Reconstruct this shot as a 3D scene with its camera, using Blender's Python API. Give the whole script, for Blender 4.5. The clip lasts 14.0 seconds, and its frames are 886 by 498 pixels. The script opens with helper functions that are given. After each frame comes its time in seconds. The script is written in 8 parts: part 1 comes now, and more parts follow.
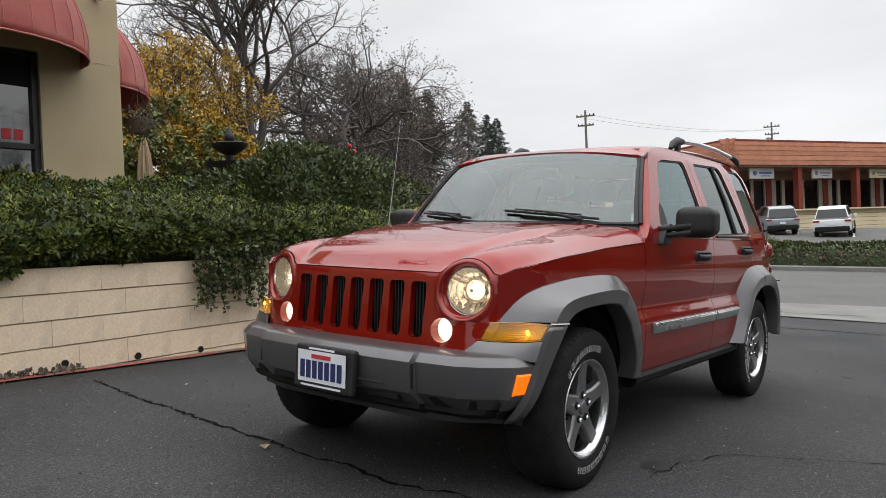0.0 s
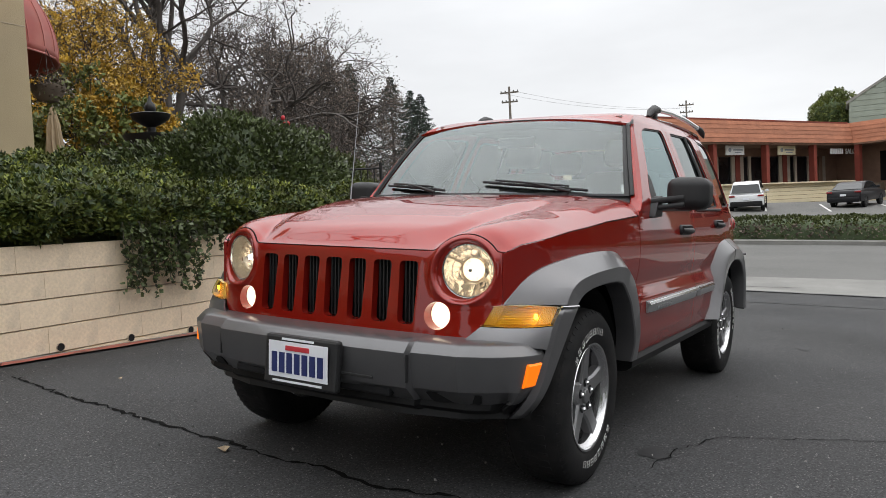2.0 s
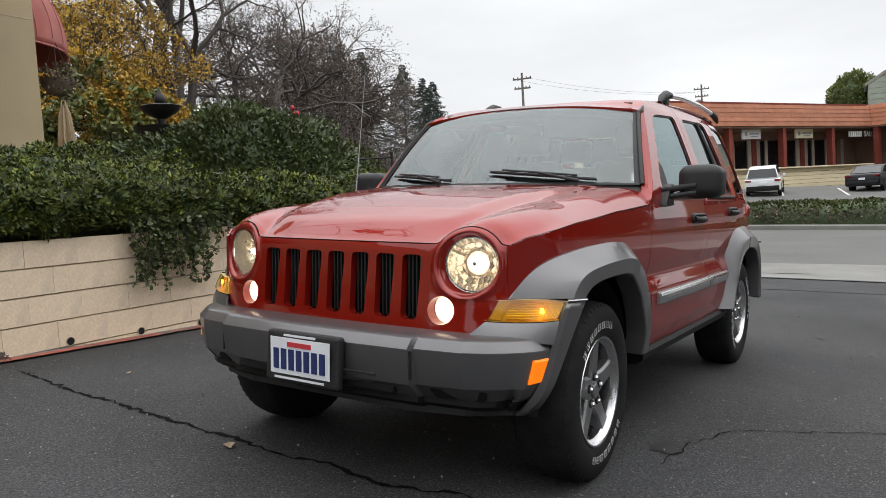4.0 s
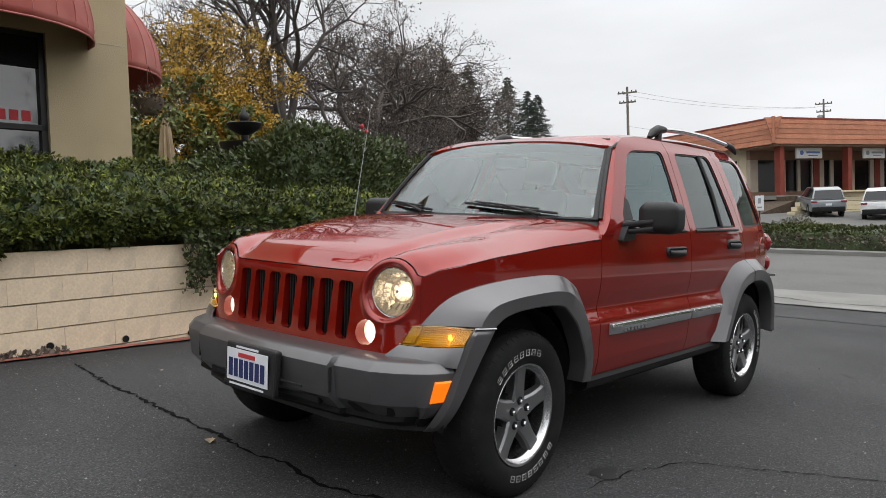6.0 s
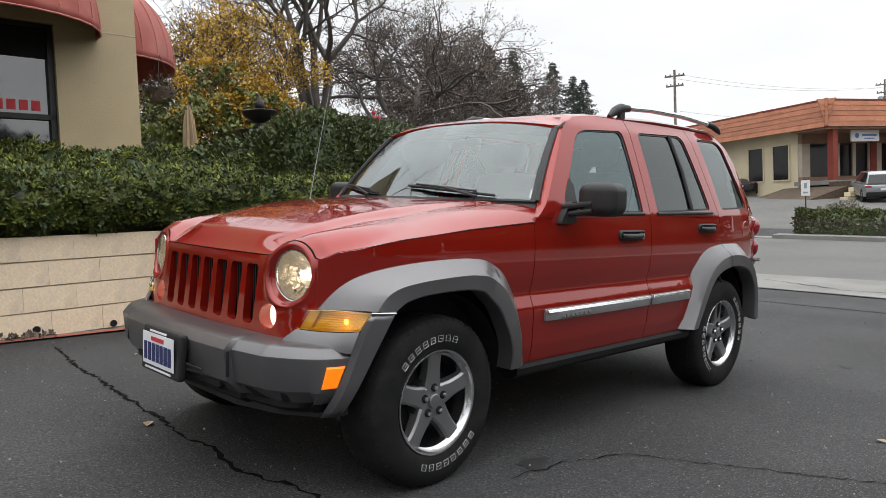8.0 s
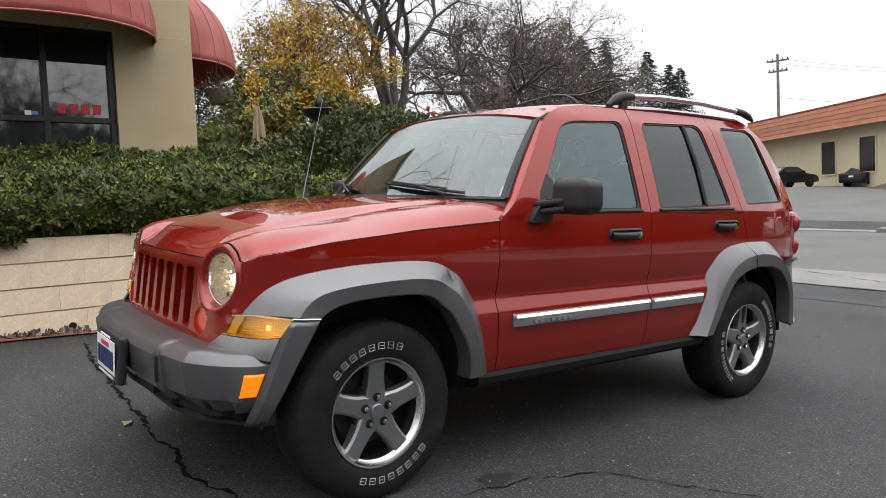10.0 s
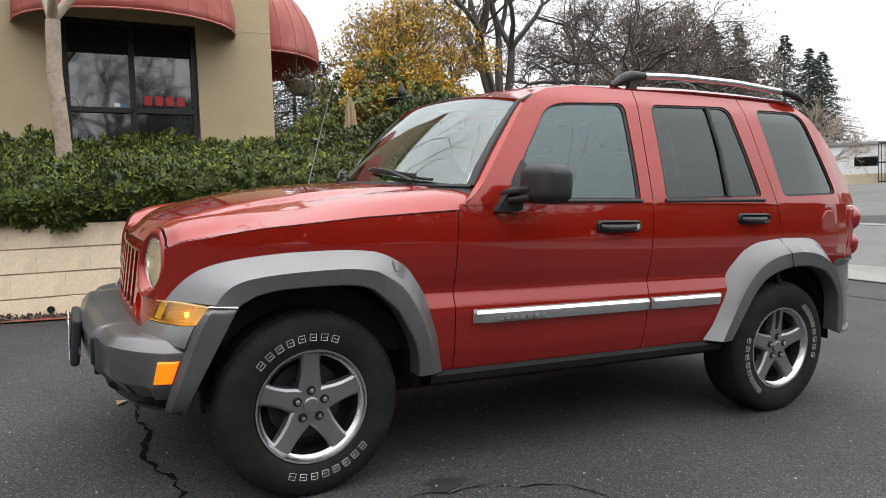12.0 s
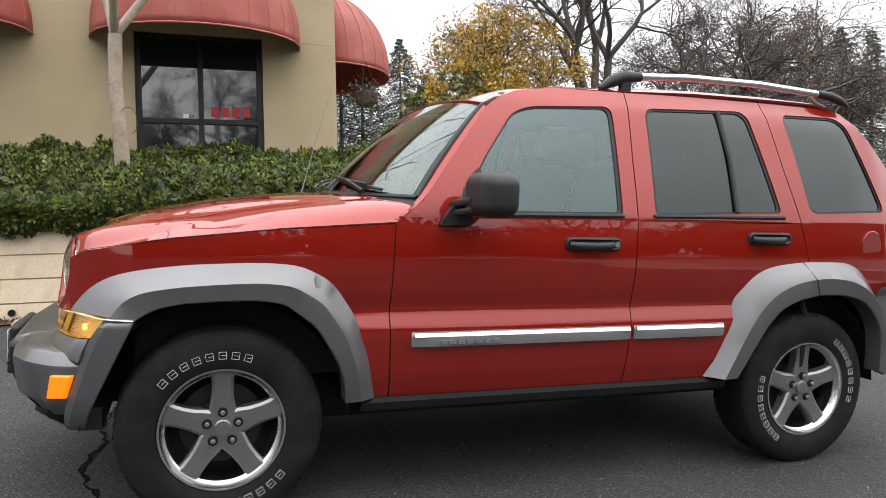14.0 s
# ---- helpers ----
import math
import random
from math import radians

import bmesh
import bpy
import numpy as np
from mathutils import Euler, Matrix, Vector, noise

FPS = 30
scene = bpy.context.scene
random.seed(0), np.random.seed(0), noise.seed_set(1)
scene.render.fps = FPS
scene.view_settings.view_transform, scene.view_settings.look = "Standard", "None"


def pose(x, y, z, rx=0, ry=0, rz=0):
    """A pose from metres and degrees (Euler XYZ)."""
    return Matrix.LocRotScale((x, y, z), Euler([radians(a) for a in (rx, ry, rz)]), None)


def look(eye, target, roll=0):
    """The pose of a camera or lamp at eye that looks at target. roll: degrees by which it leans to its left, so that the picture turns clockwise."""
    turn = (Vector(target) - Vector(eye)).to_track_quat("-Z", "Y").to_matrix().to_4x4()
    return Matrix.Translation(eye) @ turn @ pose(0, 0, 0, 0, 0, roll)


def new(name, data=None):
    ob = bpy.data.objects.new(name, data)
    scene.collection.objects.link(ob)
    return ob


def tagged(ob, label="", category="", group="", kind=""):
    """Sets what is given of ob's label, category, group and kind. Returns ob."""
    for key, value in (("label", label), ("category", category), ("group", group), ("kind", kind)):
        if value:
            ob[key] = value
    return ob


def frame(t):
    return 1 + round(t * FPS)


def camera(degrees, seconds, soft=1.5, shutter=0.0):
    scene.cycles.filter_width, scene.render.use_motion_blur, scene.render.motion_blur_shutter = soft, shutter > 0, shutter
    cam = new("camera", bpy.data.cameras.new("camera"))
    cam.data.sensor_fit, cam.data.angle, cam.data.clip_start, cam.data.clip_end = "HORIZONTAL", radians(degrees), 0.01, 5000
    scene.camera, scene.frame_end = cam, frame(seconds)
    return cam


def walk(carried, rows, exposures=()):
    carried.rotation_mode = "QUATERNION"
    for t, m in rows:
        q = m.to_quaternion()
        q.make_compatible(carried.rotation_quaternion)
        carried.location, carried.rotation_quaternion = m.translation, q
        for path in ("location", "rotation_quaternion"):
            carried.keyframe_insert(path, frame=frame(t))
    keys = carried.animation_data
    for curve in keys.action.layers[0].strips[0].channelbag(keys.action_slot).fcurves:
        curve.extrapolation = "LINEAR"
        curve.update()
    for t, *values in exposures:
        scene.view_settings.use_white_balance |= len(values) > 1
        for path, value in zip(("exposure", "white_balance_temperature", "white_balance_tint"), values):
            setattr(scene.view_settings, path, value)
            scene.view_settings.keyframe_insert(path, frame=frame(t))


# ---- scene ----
# The car park under the car falls towards the street and away from the wall.
# SLOPE turns the car's own frame (front axle at the origin, nose towards -x) into the level world.
SLOPE = Matrix(((0.99941, 0.00095, 0.03446, 0), (0.00095, 0.99848, -0.05519, 0), (-0.03446, 0.05519, 0.99788, 0), (0, 0, 0, 1)))
cam = camera(62.5, 14.0, 0.6)
PATH = [
    (0, (-2.98, -2.4, 1.113), (-1.412, -1.159, 1.082), 1.2),
    (0.5, (-2.975, -2.271, 1.109), (-1.36, -1.093, 1.052), 0.9),
    (1, (-2.985, -2.138, 1.115), (-1.315, -1.039, 1.042), 0.9),
    (1.5, (-2.953, -2.059, 1.101), (-1.265, -0.988, 1.023), 0.7),
    (2, (-2.853, -1.957, 1.094), (-1.163, -0.891, 1.004), 0.8),
    (2.5, (-2.788, -1.894, 1.092), (-1.101, -0.824, 0.988), -0.4),
    (3, (-2.779, -1.851, 1.083), (-1.084, -0.794, 0.979), -0.3),
    (3.2, (-2.777, -1.854, 1.083), (-1.084, -0.795, 0.973), -0.4),
    (5.3, (-2.76, -2.338, 1.181), (-1.187, -1.108, 1.066), 0.3),
    (5.5, (-2.698, -2.417, 1.188), (-1.147, -1.159, 1.082), -0.1),
    (6, (-2.572, -2.678, 1.215), (-1.079, -1.351, 1.117), 1.8),
    (6.5, (-2.493, -2.793, 1.201), (-1.015, -1.449, 1.103), 1.8),
    (7, (-2.361, -2.867, 1.199), (-0.883, -1.523, 1.098), 2.4),
    (7.5, (-2.218, -2.926, 1.21), (-0.772, -1.552, 1.066), 2.3),
    (8, (-2.106, -3.038, 1.205), (-0.707, -1.615, 1.07), 1.5),
    (8.2, (-2.044, -3.12, 1.199), (-0.684, -1.659, 1.078), 1.4),
    (10.3, (-1.409, -3.346, 1.239), (-0.257, -1.717, 1.096), 1.0),
    (10.5, (-1.331, -3.392, 1.216), (-0.224, -1.731, 1.091), 1.1),
    (11, (-1.166, -3.483, 1.226), (-0.14, -1.77, 1.101), 0.9),
    (11.5, (-1.001, -3.508, 1.206), (-0.017, -1.773, 1.061), 1.4),
    (12, (-0.824, -3.53, 1.224), (0.094, -1.763, 1.041), 1.2),
    (12.5, (-0.611, -3.568, 1.212), (0.239, -1.766, 1.04), 1.5),
    (13, (-0.409, -3.626, 1.224), (0.357, -1.786, 1.065), 1.5),
    (13.5, (-0.273, -3.614, 1.217), (0.441, -1.752, 1.071), 1.4),
    (14, (-0.1, -3.547, 1.231), (0.546, -1.661, 1.075), 1.9),
]
walk(cam, [(t, SLOPE @ look(eye, target, roll)) for t, eye, target, roll in PATH], [(0.0, 0.0), (3.0, 0.1), (5.5, 0.04), (6.5, 0.0), (7.2, 0.03), (7.6, 0.2), (8.2, 0.24), (10.5, 0.4), (11.0, 0.42), (12.0, 0.56), (14.0, 0.68)])


# ---- light: an overcast winter sky and a wide, faint sun ----
def make_world():
    world = bpy.data.worlds.new("overcast_sky")
    scene.world = world
    world.use_nodes = True
    nt = world.node_tree
    nt.nodes.clear()
    out = nt.nodes.new("ShaderNodeOutputWorld")
    bg = nt.nodes.new("ShaderNodeBackground")
    sky = nt.nodes.new("ShaderNodeTexSky")
    sky.sky_type, sky.sun_disc = "NISHITA", False
    sky.sun_elevation, sky.sun_rotation = radians(60), radians(145)
    sky.dust_density, sky.altitude = 6.0, 50
    gain = nt.nodes.new("ShaderNodeVectorMath")
    gain.operation = "SCALE"
    gain.inputs["Scale"].default_value = 0.10
    nt.links.new(sky.outputs[0], gain.inputs[0])
    co = nt.nodes.new("ShaderNodeTexCoord")
    sep = nt.nodes.new("ShaderNodeSeparateXYZ")
    nt.links.new(co.outputs["Generated"], sep.inputs[0])
    ramp = nt.nodes.new("ShaderNodeValToRGB")
    el = ramp.color_ramp.elements
    el[0].position, el[0].color = 0.0, (0.87, 0.885, 0.905, 1)
    el[1].position, el[1].color = 1.0, (2.55, 2.58, 2.62, 1)
    mid = el.new(0.35)
    mid.color = (0.97, 0.985, 1.01, 1)
    nt.links.new(sep.outputs["Z"], ramp.inputs[0])
    clouds = nt.nodes.new("ShaderNodeTexNoise")
    clouds.inputs["Scale"].default_value, clouds.inputs["Detail"].default_value = 2.2, 6
    stretch = nt.nodes.new("ShaderNodeMapping")
    stretch.inputs["Scale"].default_value = (1, 1, 3.5)
    nt.links.new(co.outputs["Generated"], stretch.inputs[0])
    nt.links.new(stretch.outputs[0], clouds.inputs["Vector"])
    soft = nt.nodes.new("ShaderNodeMapRange")
    soft.inputs["From Min"].default_value, soft.inputs["From Max"].default_value = 0.3, 0.7
    soft.inputs["To Min"].default_value, soft.inputs["To Max"].default_value = 0.88, 1.1
    nt.links.new(clouds.outputs[0], soft.inputs[0])
    shade = nt.nodes.new("ShaderNodeVectorMath")
    shade.operation = "SCALE"
    nt.links.new(ramp.outputs[0], shade.inputs[0])
    nt.links.new(soft.outputs[0], shade.inputs["Scale"])
    mix = nt.nodes.new("ShaderNodeMix")
    mix.data_type = "RGBA"
    mix.inputs[0].default_value = 0.92
    nt.links.new(gain.outputs[0], mix.inputs[6])
    nt.links.new(shade.outputs[0], mix.inputs[7])
    nt.links.new(mix.outputs[2], bg.inputs[0])
    nt.links.new(bg.outputs[0], out.inputs[0])


make_world()
sun = new("sun", bpy.data.lights.new("sun", "SUN"))
sun.data.energy, sun.data.angle, sun.data.color = 0.5, radians(130), (1.0, 0.97, 0.93)
sun.matrix_world = look((10, -14, 34), (0, 0, 0))


# ---- materials ----
def mat(name, color, rough=0.6, metal=0.0, vary=0.0, scale=8.0, fine=0.0, fine_scale=120.0, bump=0.0, bump_scale=60.0,
        stain=None, stain_scale=1.5, stain_amount=0.5, coat=0.0, rand=0.0, emit=0.0, spec=0.5, trans=0.0, ior=1.45, stretch=(1, 1, 1), back=0.0):
    """A surface with variation at two scales (vary, fine), stains of another colour, relief and, on pieces, a shift by chance."""
    m = bpy.data.materials.new(name)
    m.use_nodes = True
    nt = m.node_tree
    b = nt.nodes["Principled BSDF"]
    b.inputs["Roughness"].default_value, b.inputs["Metallic"].default_value = rough, metal
    b.inputs["Base Color"].default_value = (*color, 1)
    b.inputs["Coat Weight"].default_value, b.inputs["Coat Roughness"].default_value = coat, 0.03
    b.inputs["Specular IOR Level"].default_value = spec
    b.inputs["Transmission Weight"].default_value, b.inputs["IOR"].default_value = trans, ior
    if emit:
        b.inputs["Emission Color"].default_value, b.inputs["Emission Strength"].default_value = (*color, 1), emit
    co = nt.nodes.new("ShaderNodeTexCoord")
    mp = nt.nodes.new("ShaderNodeMapping")
    mp.inputs["Scale"].default_value = stretch
    nt.links.new(co.outputs["Object"], mp.inputs[0])

    def noise_at(s, detail=4.0):
        n = nt.nodes.new("ShaderNodeTexNoise")
        n.inputs["Scale"].default_value, n.inputs["Detail"].default_value = s, detail
        nt.links.new(mp.outputs[0], n.inputs["Vector"])
        return n.outputs[0]

    def ranged(sock, lo, hi, a=0.3, z=0.7):
        r = nt.nodes.new("ShaderNodeMapRange")
        r.inputs["From Min"].default_value, r.inputs["From Max"].default_value = a, z
        r.inputs["To Min"].default_value, r.inputs["To Max"].default_value = lo, hi
        nt.links.new(sock, r.inputs[0])
        return r.outputs[0]

    rgb = nt.nodes.new("ShaderNodeRGB")
    rgb.outputs[0].default_value = (*color, 1)
    colour = rgb.outputs[0]
    if stain:
        mx = nt.nodes.new("ShaderNodeMix")
        mx.data_type = "RGBA"
        nt.links.new(ranged(noise_at(stain_scale, 6), 0.0, stain_amount, 0.48, 0.68), mx.inputs[0])
        nt.links.new(colour, mx.inputs[6])
        mx.inputs[7].default_value = (*stain, 1)
        colour = mx.outputs[2]
    factors = []
    if vary:
        factors.append(ranged(noise_at(scale), 1 - vary, 1 + vary))
    if fine:
        factors.append(ranged(noise_at(fine_scale, 2), 1 - fine, 1 + fine))
    if rand:
        info = nt.nodes.new("ShaderNodeObjectInfo")
        factors.append(ranged(info.outputs["Random"], 1 - rand, 1 + rand, 0, 1))
        geo = nt.nodes.new("ShaderNodeNewGeometry")
        factors.append(ranged(geo.outputs["Random Per Island"], 1 - rand, 1 + rand, 0, 1))
    for f in factors:
        sc = nt.nodes.new("ShaderNodeVectorMath")
        sc.operation = "SCALE"
        nt.links.new(colour, sc.inputs[0])
        nt.links.new(f, sc.inputs["Scale"])
        colour = sc.outputs[0]
    if factors or stain:
        nt.links.new(colour, b.inputs["Base Color"])
    if bump:
        bp = nt.nodes.new("ShaderNodeBump")
        bp.inputs["Strength"].default_value, bp.inputs["Distance"].default_value = 1.0, bump
        nt.links.new(noise_at(bump_scale, 5), bp.inputs["Height"])
        nt.links.new(bp.outputs[0], b.inputs["Normal"])
    return m


ASPHALT = mat("asphalt", (0.038, 0.0382, 0.039), 0.82, vary=0.30, scale=0.7, spec=0.35, fine=0.55, fine_scale=90, bump=0.0028, bump_scale=130, stain=(0.035, 0.036, 0.038), stain_scale=0.45, stain_amount=0.7)
STREET = mat("street_asphalt", (0.115, 0.114, 0.108), 0.9, vary=0.12, scale=0.5, fine=0.2, fine_scale=60, bump=0.003, bump_scale=80)
CONCRETE = mat("concrete", (0.20, 0.197, 0.185), 0.9, vary=0.15, scale=1.2, fine=0.15, fine_scale=70, bump=0.002, bump_scale=60, rand=0.06)


def add_stones(m, scale, share, color):
    """Single pale stones of the aggregate, worn bare in the binder."""
    nt = m.node_tree
    b = nt.nodes["Principled BSDF"]
    was = b.inputs["Base Color"].links[0].from_socket
    co = nt.nodes.new("ShaderNodeTexCoord")
    vo = nt.nodes.new("ShaderNodeTexVoronoi")
    vo.inputs["Scale"].default_value = scale
    nt.links.new(co.outputs["Object"], vo.inputs["Vector"])
    sep = nt.nodes.new("ShaderNodeSeparateColor")
    nt.links.new(vo.outputs["Color"], sep.inputs[0])
    pick = nt.nodes.new("ShaderNodeMapRange")
    pick.inputs["From Min"].default_value, pick.inputs["From Max"].default_value = 1 - share, 1.0
    nt.links.new(sep.outputs[0], pick.inputs[0])
    core = nt.nodes.new("ShaderNodeMapRange")
    core.inputs["From Min"].default_value, core.inputs["From Max"].default_value = 0.45, 0.25
    nt.links.new(vo.outputs["Distance"], core.inputs[0])
    both = nt.nodes.new("ShaderNodeMath")
    both.operation = "MULTIPLY"
    nt.links.new(pick.outputs[0], both.inputs[0])
    nt.links.new(core.outputs[0], both.inputs[1])
    mx = nt.nodes.new("ShaderNodeMix")
    mx.data_type = "RGBA"
    nt.links.new(both.outputs[0], mx.inputs[0])
    nt.links.new(was, mx.inputs[6])
    mx.inputs[7].default_value = (*color, 1)
    nt.links.new(mx.outputs[2], b.inputs["Base Color"])


add_stones(ASPHALT, 120, 0.30, (0.19, 0.185, 0.175))
add_stones(STREET, 70, 0.30, (0.24, 0.235, 0.22))
TAR = mat("tar", (0.018, 0.018, 0.019), 0.7, vary=0.2, scale=8)
CRACK_DARK = mat("open_crack", (0.006, 0.006, 0.006), 0.95, spec=0.1, vary=0.2, scale=12)
BLOCK = mat("painted_block", (0.77, 0.63, 0.46), 0.85, vary=0.06, scale=3, fine=0.07, fine_scale=55, bump=0.004, bump_scale=45, stain=(0.42, 0.36, 0.28), stain_scale=2.3, stain_amount=0.55, rand=0.025)
MORTAR = mat("painted_mortar", (0.46, 0.385, 0.29), 0.9, vary=0.12, scale=6)
KERB_RED = mat("red_kerb_paint", (0.30, 0.085, 0.06), 0.8, vary=0.25, scale=9, fine=0.2, stain=(0.12, 0.10, 0.09), stain_scale=7, stain_amount=0.85)
SOIL = mat("soil", (0.09, 0.065, 0.045), 0.95, vary=0.3, scale=5, fine=0.3, bump=0.02, bump_scale=20)
STUCCO = mat("tan_stucco", (0.425, 0.345, 0.218), 0.9, vary=0.07, scale=1.4, fine=0.06, fine_scale=90, bump=0.003, bump_scale=70, stain=(0.42, 0.35, 0.24), stain_scale=0.8, stain_amount=0.4)
AWNING = mat("red_awning", (0.34, 0.075, 0.06), 0.6, vary=0.14, scale=2.5, fine=0.04, stain=(0.42, 0.16, 0.13), stain_scale=1.6, stain_amount=0.5)
AWNING_SEAM = mat("awning_seam", (0.42, 0.14, 0.12), 0.6, vary=0.1)
DARK_BRONZE = mat("dark_bronze_frame", (0.012, 0.011, 0.011), 0.45, vary=0.2)
# Set on sheets in slots, bores and wells, in place of their shade.
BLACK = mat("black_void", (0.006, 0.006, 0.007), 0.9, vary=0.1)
SIGN_RED = mat("red_sign_film", (0.45, 0.02, 0.03), 0.5, vary=0.1)
SIGN_WHITE = mat("white_sign", (0.75, 0.76, 0.76), 0.5, vary=0.05)
SIGN_CREAM = mat("cream_sign", (0.75, 0.70, 0.50), 0.5, vary=0.05)
SIGN_BLUE = mat("blue_print", (0.10, 0.20, 0.5), 0.5, vary=0.05)
SIGN_GREY = mat("grey_print", (0.28, 0.31, 0.34), 0.5, vary=0.05)
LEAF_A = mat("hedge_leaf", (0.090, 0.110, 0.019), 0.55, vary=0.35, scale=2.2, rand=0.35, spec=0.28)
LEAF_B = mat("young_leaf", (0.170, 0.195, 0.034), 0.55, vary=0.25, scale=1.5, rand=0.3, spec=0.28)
# Dark leaf; also set on hedge and bush cores as their inner shade.
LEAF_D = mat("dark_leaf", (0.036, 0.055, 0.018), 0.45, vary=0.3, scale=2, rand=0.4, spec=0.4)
LEAF_C = mat("camellia_leaf", (0.062, 0.082, 0.026), 0.42, vary=0.35, scale=2, rand=0.45, spec=0.45)
LEAF_Y = mat("yellow_leaf", (0.33, 0.205, 0.022), 0.6, vary=0.4, scale=0.8, rand=0.35)
LEAF_O = mat("olive_leaf", (0.10, 0.12, 0.03), 0.6, vary=0.3, scale=0.8, rand=0.35)
LEAF_BR = mat("brown_leaf", (0.125, 0.098, 0.078), 0.8, vary=0.3, scale=2, rand=0.4)
NEEDLE = mat("fir_needles", (0.042, 0.058, 0.042), 0.8, vary=0.3, scale=0.7, rand=0.4)
BARK = mat("bark", (0.046, 0.040, 0.036), 0.95, vary=0.3, scale=3, fine=0.3, fine_scale=40, bump=0.02, bump_scale=18)
BARK_PALE = mat("pale_bark", (0.36, 0.29, 0.23), 0.85, vary=0.15, scale=4, fine=0.12, fine_scale=30, bump=0.006, bump_scale=25, stain=(0.22, 0.17, 0.13), stain_scale=6)
TWIG = mat("twig", (0.070, 0.060, 0.054), 0.95, vary=0.25, scale=2)
TWIG_PALE = mat("pale_twig", (0.38, 0.31, 0.28), 0.9, vary=0.2, scale=2)
IRON = mat("black_iron", (0.012, 0.012, 0.013), 0.5, vary=0.2, scale=6, bump=0.002)
CANVAS = mat("tan_canvas", (0.36, 0.28, 0.18), 0.9, vary=0.12, scale=4, bump=0.004, bump_scale=20)
CLAY = mat("terracotta_tile", (0.34, 0.135, 0.075), 0.85, vary=0.15, scale=1.5, fine=0.12, fine_scale=9, rand=0.16)
MALL_WALL = mat("cream_block_wall", (0.60, 0.52, 0.36), 0.9, vary=0.08, scale=0.6)
MALL_RED = mat("red_painted_wood", (0.21, 0.042, 0.027), 0.8, vary=0.15, scale=1.5)
# Brown of soffits and recessed fronts, with the eave shade in the colour.
MALL_SHADE = mat("eave_shade_brown", (0.24, 0.145, 0.10), 0.9, vary=0.12, scale=1.5)
MALL_BAND = mat("pale_brown_trim", (0.42, 0.36, 0.29), 0.9, vary=0.1, scale=1.5)
SIDING = mat("grey_green_siding", (0.19, 0.22, 0.20), 0.8, vary=0.1, scale=1.0, rand=0.08)
POLE_WOOD = mat("weathered_pole", (0.15, 0.135, 0.12), 0.95, vary=0.25, scale=3)
WIRE = mat("wire", (0.05, 0.05, 0.055), 0.7)
WHITE_PAINT = mat("white_line_paint", (0.6, 0.6, 0.58), 0.8, vary=0.2, scale=5)


# ---- mesh helpers ----
def part(name, bm, material, parent=None, label="", smooth=False, m=None):
    """One bmesh as one mesh object, under a thing or a part."""
    me = bpy.data.meshes.new(name)
    bm.to_mesh(me)
    bm.free()
    me.materials.append(material)
    if smooth:
        me.polygons.foreach_set("use_smooth", [True] * len(me.polygons))
        me.set_sharp_from_angle(angle=radians(smooth if smooth is not True else 40))
    ob = new(name, me)
    if parent is not None:
        ob.parent = parent
    if m is not None:
        ob.matrix_basis = m
    if label:
        ob["label"] = label
    return ob


def from_arrays(name, verts, faces, material, parent=None, label="", smooth=False):
    me = bpy.data.meshes.new(name)
    me.from_pydata([tuple(v) for v in verts], [], [tuple(f) for f in faces])
    me.materials.append(material)
    if smooth:
        me.polygons.foreach_set("use_smooth", [True] * len(me.polygons))
        me.set_sharp_from_angle(angle=radians(smooth if smooth is not True else 40))
    ob = new(name, me)
    if parent is not None:
        ob.parent = parent
    if label:
        ob["label"] = label
    return ob


def empty(name, m=None, label="", category="", group="", kind=""):
    ob = new(name)
    if m is not None:
        ob.matrix_basis = m
    return tagged(ob, label, category, group, kind)


def box(bm, x0, x1, y0, y1, z0, z1, bevel=0.0, m=None):
    r = bmesh.ops.create_cube(bm, size=1.0)
    vs = r["verts"]
    bmesh.ops.scale(bm, vec=(x1 - x0, y1 - y0, z1 - z0), verts=vs)
    bmesh.ops.translate(bm, vec=((x0 + x1) / 2, (y0 + y1) / 2, (z0 + z1) / 2), verts=vs)
    if bevel:
        es = list({e for v in vs for e in v.link_edges})
        r = bmesh.ops.bevel(bm, geom=es, offset=bevel, segments=2, affect="EDGES", profile=0.5)
        vs = list({v for f in r["faces"] for v in f.verts} | {v for v in vs if v.is_valid})
    if m is not None:
        bmesh.ops.transform(bm, matrix=m, verts=[v for v in vs if v.is_valid])
    return bm


def boxed(x0, x1, y0, y1, z0, z1, bevel=0.0, m=None):
    return box(bmesh.new(), x0, x1, y0, y1, z0, z1, bevel, m)


def tube(bm, pts, radii, sides=8, cap=True):
    """A round bar along a line of points."""
    pts = [Vector(p) for p in pts]
    if not hasattr(radii, "__len__"):
        radii = [radii] * len(pts)
    rings = []
    up = Vector((0, 0, 1))
    for i, p in enumerate(pts):
        d = (pts[min(i + 1, len(pts) - 1)] - pts[max(i - 1, 0)]).normalized()
        a = d.cross(up)
        if a.length < 0.05:
            a = d.cross(Vector((1, 0, 0)))
        a.normalize()
        b = d.cross(a).normalized()
        rings.append([bm.verts.new(p + radii[i] * (math.cos(2 * math.pi * k / sides) * a + math.sin(2 * math.pi * k / sides) * b)) for k in range(sides)])
    for r0, r1 in zip(rings, rings[1:]):
        for k in range(sides):
            bm.faces.new((r0[k], r0[(k + 1) % sides], r1[(k + 1) % sides], r1[k]))
    if cap:
        bm.faces.new(rings[0][::-1])
        bm.faces.new(rings[-1])
    return bm


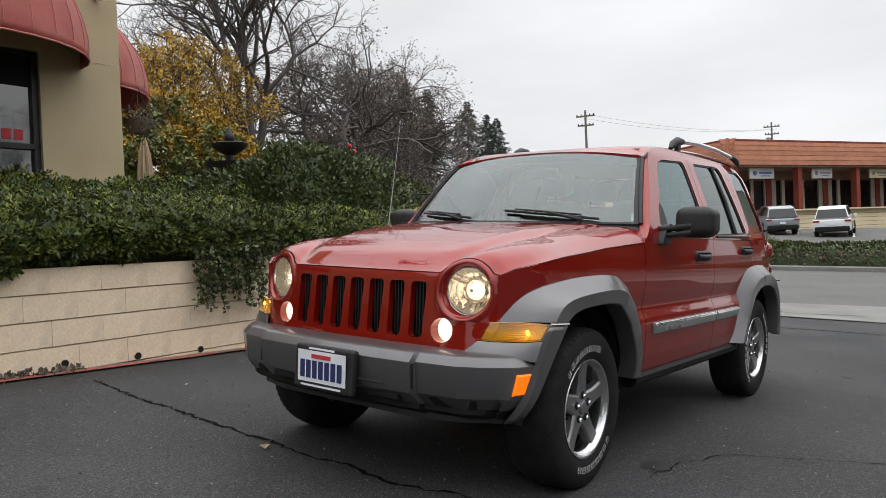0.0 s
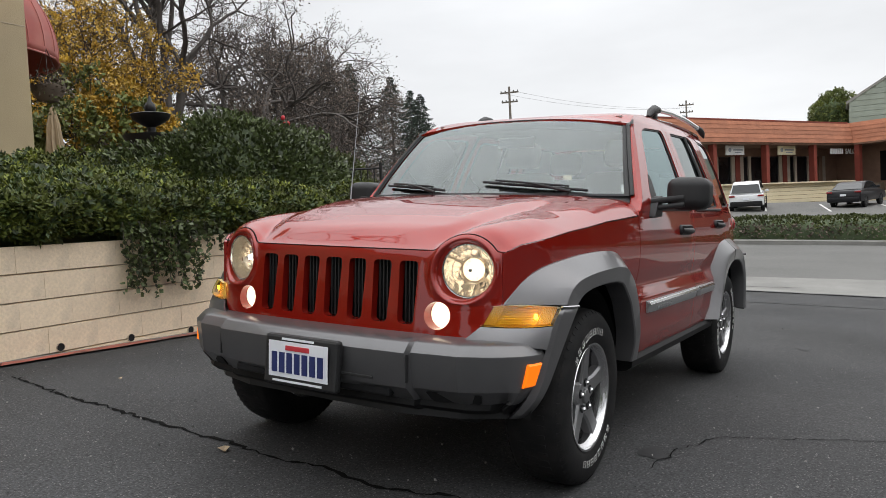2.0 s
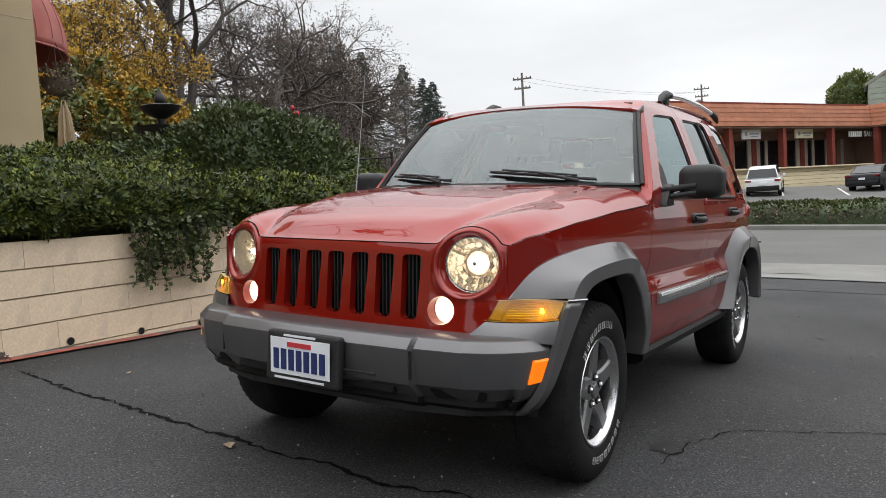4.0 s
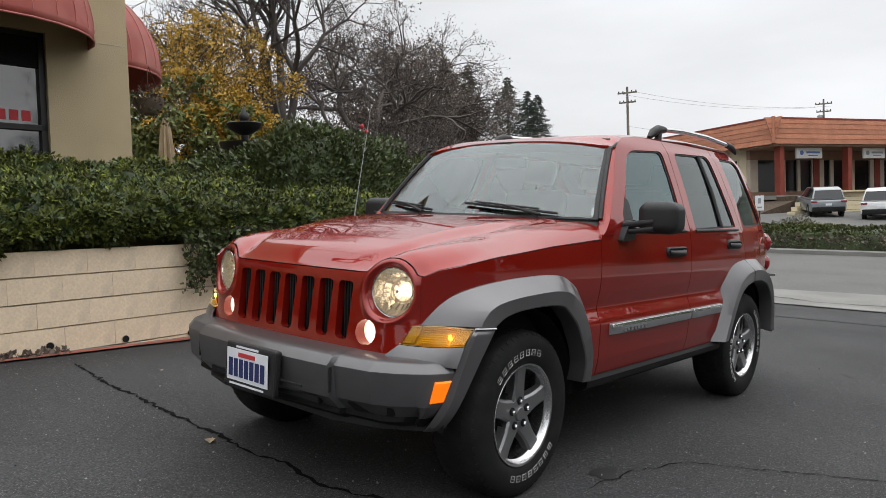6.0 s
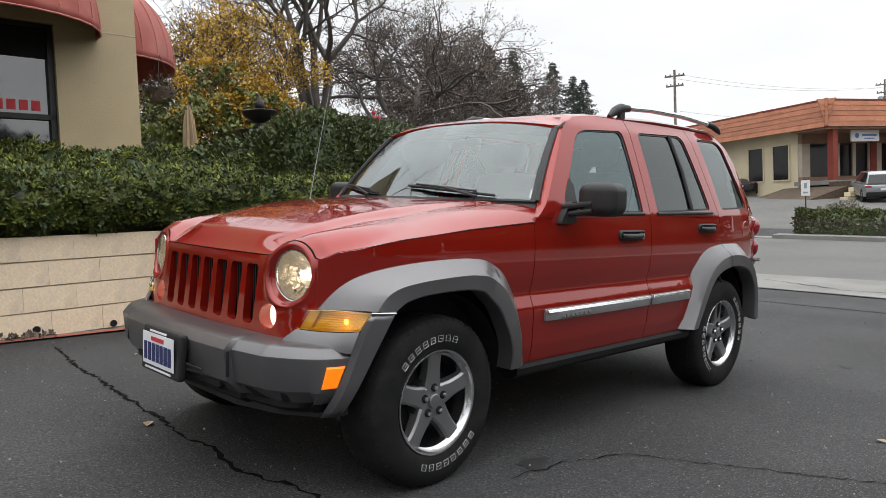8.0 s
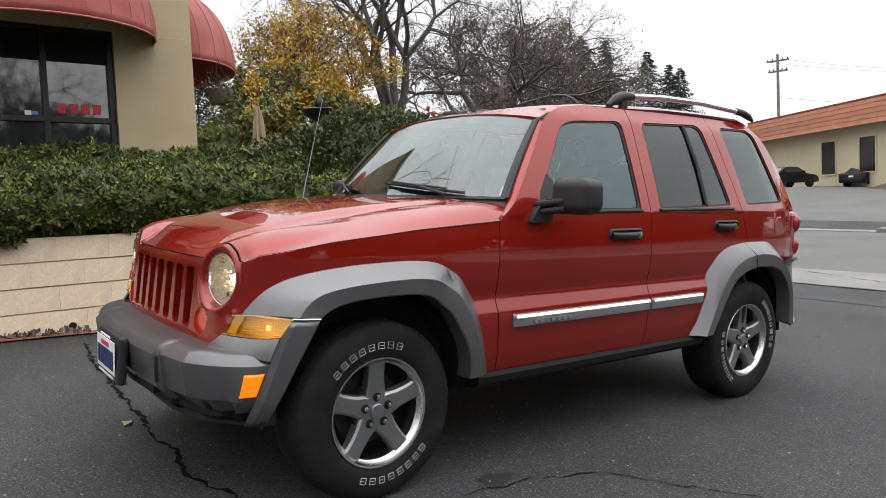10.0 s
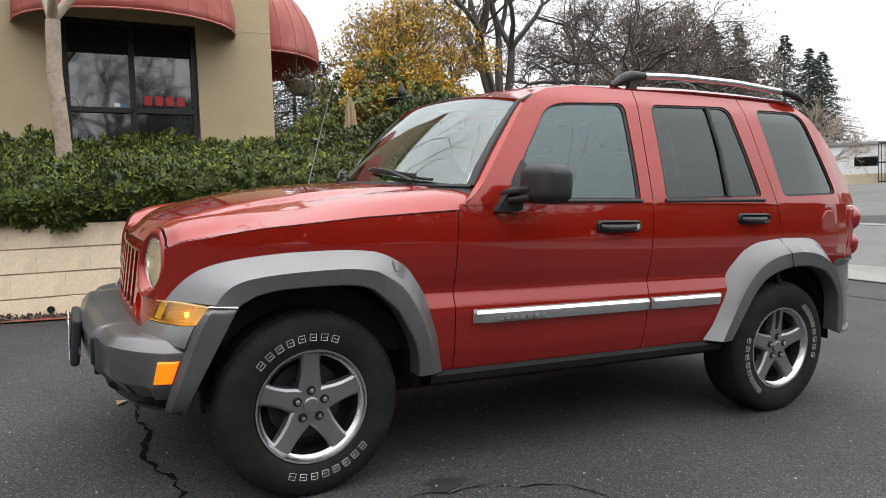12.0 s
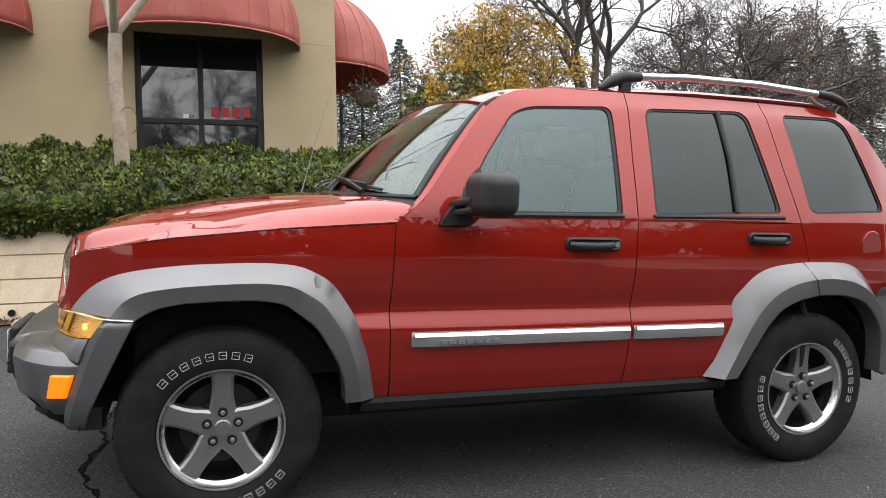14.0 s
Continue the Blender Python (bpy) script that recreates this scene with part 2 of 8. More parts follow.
def lathe(bm, profile, sides=24, m=None, closed=False, skin=False):
    """A turned body: profile of (radius, height) about the z axis."""
    rings = []
    for r, z in profile:
        rings.append([bm.verts.new((r * math.cos(2 * math.pi * k / sides), r * math.sin(2 * math.pi * k / sides), z)) for k in range(sides)])
    pairs = list(zip(rings, rings[1:]))
    if closed:
        pairs.append((rings[-1], rings[0]))
    for r0, r1 in pairs:
        for k in range(sides):
            bm.faces.new((r0[k], r0[(k + 1) % sides], r1[(k + 1) % sides], r1[k]))
    if not (closed or skin):
        if profile[0][0] > 1e-4:
            bm.faces.new(rings[0][::-1])
        if profile[-1][0] > 1e-4:
            bm.faces.new(rings[-1])
    bmesh.ops.remove_doubles(bm, verts=bm.verts, dist=1e-5)
    bmesh.ops.recalc_face_normals(bm, faces=bm.faces)
    if m is not None:
        bmesh.ops.transform(bm, matrix=m, verts=bm.verts)
    return bm


def prism(bm, outline, axis_from, axis_to, plane="xz"):
    """A flat outline given thickness along the third axis."""
    def place(p, d):
        return {"xz": (p[0], d, p[1]), "yz": (d, p[0], p[1]), "xy": (p[0], p[1], d)}[plane]
    a = [bm.verts.new(place(p, axis_from)) for p in outline]
    b = [bm.verts.new(place(p, axis_to)) for p in outline]
    bm.faces.new(a)
    bm.faces.new(b[::-1])
    n = len(a)
    for i in range(n):
        bm.faces.new((a[i], b[i], b[(i + 1) % n], a[(i + 1) % n]))
    bmesh.ops.recalc_face_normals(bm, faces=bm.faces)
    return bm


def rounded(pts, r=0.03, n=4):
    """The outline with its corners rounded."""
    out = []
    k = len(pts)
    for i in range(k):
        p0, p, p1 = (Vector(pts[(i + j) % k]) for j in (-1, 0, 1))
        rr = r[i] if hasattr(r, "__len__") else r
        a, b = (p0 - p), (p1 - p)
        q = min(rr, a.length * 0.49, b.length * 0.49)
        a, b = p + a.normalized() * q, p + b.normalized() * q
        for j in range(n + 1):
            t = j / n
            out.append(tuple((1 - t) ** 2 * a + 2 * t * (1 - t) * p + t * t * b))
    return out


def smoothstep(a, b, x):
    t = min(1.0, max(0.0, (x - a) / (b - a)))
    return t * t * (3 - 2 * t)


def interp(x, xs, ys):
    return float(np.interp(x, xs, ys))


LEAF_SHAPE = np.array([(0, 0, 0), (0.29, 0.60, 0.05), (0, 1.0, -0.05), (-0.29, 0.60, 0.05), (0, 0.62, -0.02)])
LEAF_FACES = ((0, 1, 4), (1, 2, 4), (2, 3, 4), (3, 0, 4))


def leaves(name, points, normals, size, material, parent=None, rng=None, label="", spread=0.7, wide=1.0, face=None, plain=False):
    """Many small folded leaves, each at its point and roughly along its normal."""
    n = len(points)
    d = np.asarray(normals, float) + rng.normal(0, spread, (n, 3))
    d /= np.linalg.norm(d, axis=1)[:, None] + 1e-9
    a = np.cross(d, rng.normal(0, 1, (n, 3)) if face is None else face + rng.normal(0, 0.25, (n, 3)))
    a /= np.linalg.norm(a, axis=1)[:, None] + 1e-9
    c = np.cross(d, a)
    s = size * rng.uniform(0.6, 1.3, n)
    shape, cut = (LEAF_SHAPE[:4], ((0, 1, 2), (0, 2, 3))) if plain else (LEAF_SHAPE, LEAF_FACES)
    v = (np.asarray(points)[:, None, :] + s[:, None, None] * (shape[None, :, 0, None] * wide * a[:, None, :] + shape[None, :, 1, None] * d[:, None, :] + shape[None, :, 2, None] * c[:, None, :])).reshape(-1, 3)
    f = (np.arange(n)[:, None, None] * len(shape) + np.array(cut)[None]).reshape(-1, 3)
    me = bpy.data.meshes.new(name)
    me.vertices.add(len(v))
    me.vertices.foreach_set("co", v.astype(np.float32).ravel())
    me.loops.add(f.size)
    me.loops.foreach_set("vertex_index", f.astype(np.int32).ravel())
    me.polygons.add(len(f))
    me.polygons.foreach_set("loop_start", np.arange(0, f.size, 3, dtype=np.int32))
    me.update(calc_edges=True)
    me.materials.append(material)
    ob = new(name, me)
    if parent is not None:
        ob.parent = parent
    if label:
        ob["label"] = label
    return ob


def segments(name, segs, material, parent=None, sides=5, label=""):
    """Tapered bars (p, q, radius at p, radius at q) joined into one mesh."""
    p = np.array([s[0] for s in segs], float)
    q = np.array([s[1] for s in segs], float)
    r0 = np.array([s[2] for s in segs])[:, None, None]
    r1 = np.array([s[3] for s in segs])[:, None, None]
    d = q - p
    d /= np.linalg.norm(d, axis=1)[:, None] + 1e-9
    ref = np.where(np.abs(d[:, 2:3]) > 0.9, np.array([[1.0, 0, 0]]), np.array([[0, 0, 1.0]]))
    a = np.cross(d, ref)
    a /= np.linalg.norm(a, axis=1)[:, None]
    b = np.cross(d, a)
    ang = np.arange(sides) * 2 * math.pi / sides
    ring = np.cos(ang)[None, :, None] * a[:, None, :] + np.sin(ang)[None, :, None] * b[:, None, :]
    v = np.concatenate([p[:, None, :] + ring * r0, q[:, None, :] + ring * r1], axis=1).reshape(-1, 3)
    k = np.arange(sides)
    quad = np.stack([k, (k + 1) % sides, sides + (k + 1) % sides, sides + k], axis=1)
    f = (np.arange(len(p))[:, None, None] * 2 * sides + quad[None]).reshape(-1, 4)
    me = bpy.data.meshes.new(name)
    me.vertices.add(len(v))
    me.vertices.foreach_set("co", v.astype(np.float32).ravel())
    me.loops.add(f.size)
    me.loops.foreach_set("vertex_index", f.astype(np.int32).ravel())
    me.polygons.add(len(f))
    me.polygons.foreach_set("loop_start", np.arange(0, f.size, 4, dtype=np.int32))
    me.polygons.foreach_set("use_smooth", [True] * len(f))
    me.update(calc_edges=True)
    me.materials.append(material)
    ob = new(name, me)
    if parent is not None:
        ob.parent = parent
    if label:
        ob["label"] = label
    return ob


# ---- the ground: one sheet, from the car park over the street to the shops and the horizon ----
def across(x, y):
    """Distance towards the street, at right angles to its kerb."""
    return x + 0.15 * y


GUTTER, STREET_EDGE, FAR_KERB, STRIP_END, SHOPS = 9.2, 11.3, 22.6, 26.4, 46.0


def ground_z(x, y):
    u = across(x, y)
    yc = min(12.0, max(-14.0, y))

    def lot(xx):
        return -0.0345 * max(-8.0, xx) + 0.0553 * yc

    def road(xx):
        return -0.2 - 0.01 * xx + 0.04 * yc

    def shops(xx):
        return 0.35 + 0.049 * (xx - 40) + 0.05 * yc + 0.45 * smoothstep(14.0, 22.0, y) * smoothstep(24.0, 40.0, xx)

    def at(uu, fn):
        return fn(uu - 0.15 * y)
    if u <= GUTTER:
        return at(u, lot)
    if u <= STREET_EDGE:
        t = (u - GUTTER) / (STREET_EDGE - GUTTER)
        return (1 - t) * at(GUTTER, lot) + t * at(STREET_EDGE, road)
    if u <= FAR_KERB:
        return at(u, road)
    if u <= STRIP_END:
        t = (u - FAR_KERB) / (STRIP_END - FAR_KERB)
        return (1 - t) * at(FAR_KERB, road) + t * at(STRIP_END, shops)
    return at(min(u, SHOPS), shops)


def sheet(name, us, ys, material, lift=0.0, parent=None):
    verts, faces = [], []
    for u in us:
        for y in ys:
            x = u - 0.15 * y
            verts.append((x, y, ground_z(x, y) + lift))
    n = len(ys)
    for i in range(len(us) - 1):
        for j in range(n - 1):
            faces.append((i * n + j, i * n + j + 1, (i + 1) * n + j + 1, (i + 1) * n + j)[::-1])
    return from_arrays(name, verts, faces, material, parent)


YS = [-900, -300, -100, -40, -20, -14, -10, -7, -5, -3, -1, 1, 3, 5, 8, 12, 14, 16, 18, 20, 22, 40, 100, 300, 900]
US = [-900, -300, -100, -40, -20, -12, -8, -5, -2, 0, 2, 4, 6, 8, GUTTER, STREET_EDGE, 14, 18, FAR_KERB, STRIP_END, 30, 36, 41, SHOPS, 60, 100, 300, 1500]
ground = tagged(sheet("ground", US, YS, ASPHALT), "dark worn asphalt car park with fine aggregate and patches", "ground", kind="structure")
NEAR_Y = [y for y in YS if -100 <= y <= 100]
road = tagged(sheet("road", [STREET_EDGE, 14, 18, FAR_KERB], NEAR_Y, STREET, 0.006), "pale grey worn asphalt street", "road", kind="structure")
gutter = tagged(sheet("gutter", [GUTTER, STREET_EDGE], NEAR_Y, CONCRETE, 0.006), "pale concrete gutter apron along the street", "gutter", kind="structure")
tagged(sheet("shop_car_park", [STRIP_END, 30, 36, 41, SHOPS, 60], NEAR_Y, STREET, 0.006), "grey asphalt car park before the shops", "car park", kind="structure")


def strip(name, line, width, material, lift, parent=None, jitter=0.0, seed=1, label=""):
    """A thin line lying on the ground: seam, crack or paint."""
    rng = np.random.default_rng(seed)
    verts, faces = [], []
    for i, p in enumerate(line):
        a, b = line[max(i - 1, 0)], line[min(i + 1, len(line) - 1)]
        dx, dy = b[0] - a[0], b[1] - a[1]
        n = math.hypot(dx, dy)
        w = width * (1 + jitter * rng.uniform(-1, 1)) / 2
        for s in (-1, 1):
            x, y = p[0] - s * dy / n * w, p[1] + s * dx / n * w
            verts.append((x, y, ground_z(x, y) + lift))
    for i in range(len(line) - 1):
        faces.append((2 * i, 2 * i + 2, 2 * i + 3, 2 * i + 1))
    return from_arrays(name, verts, faces, material, parent, label)


def wander(points, step=0.05, amount=0.03, seed=1):
    """A rough line through points, as a crack runs."""
    rng = np.random.default_rng(seed)
    out = []
    for a, b in zip(points, points[1:]):
        n = max(2, int(math.dist(a, b) / step))
        for i in range(n):
            t = i / n
            out.append((a[0] + (b[0] - a[0]) * t + rng.normal(0, amount) * (i > 0), a[1] + (b[1] - a[1]) * t + rng.normal(0, amount) * (i > 0)))
    return out + [points[-1]]


def line_u(u, y0=-30, y1=6, n=12):
    return [(u - 0.15 * (y0 + (y1 - y0) * i / n), y0 + (y1 - y0) * i / n) for i in range(n + 1)]


tagged(strip("asphalt_seam", wander(line_u(7.55, -8, 4), 0.3, 0.012, 3), 0.05, TAR, 0.005, jitter=0.5), "dark tar seam across the car park exit", "seam", kind="structure")
tagged(strip("asphalt_seam", wander(line_u(GUTTER - 0.03, -20, 4), 0.4, 0.01, 4), 0.07, TAR, 0.012, jitter=0.5), "dark joint between asphalt and gutter", "seam", kind="structure")

# far kerb, its planting strip and the drive into the shops' car park
HEDGE_END = 6.0


def swept(name, u0, u1, y0, y1, height, material, parent=None, n=24, sink=0.05):
    """A low bank along the street: a strip with sides."""
    verts, faces = [], []
    for i in range(n + 1):
        y = y0 + (y1 - y0) * i / n
        for u, h in ((u0, -sink), (u0, height), (u1, height), (u1, -sink)):
            x = u - 0.15 * y
            verts.append((x, y, ground_z(x, y) + h))
    for i in range(n):
        for k in range(4):
            faces.append((4 * i + k, 4 * i + (k + 1) % 4, 4 * i + 4 + (k + 1) % 4, 4 * i + 4 + k))
    faces += [(3, 2, 1, 0), tuple(4 * n + k for k in range(4))]
    return from_arrays(name, verts, faces, material, parent)


tagged(swept("kerb", FAR_KERB, FAR_KERB + 0.55, -60, HEDGE_END + 0.2, 0.13, CONCRETE), "pale concrete kerb along the far side of the street", "kerb", kind="structure")
tagged(swept("kerb", FAR_KERB, FAR_KERB + 0.55, 14, 60, 0.13, CONCRETE), "pale concrete kerb beyond the shops' drive", "kerb", kind="structure")
tagged(swept("drive_apron", FAR_KERB, FAR_KERB + 0.55, HEDGE_END + 0.2, 14, 0.03, CONCRETE), "pale concrete apron of the shops' drive", "pavement", kind="structure")
tagged(swept("planting_strip", FAR_KERB + 0.55, STRIP_END, -60, HEDGE_END, 0.10, SOIL), "bare brown soil strip behind the far kerb", "planting strip", kind="structure")
for i, (y, u) in enumerate(((6.3, 28), (3.3, 28), (0.3, 28), (-2.7, 28), (-5.7, 28))):
    tagged(strip("parking_line", [(39.0 - 0.6, y - 2.2), (44.2, y + 1.0 - 2.2)], 0.12, WHITE_PAINT, 0.012), "worn white parking bay line", "parking line", "bay lines", "structure")

# ---- retaining wall of painted blocks, with weep pipes and a red kerb line ----
WALL_Y, WALL_TURN = 3.46, 0.021


def wall_y(x):
    return WALL_Y + WALL_TURN * x


wall = empty("retaining_wall", Matrix.Translation((0, WALL_Y, 0)) @ Matrix.Rotation(math.atan(WALL_TURN), 4, "Z"), "cream painted concrete block retaining wall, stained near its foot", "wall", kind="structure")
part("wall_core", boxed(-9.0, 8.6, 0.012, 0.22, -0.4, 1.018), MORTAR, wall)

# terrace behind the wall
yard = part("yard", boxed(-30, 9.2, 3.75, 60, -0.2, 0.97), SOIL)
tagged(yard, "dark planted soil terrace behind the wall", "ground", kind="structure")

tagged(strip("red_kerb_line", [(x, wall_y(x) - 0.115) for x in np.linspace(-9, 8.2, 40)], 0.10, KERB_RED, 0.016, jitter=0.25, seed=5), "flaking red paint line at the foot of the wall", "kerb paint", kind="structure")
tagged(strip("wall_footing", [(x, wall_y(x) - 0.045) for x in np.linspace(-9, 8.2, 30)], 0.10, CONCRETE, 0.010), "grimy concrete footing strip along the wall", "footing", kind="structure")


def weep_pipe(x, z):
    ob = empty("weep_pipe", Matrix.Translation((x, wall_y(x) - 0.015, z)) @ Matrix.Rotation(radians(90), 4, "X"), "small dark drain pipe mouth in the block wall", "pipe", "weep pipes")
    part("rim", lathe(bmesh.new(), [(0.030, 0.0), (0.033, 0.0), (0.0335, 0.010), (0.030, 0.010)], 20, closed=True), MORTAR, ob, smooth=True)
    part("bore", lathe(bmesh.new(), [(0.0, 0.003), (0.030, 0.003), (0.030, 0.006), (0.0, 0.006)], 16), BLACK, ob)


for k in range(-6, 7):
    x = 0.37 + 0.61 * k
    weep_pipe(x - 0.09, 0.235 - 0.05 * (x - 0.37))


# ---- restaurant building with domed awnings ----
FRONT_Y = 6.37


def front(x):
    return FRONT_Y + WALL_TURN * x


BUILDING = Matrix.Translation((0, FRONT_Y, 0)) @ Matrix.Rotation(math.atan(WALL_TURN), 4, "Z")
building = empty("restaurant_building", BUILDING, "tan stucco restaurant with dark windows and red domed awnings", "building")
W0, W1, WZ0, WZ1, CORNER, TOP = -0.72, 0.85, 1.54, 3.50, 1.83, 6.2


def wall_with_openings():
    """One slab, cut where the windows go through it."""
    bm = bmesh.new()
    xs, zs = [-14.0, -4.3, -2.75, W0, W1, CORNER], [0.6, WZ0, WZ1, TOP]
    grid = {(i, j, k): bm.verts.new((x, y, z)) for i, x in enumerate(xs) for j, z in enumerate(zs) for k, y in enumerate((0, 0.3))}

    def solid(i, j):
        return 0 <= i < 5 and 0 <= j < 3 and not (i in (1, 3) and j == 1)
    for i in range(5):
        for j in range(3):
            if not solid(i, j):
                continue
            for k in (0, 1):
                bm.faces.new([grid[q] for q in ((i, j, k), (i + 1, j, k), (i + 1, j + 1, k), (i, j + 1, k))])
            for di, dj, a, b in ((-1, 0, (i, j), (i, j + 1)), (1, 0, (i + 1, j), (i + 1, j + 1)), (0, -1, (i, j), (i + 1, j)), (0, 1, (i, j + 1), (i + 1, j + 1))):
                if not solid(i + di, j + dj):
                    bm.faces.new([grid[q] for q in ((*a, 0), (*b, 0), (*b, 1), (*a, 1))])
    bmesh.ops.recalc_face_normals(bm, faces=bm.faces)
    return bm


part("front_wall", wall_with_openings(), STUCCO, building)
part("side_wall", boxed(CORNER - 0.3, CORNER, 0.3, 10, 0.6, TOP), STUCCO, building)
part("back_wall", boxed(-14, CORNER - 0.3, 9.7, 10, 0.6, TOP), STUCCO, building)
part("end_wall", boxed(-14, -13.7, 0.3, 9.7, 0.6, TOP), STUCCO, building)
part("roof", boxed(-14.1, CORNER + 0.1, -0.1, 10.1, TOP, TOP + 0.25, 0.03), STUCCO, building)
part("score_line", boxed(1.1, CORNER - 0.001, -0.004, 0.001, 3.478, 3.489), MORTAR, building)
part("inner_floor", boxed(-13.7, CORNER - 0.3, 0.3, 9.7, 0.9, 1.0), DARK_BRONZE, building)
GLASS_DARK = mat("dark_shop_glass", (0.010, 0.013, 0.016), 0.04, vary=0.05, scale=2, spec=1.0, ior=1.7)


def restaurant_window(a, b, z0, z1):
    w = part("window", boxed(a, b, 0.10, 0.11, z0, z1), GLASS_DARK, building, "dark glazed window with bronze frame")
    for name, q in (("frame_left", (a, a + 0.075, z0, z1)), ("frame_right", (b - 0.075, b, z0, z1)), ("frame_head", (a, b, z1 - 0.07, z1)),
                    ("mullion", ((a + b) / 2 - 0.035, (a + b) / 2 + 0.035, z0, z1)), ("rail", (a, b, 2.36, 2.43)), ("transom_panel", (a, b, 3.09, z1 - 0.07))):
        y0 = 0.05 if name != "transom_panel" else 0.07
        part(name, boxed(q[0] + 0.002, q[1] - 0.002, y0, 0.12, q[2] + 0.002, q[3] - 0.002, 0.004), DARK_BRONZE if name != "transom_panel" else BLACK, w)
    return w


main_window = restaurant_window(W0, W1, WZ0, WZ1)
restaurant_window(-4.3, -2.75, WZ0, WZ1)
# the number on the glass: plain red bars
for k in range(4):
    part("number_bar", boxed(0.19 + 0.132 * k, 0.285 + 0.132 * k, 0.093, 0.097, 2.47, 2.59, 0.0015), SIGN_RED, main_window, "red number film on the glass")
part("sticker", boxed(-0.16, -0.09, 0.094, 0.098, 2.44, 2.49), SIGN_WHITE, main_window, "small white sticker")
part("sticker", boxed(-0.085, -0.02, 0.094, 0.098, 2.445, 2.485), SIGN_BLUE, main_window, "small blue sticker")


def awning(m, half, out, rim, height, label):
    """A dome of cloth over half an ellipse, with ribs and a hanging edge."""
    ob = empty("awning", m, label, "awning", "domed awnings")
    bm = bmesh.new()
    nu, nv = 14, 14
    rows = []
    for j in range(nv + 1):
        b = math.pi / 2 * j / nv
        rows.append([bm.verts.new((half * math.cos(math.pi * i / nu) * math.cos(b) ** 0.9, -out * math.sin(math.pi * i / nu) * math.cos(b) ** 0.9, rim + height * math.sin(b))) for i in range(nu + 1)])
    rows.insert(0, [bm.verts.new((half * math.cos(math.pi * i / nu), -out * math.sin(math.pi * i / nu), rim - 0.09)) for i in range(nu + 1)])
    for r0, r1 in zip(rows, rows[1:]):
        for i in range(nu):
            bm.faces.new((r0[i], r0[i + 1], r1[i + 1], r1[i]))
    bmesh.ops.remove_doubles(bm, verts=bm.verts, dist=1e-4)
    bmesh.ops.recalc_face_normals(bm, faces=bm.faces)
    cover = part("cover", bm, AWNING, ob, smooth=9)
    so = cover.modifiers.new("thickness", "SOLIDIFY")
    so.thickness = 0.006
    for i in range(1, nu):
        pts = []
        for j in range(nv):
            b = math.pi / 2 * j / nv
            pts.append((half * 1.003 * math.cos(math.pi * i / nu) * math.cos(b) ** 0.9, -out * 1.003 * math.sin(math.pi * i / nu) * math.cos(b) ** 0.9, rim + height * 1.003 * math.sin(b)))
        part("rib", tube(bmesh.new(), pts, 0.005, 6), AWNING_SEAM, ob)
    edge = [(half * math.cos(math.pi * i / nu), -out * math.sin(math.pi * i / nu), rim - 0.09) for i in range(nu + 1)]
    part("hem", tube(bmesh.new(), edge, 0.012, 6), AWNING_SEAM, ob)
    return ob


AW = "faded red domed fabric awning with stitched ribs"
awning(BUILDING @ Matrix.Translation((0.06, -0.002, 0)), 1.28, 1.04, 3.47, 1.22, AW)
awning(BUILDING @ Matrix.Translation((-3.45, -0.002, 0)), 1.62, 1.04, 3.47, 1.22, AW)
awning(BUILDING @ Matrix.Translation((CORNER + 0.002, 1.80, 0)) @ Matrix.Rotation(radians(90), 4, "Z"), 1.41, 1.21, 3.44, 1.22, AW)


def security_camera():
    ob = empty("security_camera", BUILDING @ Matrix.Translation((1.55, 0, 4.27)), "small white security camera under the eaves", "security camera")
    part("bracket", boxed(-0.03, 0.03, -0.06, 0, -0.02, 0.05, 0.008), SIGN_WHITE, ob)
    part("body", lathe(bmesh.new(), [(0.0, 0), (0.035, 0), (0.04, 0.02), (0.04, 0.16), (0.0, 0.165)], 16, Matrix.Translation((0, -0.06, 0)) @ Matrix.Rotation(radians(100), 4, "X")), SIGN_WHITE, ob, smooth=True)
    part("lens", lathe(bmesh.new(), [(0.0, 0.16), (0.028, 0.165), (0.0, 0.17)], 14, Matrix.Translation((0, -0.06, 0)) @ Matrix.Rotation(radians(100), 4, "X")), BLACK, ob)


security_camera()


# ---- the red off-road car: materials ----
def car_paint():
    m = mat("deep_red_metallic_paint", (0.25, 0.011, 0.006), 0.32, metal=0.36, spec=0.0, coat=1.0, fine=0.10, fine_scale=900, vary=0.03, scale=1.2)
    b = m.node_tree.nodes["Principled BSDF"]
    b.inputs["Coat Roughness"].default_value, b.inputs["Coat IOR"].default_value = 0.02, 1.6
    return m


def pane(name, tint, ior=1.5, rough=0.0, sheen=(0.93, 1.0, 1.0)):
    """Clear or tinted sheet glass: it lets light straight through and mirrors by its angle."""
    m = bpy.data.materials.new(name)
    m.use_nodes = True
    nt = m.node_tree
    nt.nodes.clear()
    out = nt.nodes.new("ShaderNodeOutputMaterial")
    tr = nt.nodes.new("ShaderNodeBsdfTransparent")
    tr.inputs[0].default_value = (*tint, 1)
    gl = nt.nodes.new("ShaderNodeBsdfGlossy")
    gl.inputs["Roughness"].default_value = rough
    gl.inputs[0].default_value = (*sheen, 1)
    fr = nt.nodes.new("ShaderNodeFresnel")
    fr.inputs["IOR"].default_value = ior
    mx = nt.nodes.new("ShaderNodeMixShader")
    nt.links.new(fr.outputs[0], mx.inputs[0])
    nt.links.new(tr.outputs[0], mx.inputs[1])
    nt.links.new(gl.outputs[0], mx.inputs[2])
    nt.links.new(mx.outputs[0], out.inputs[0])
    return m


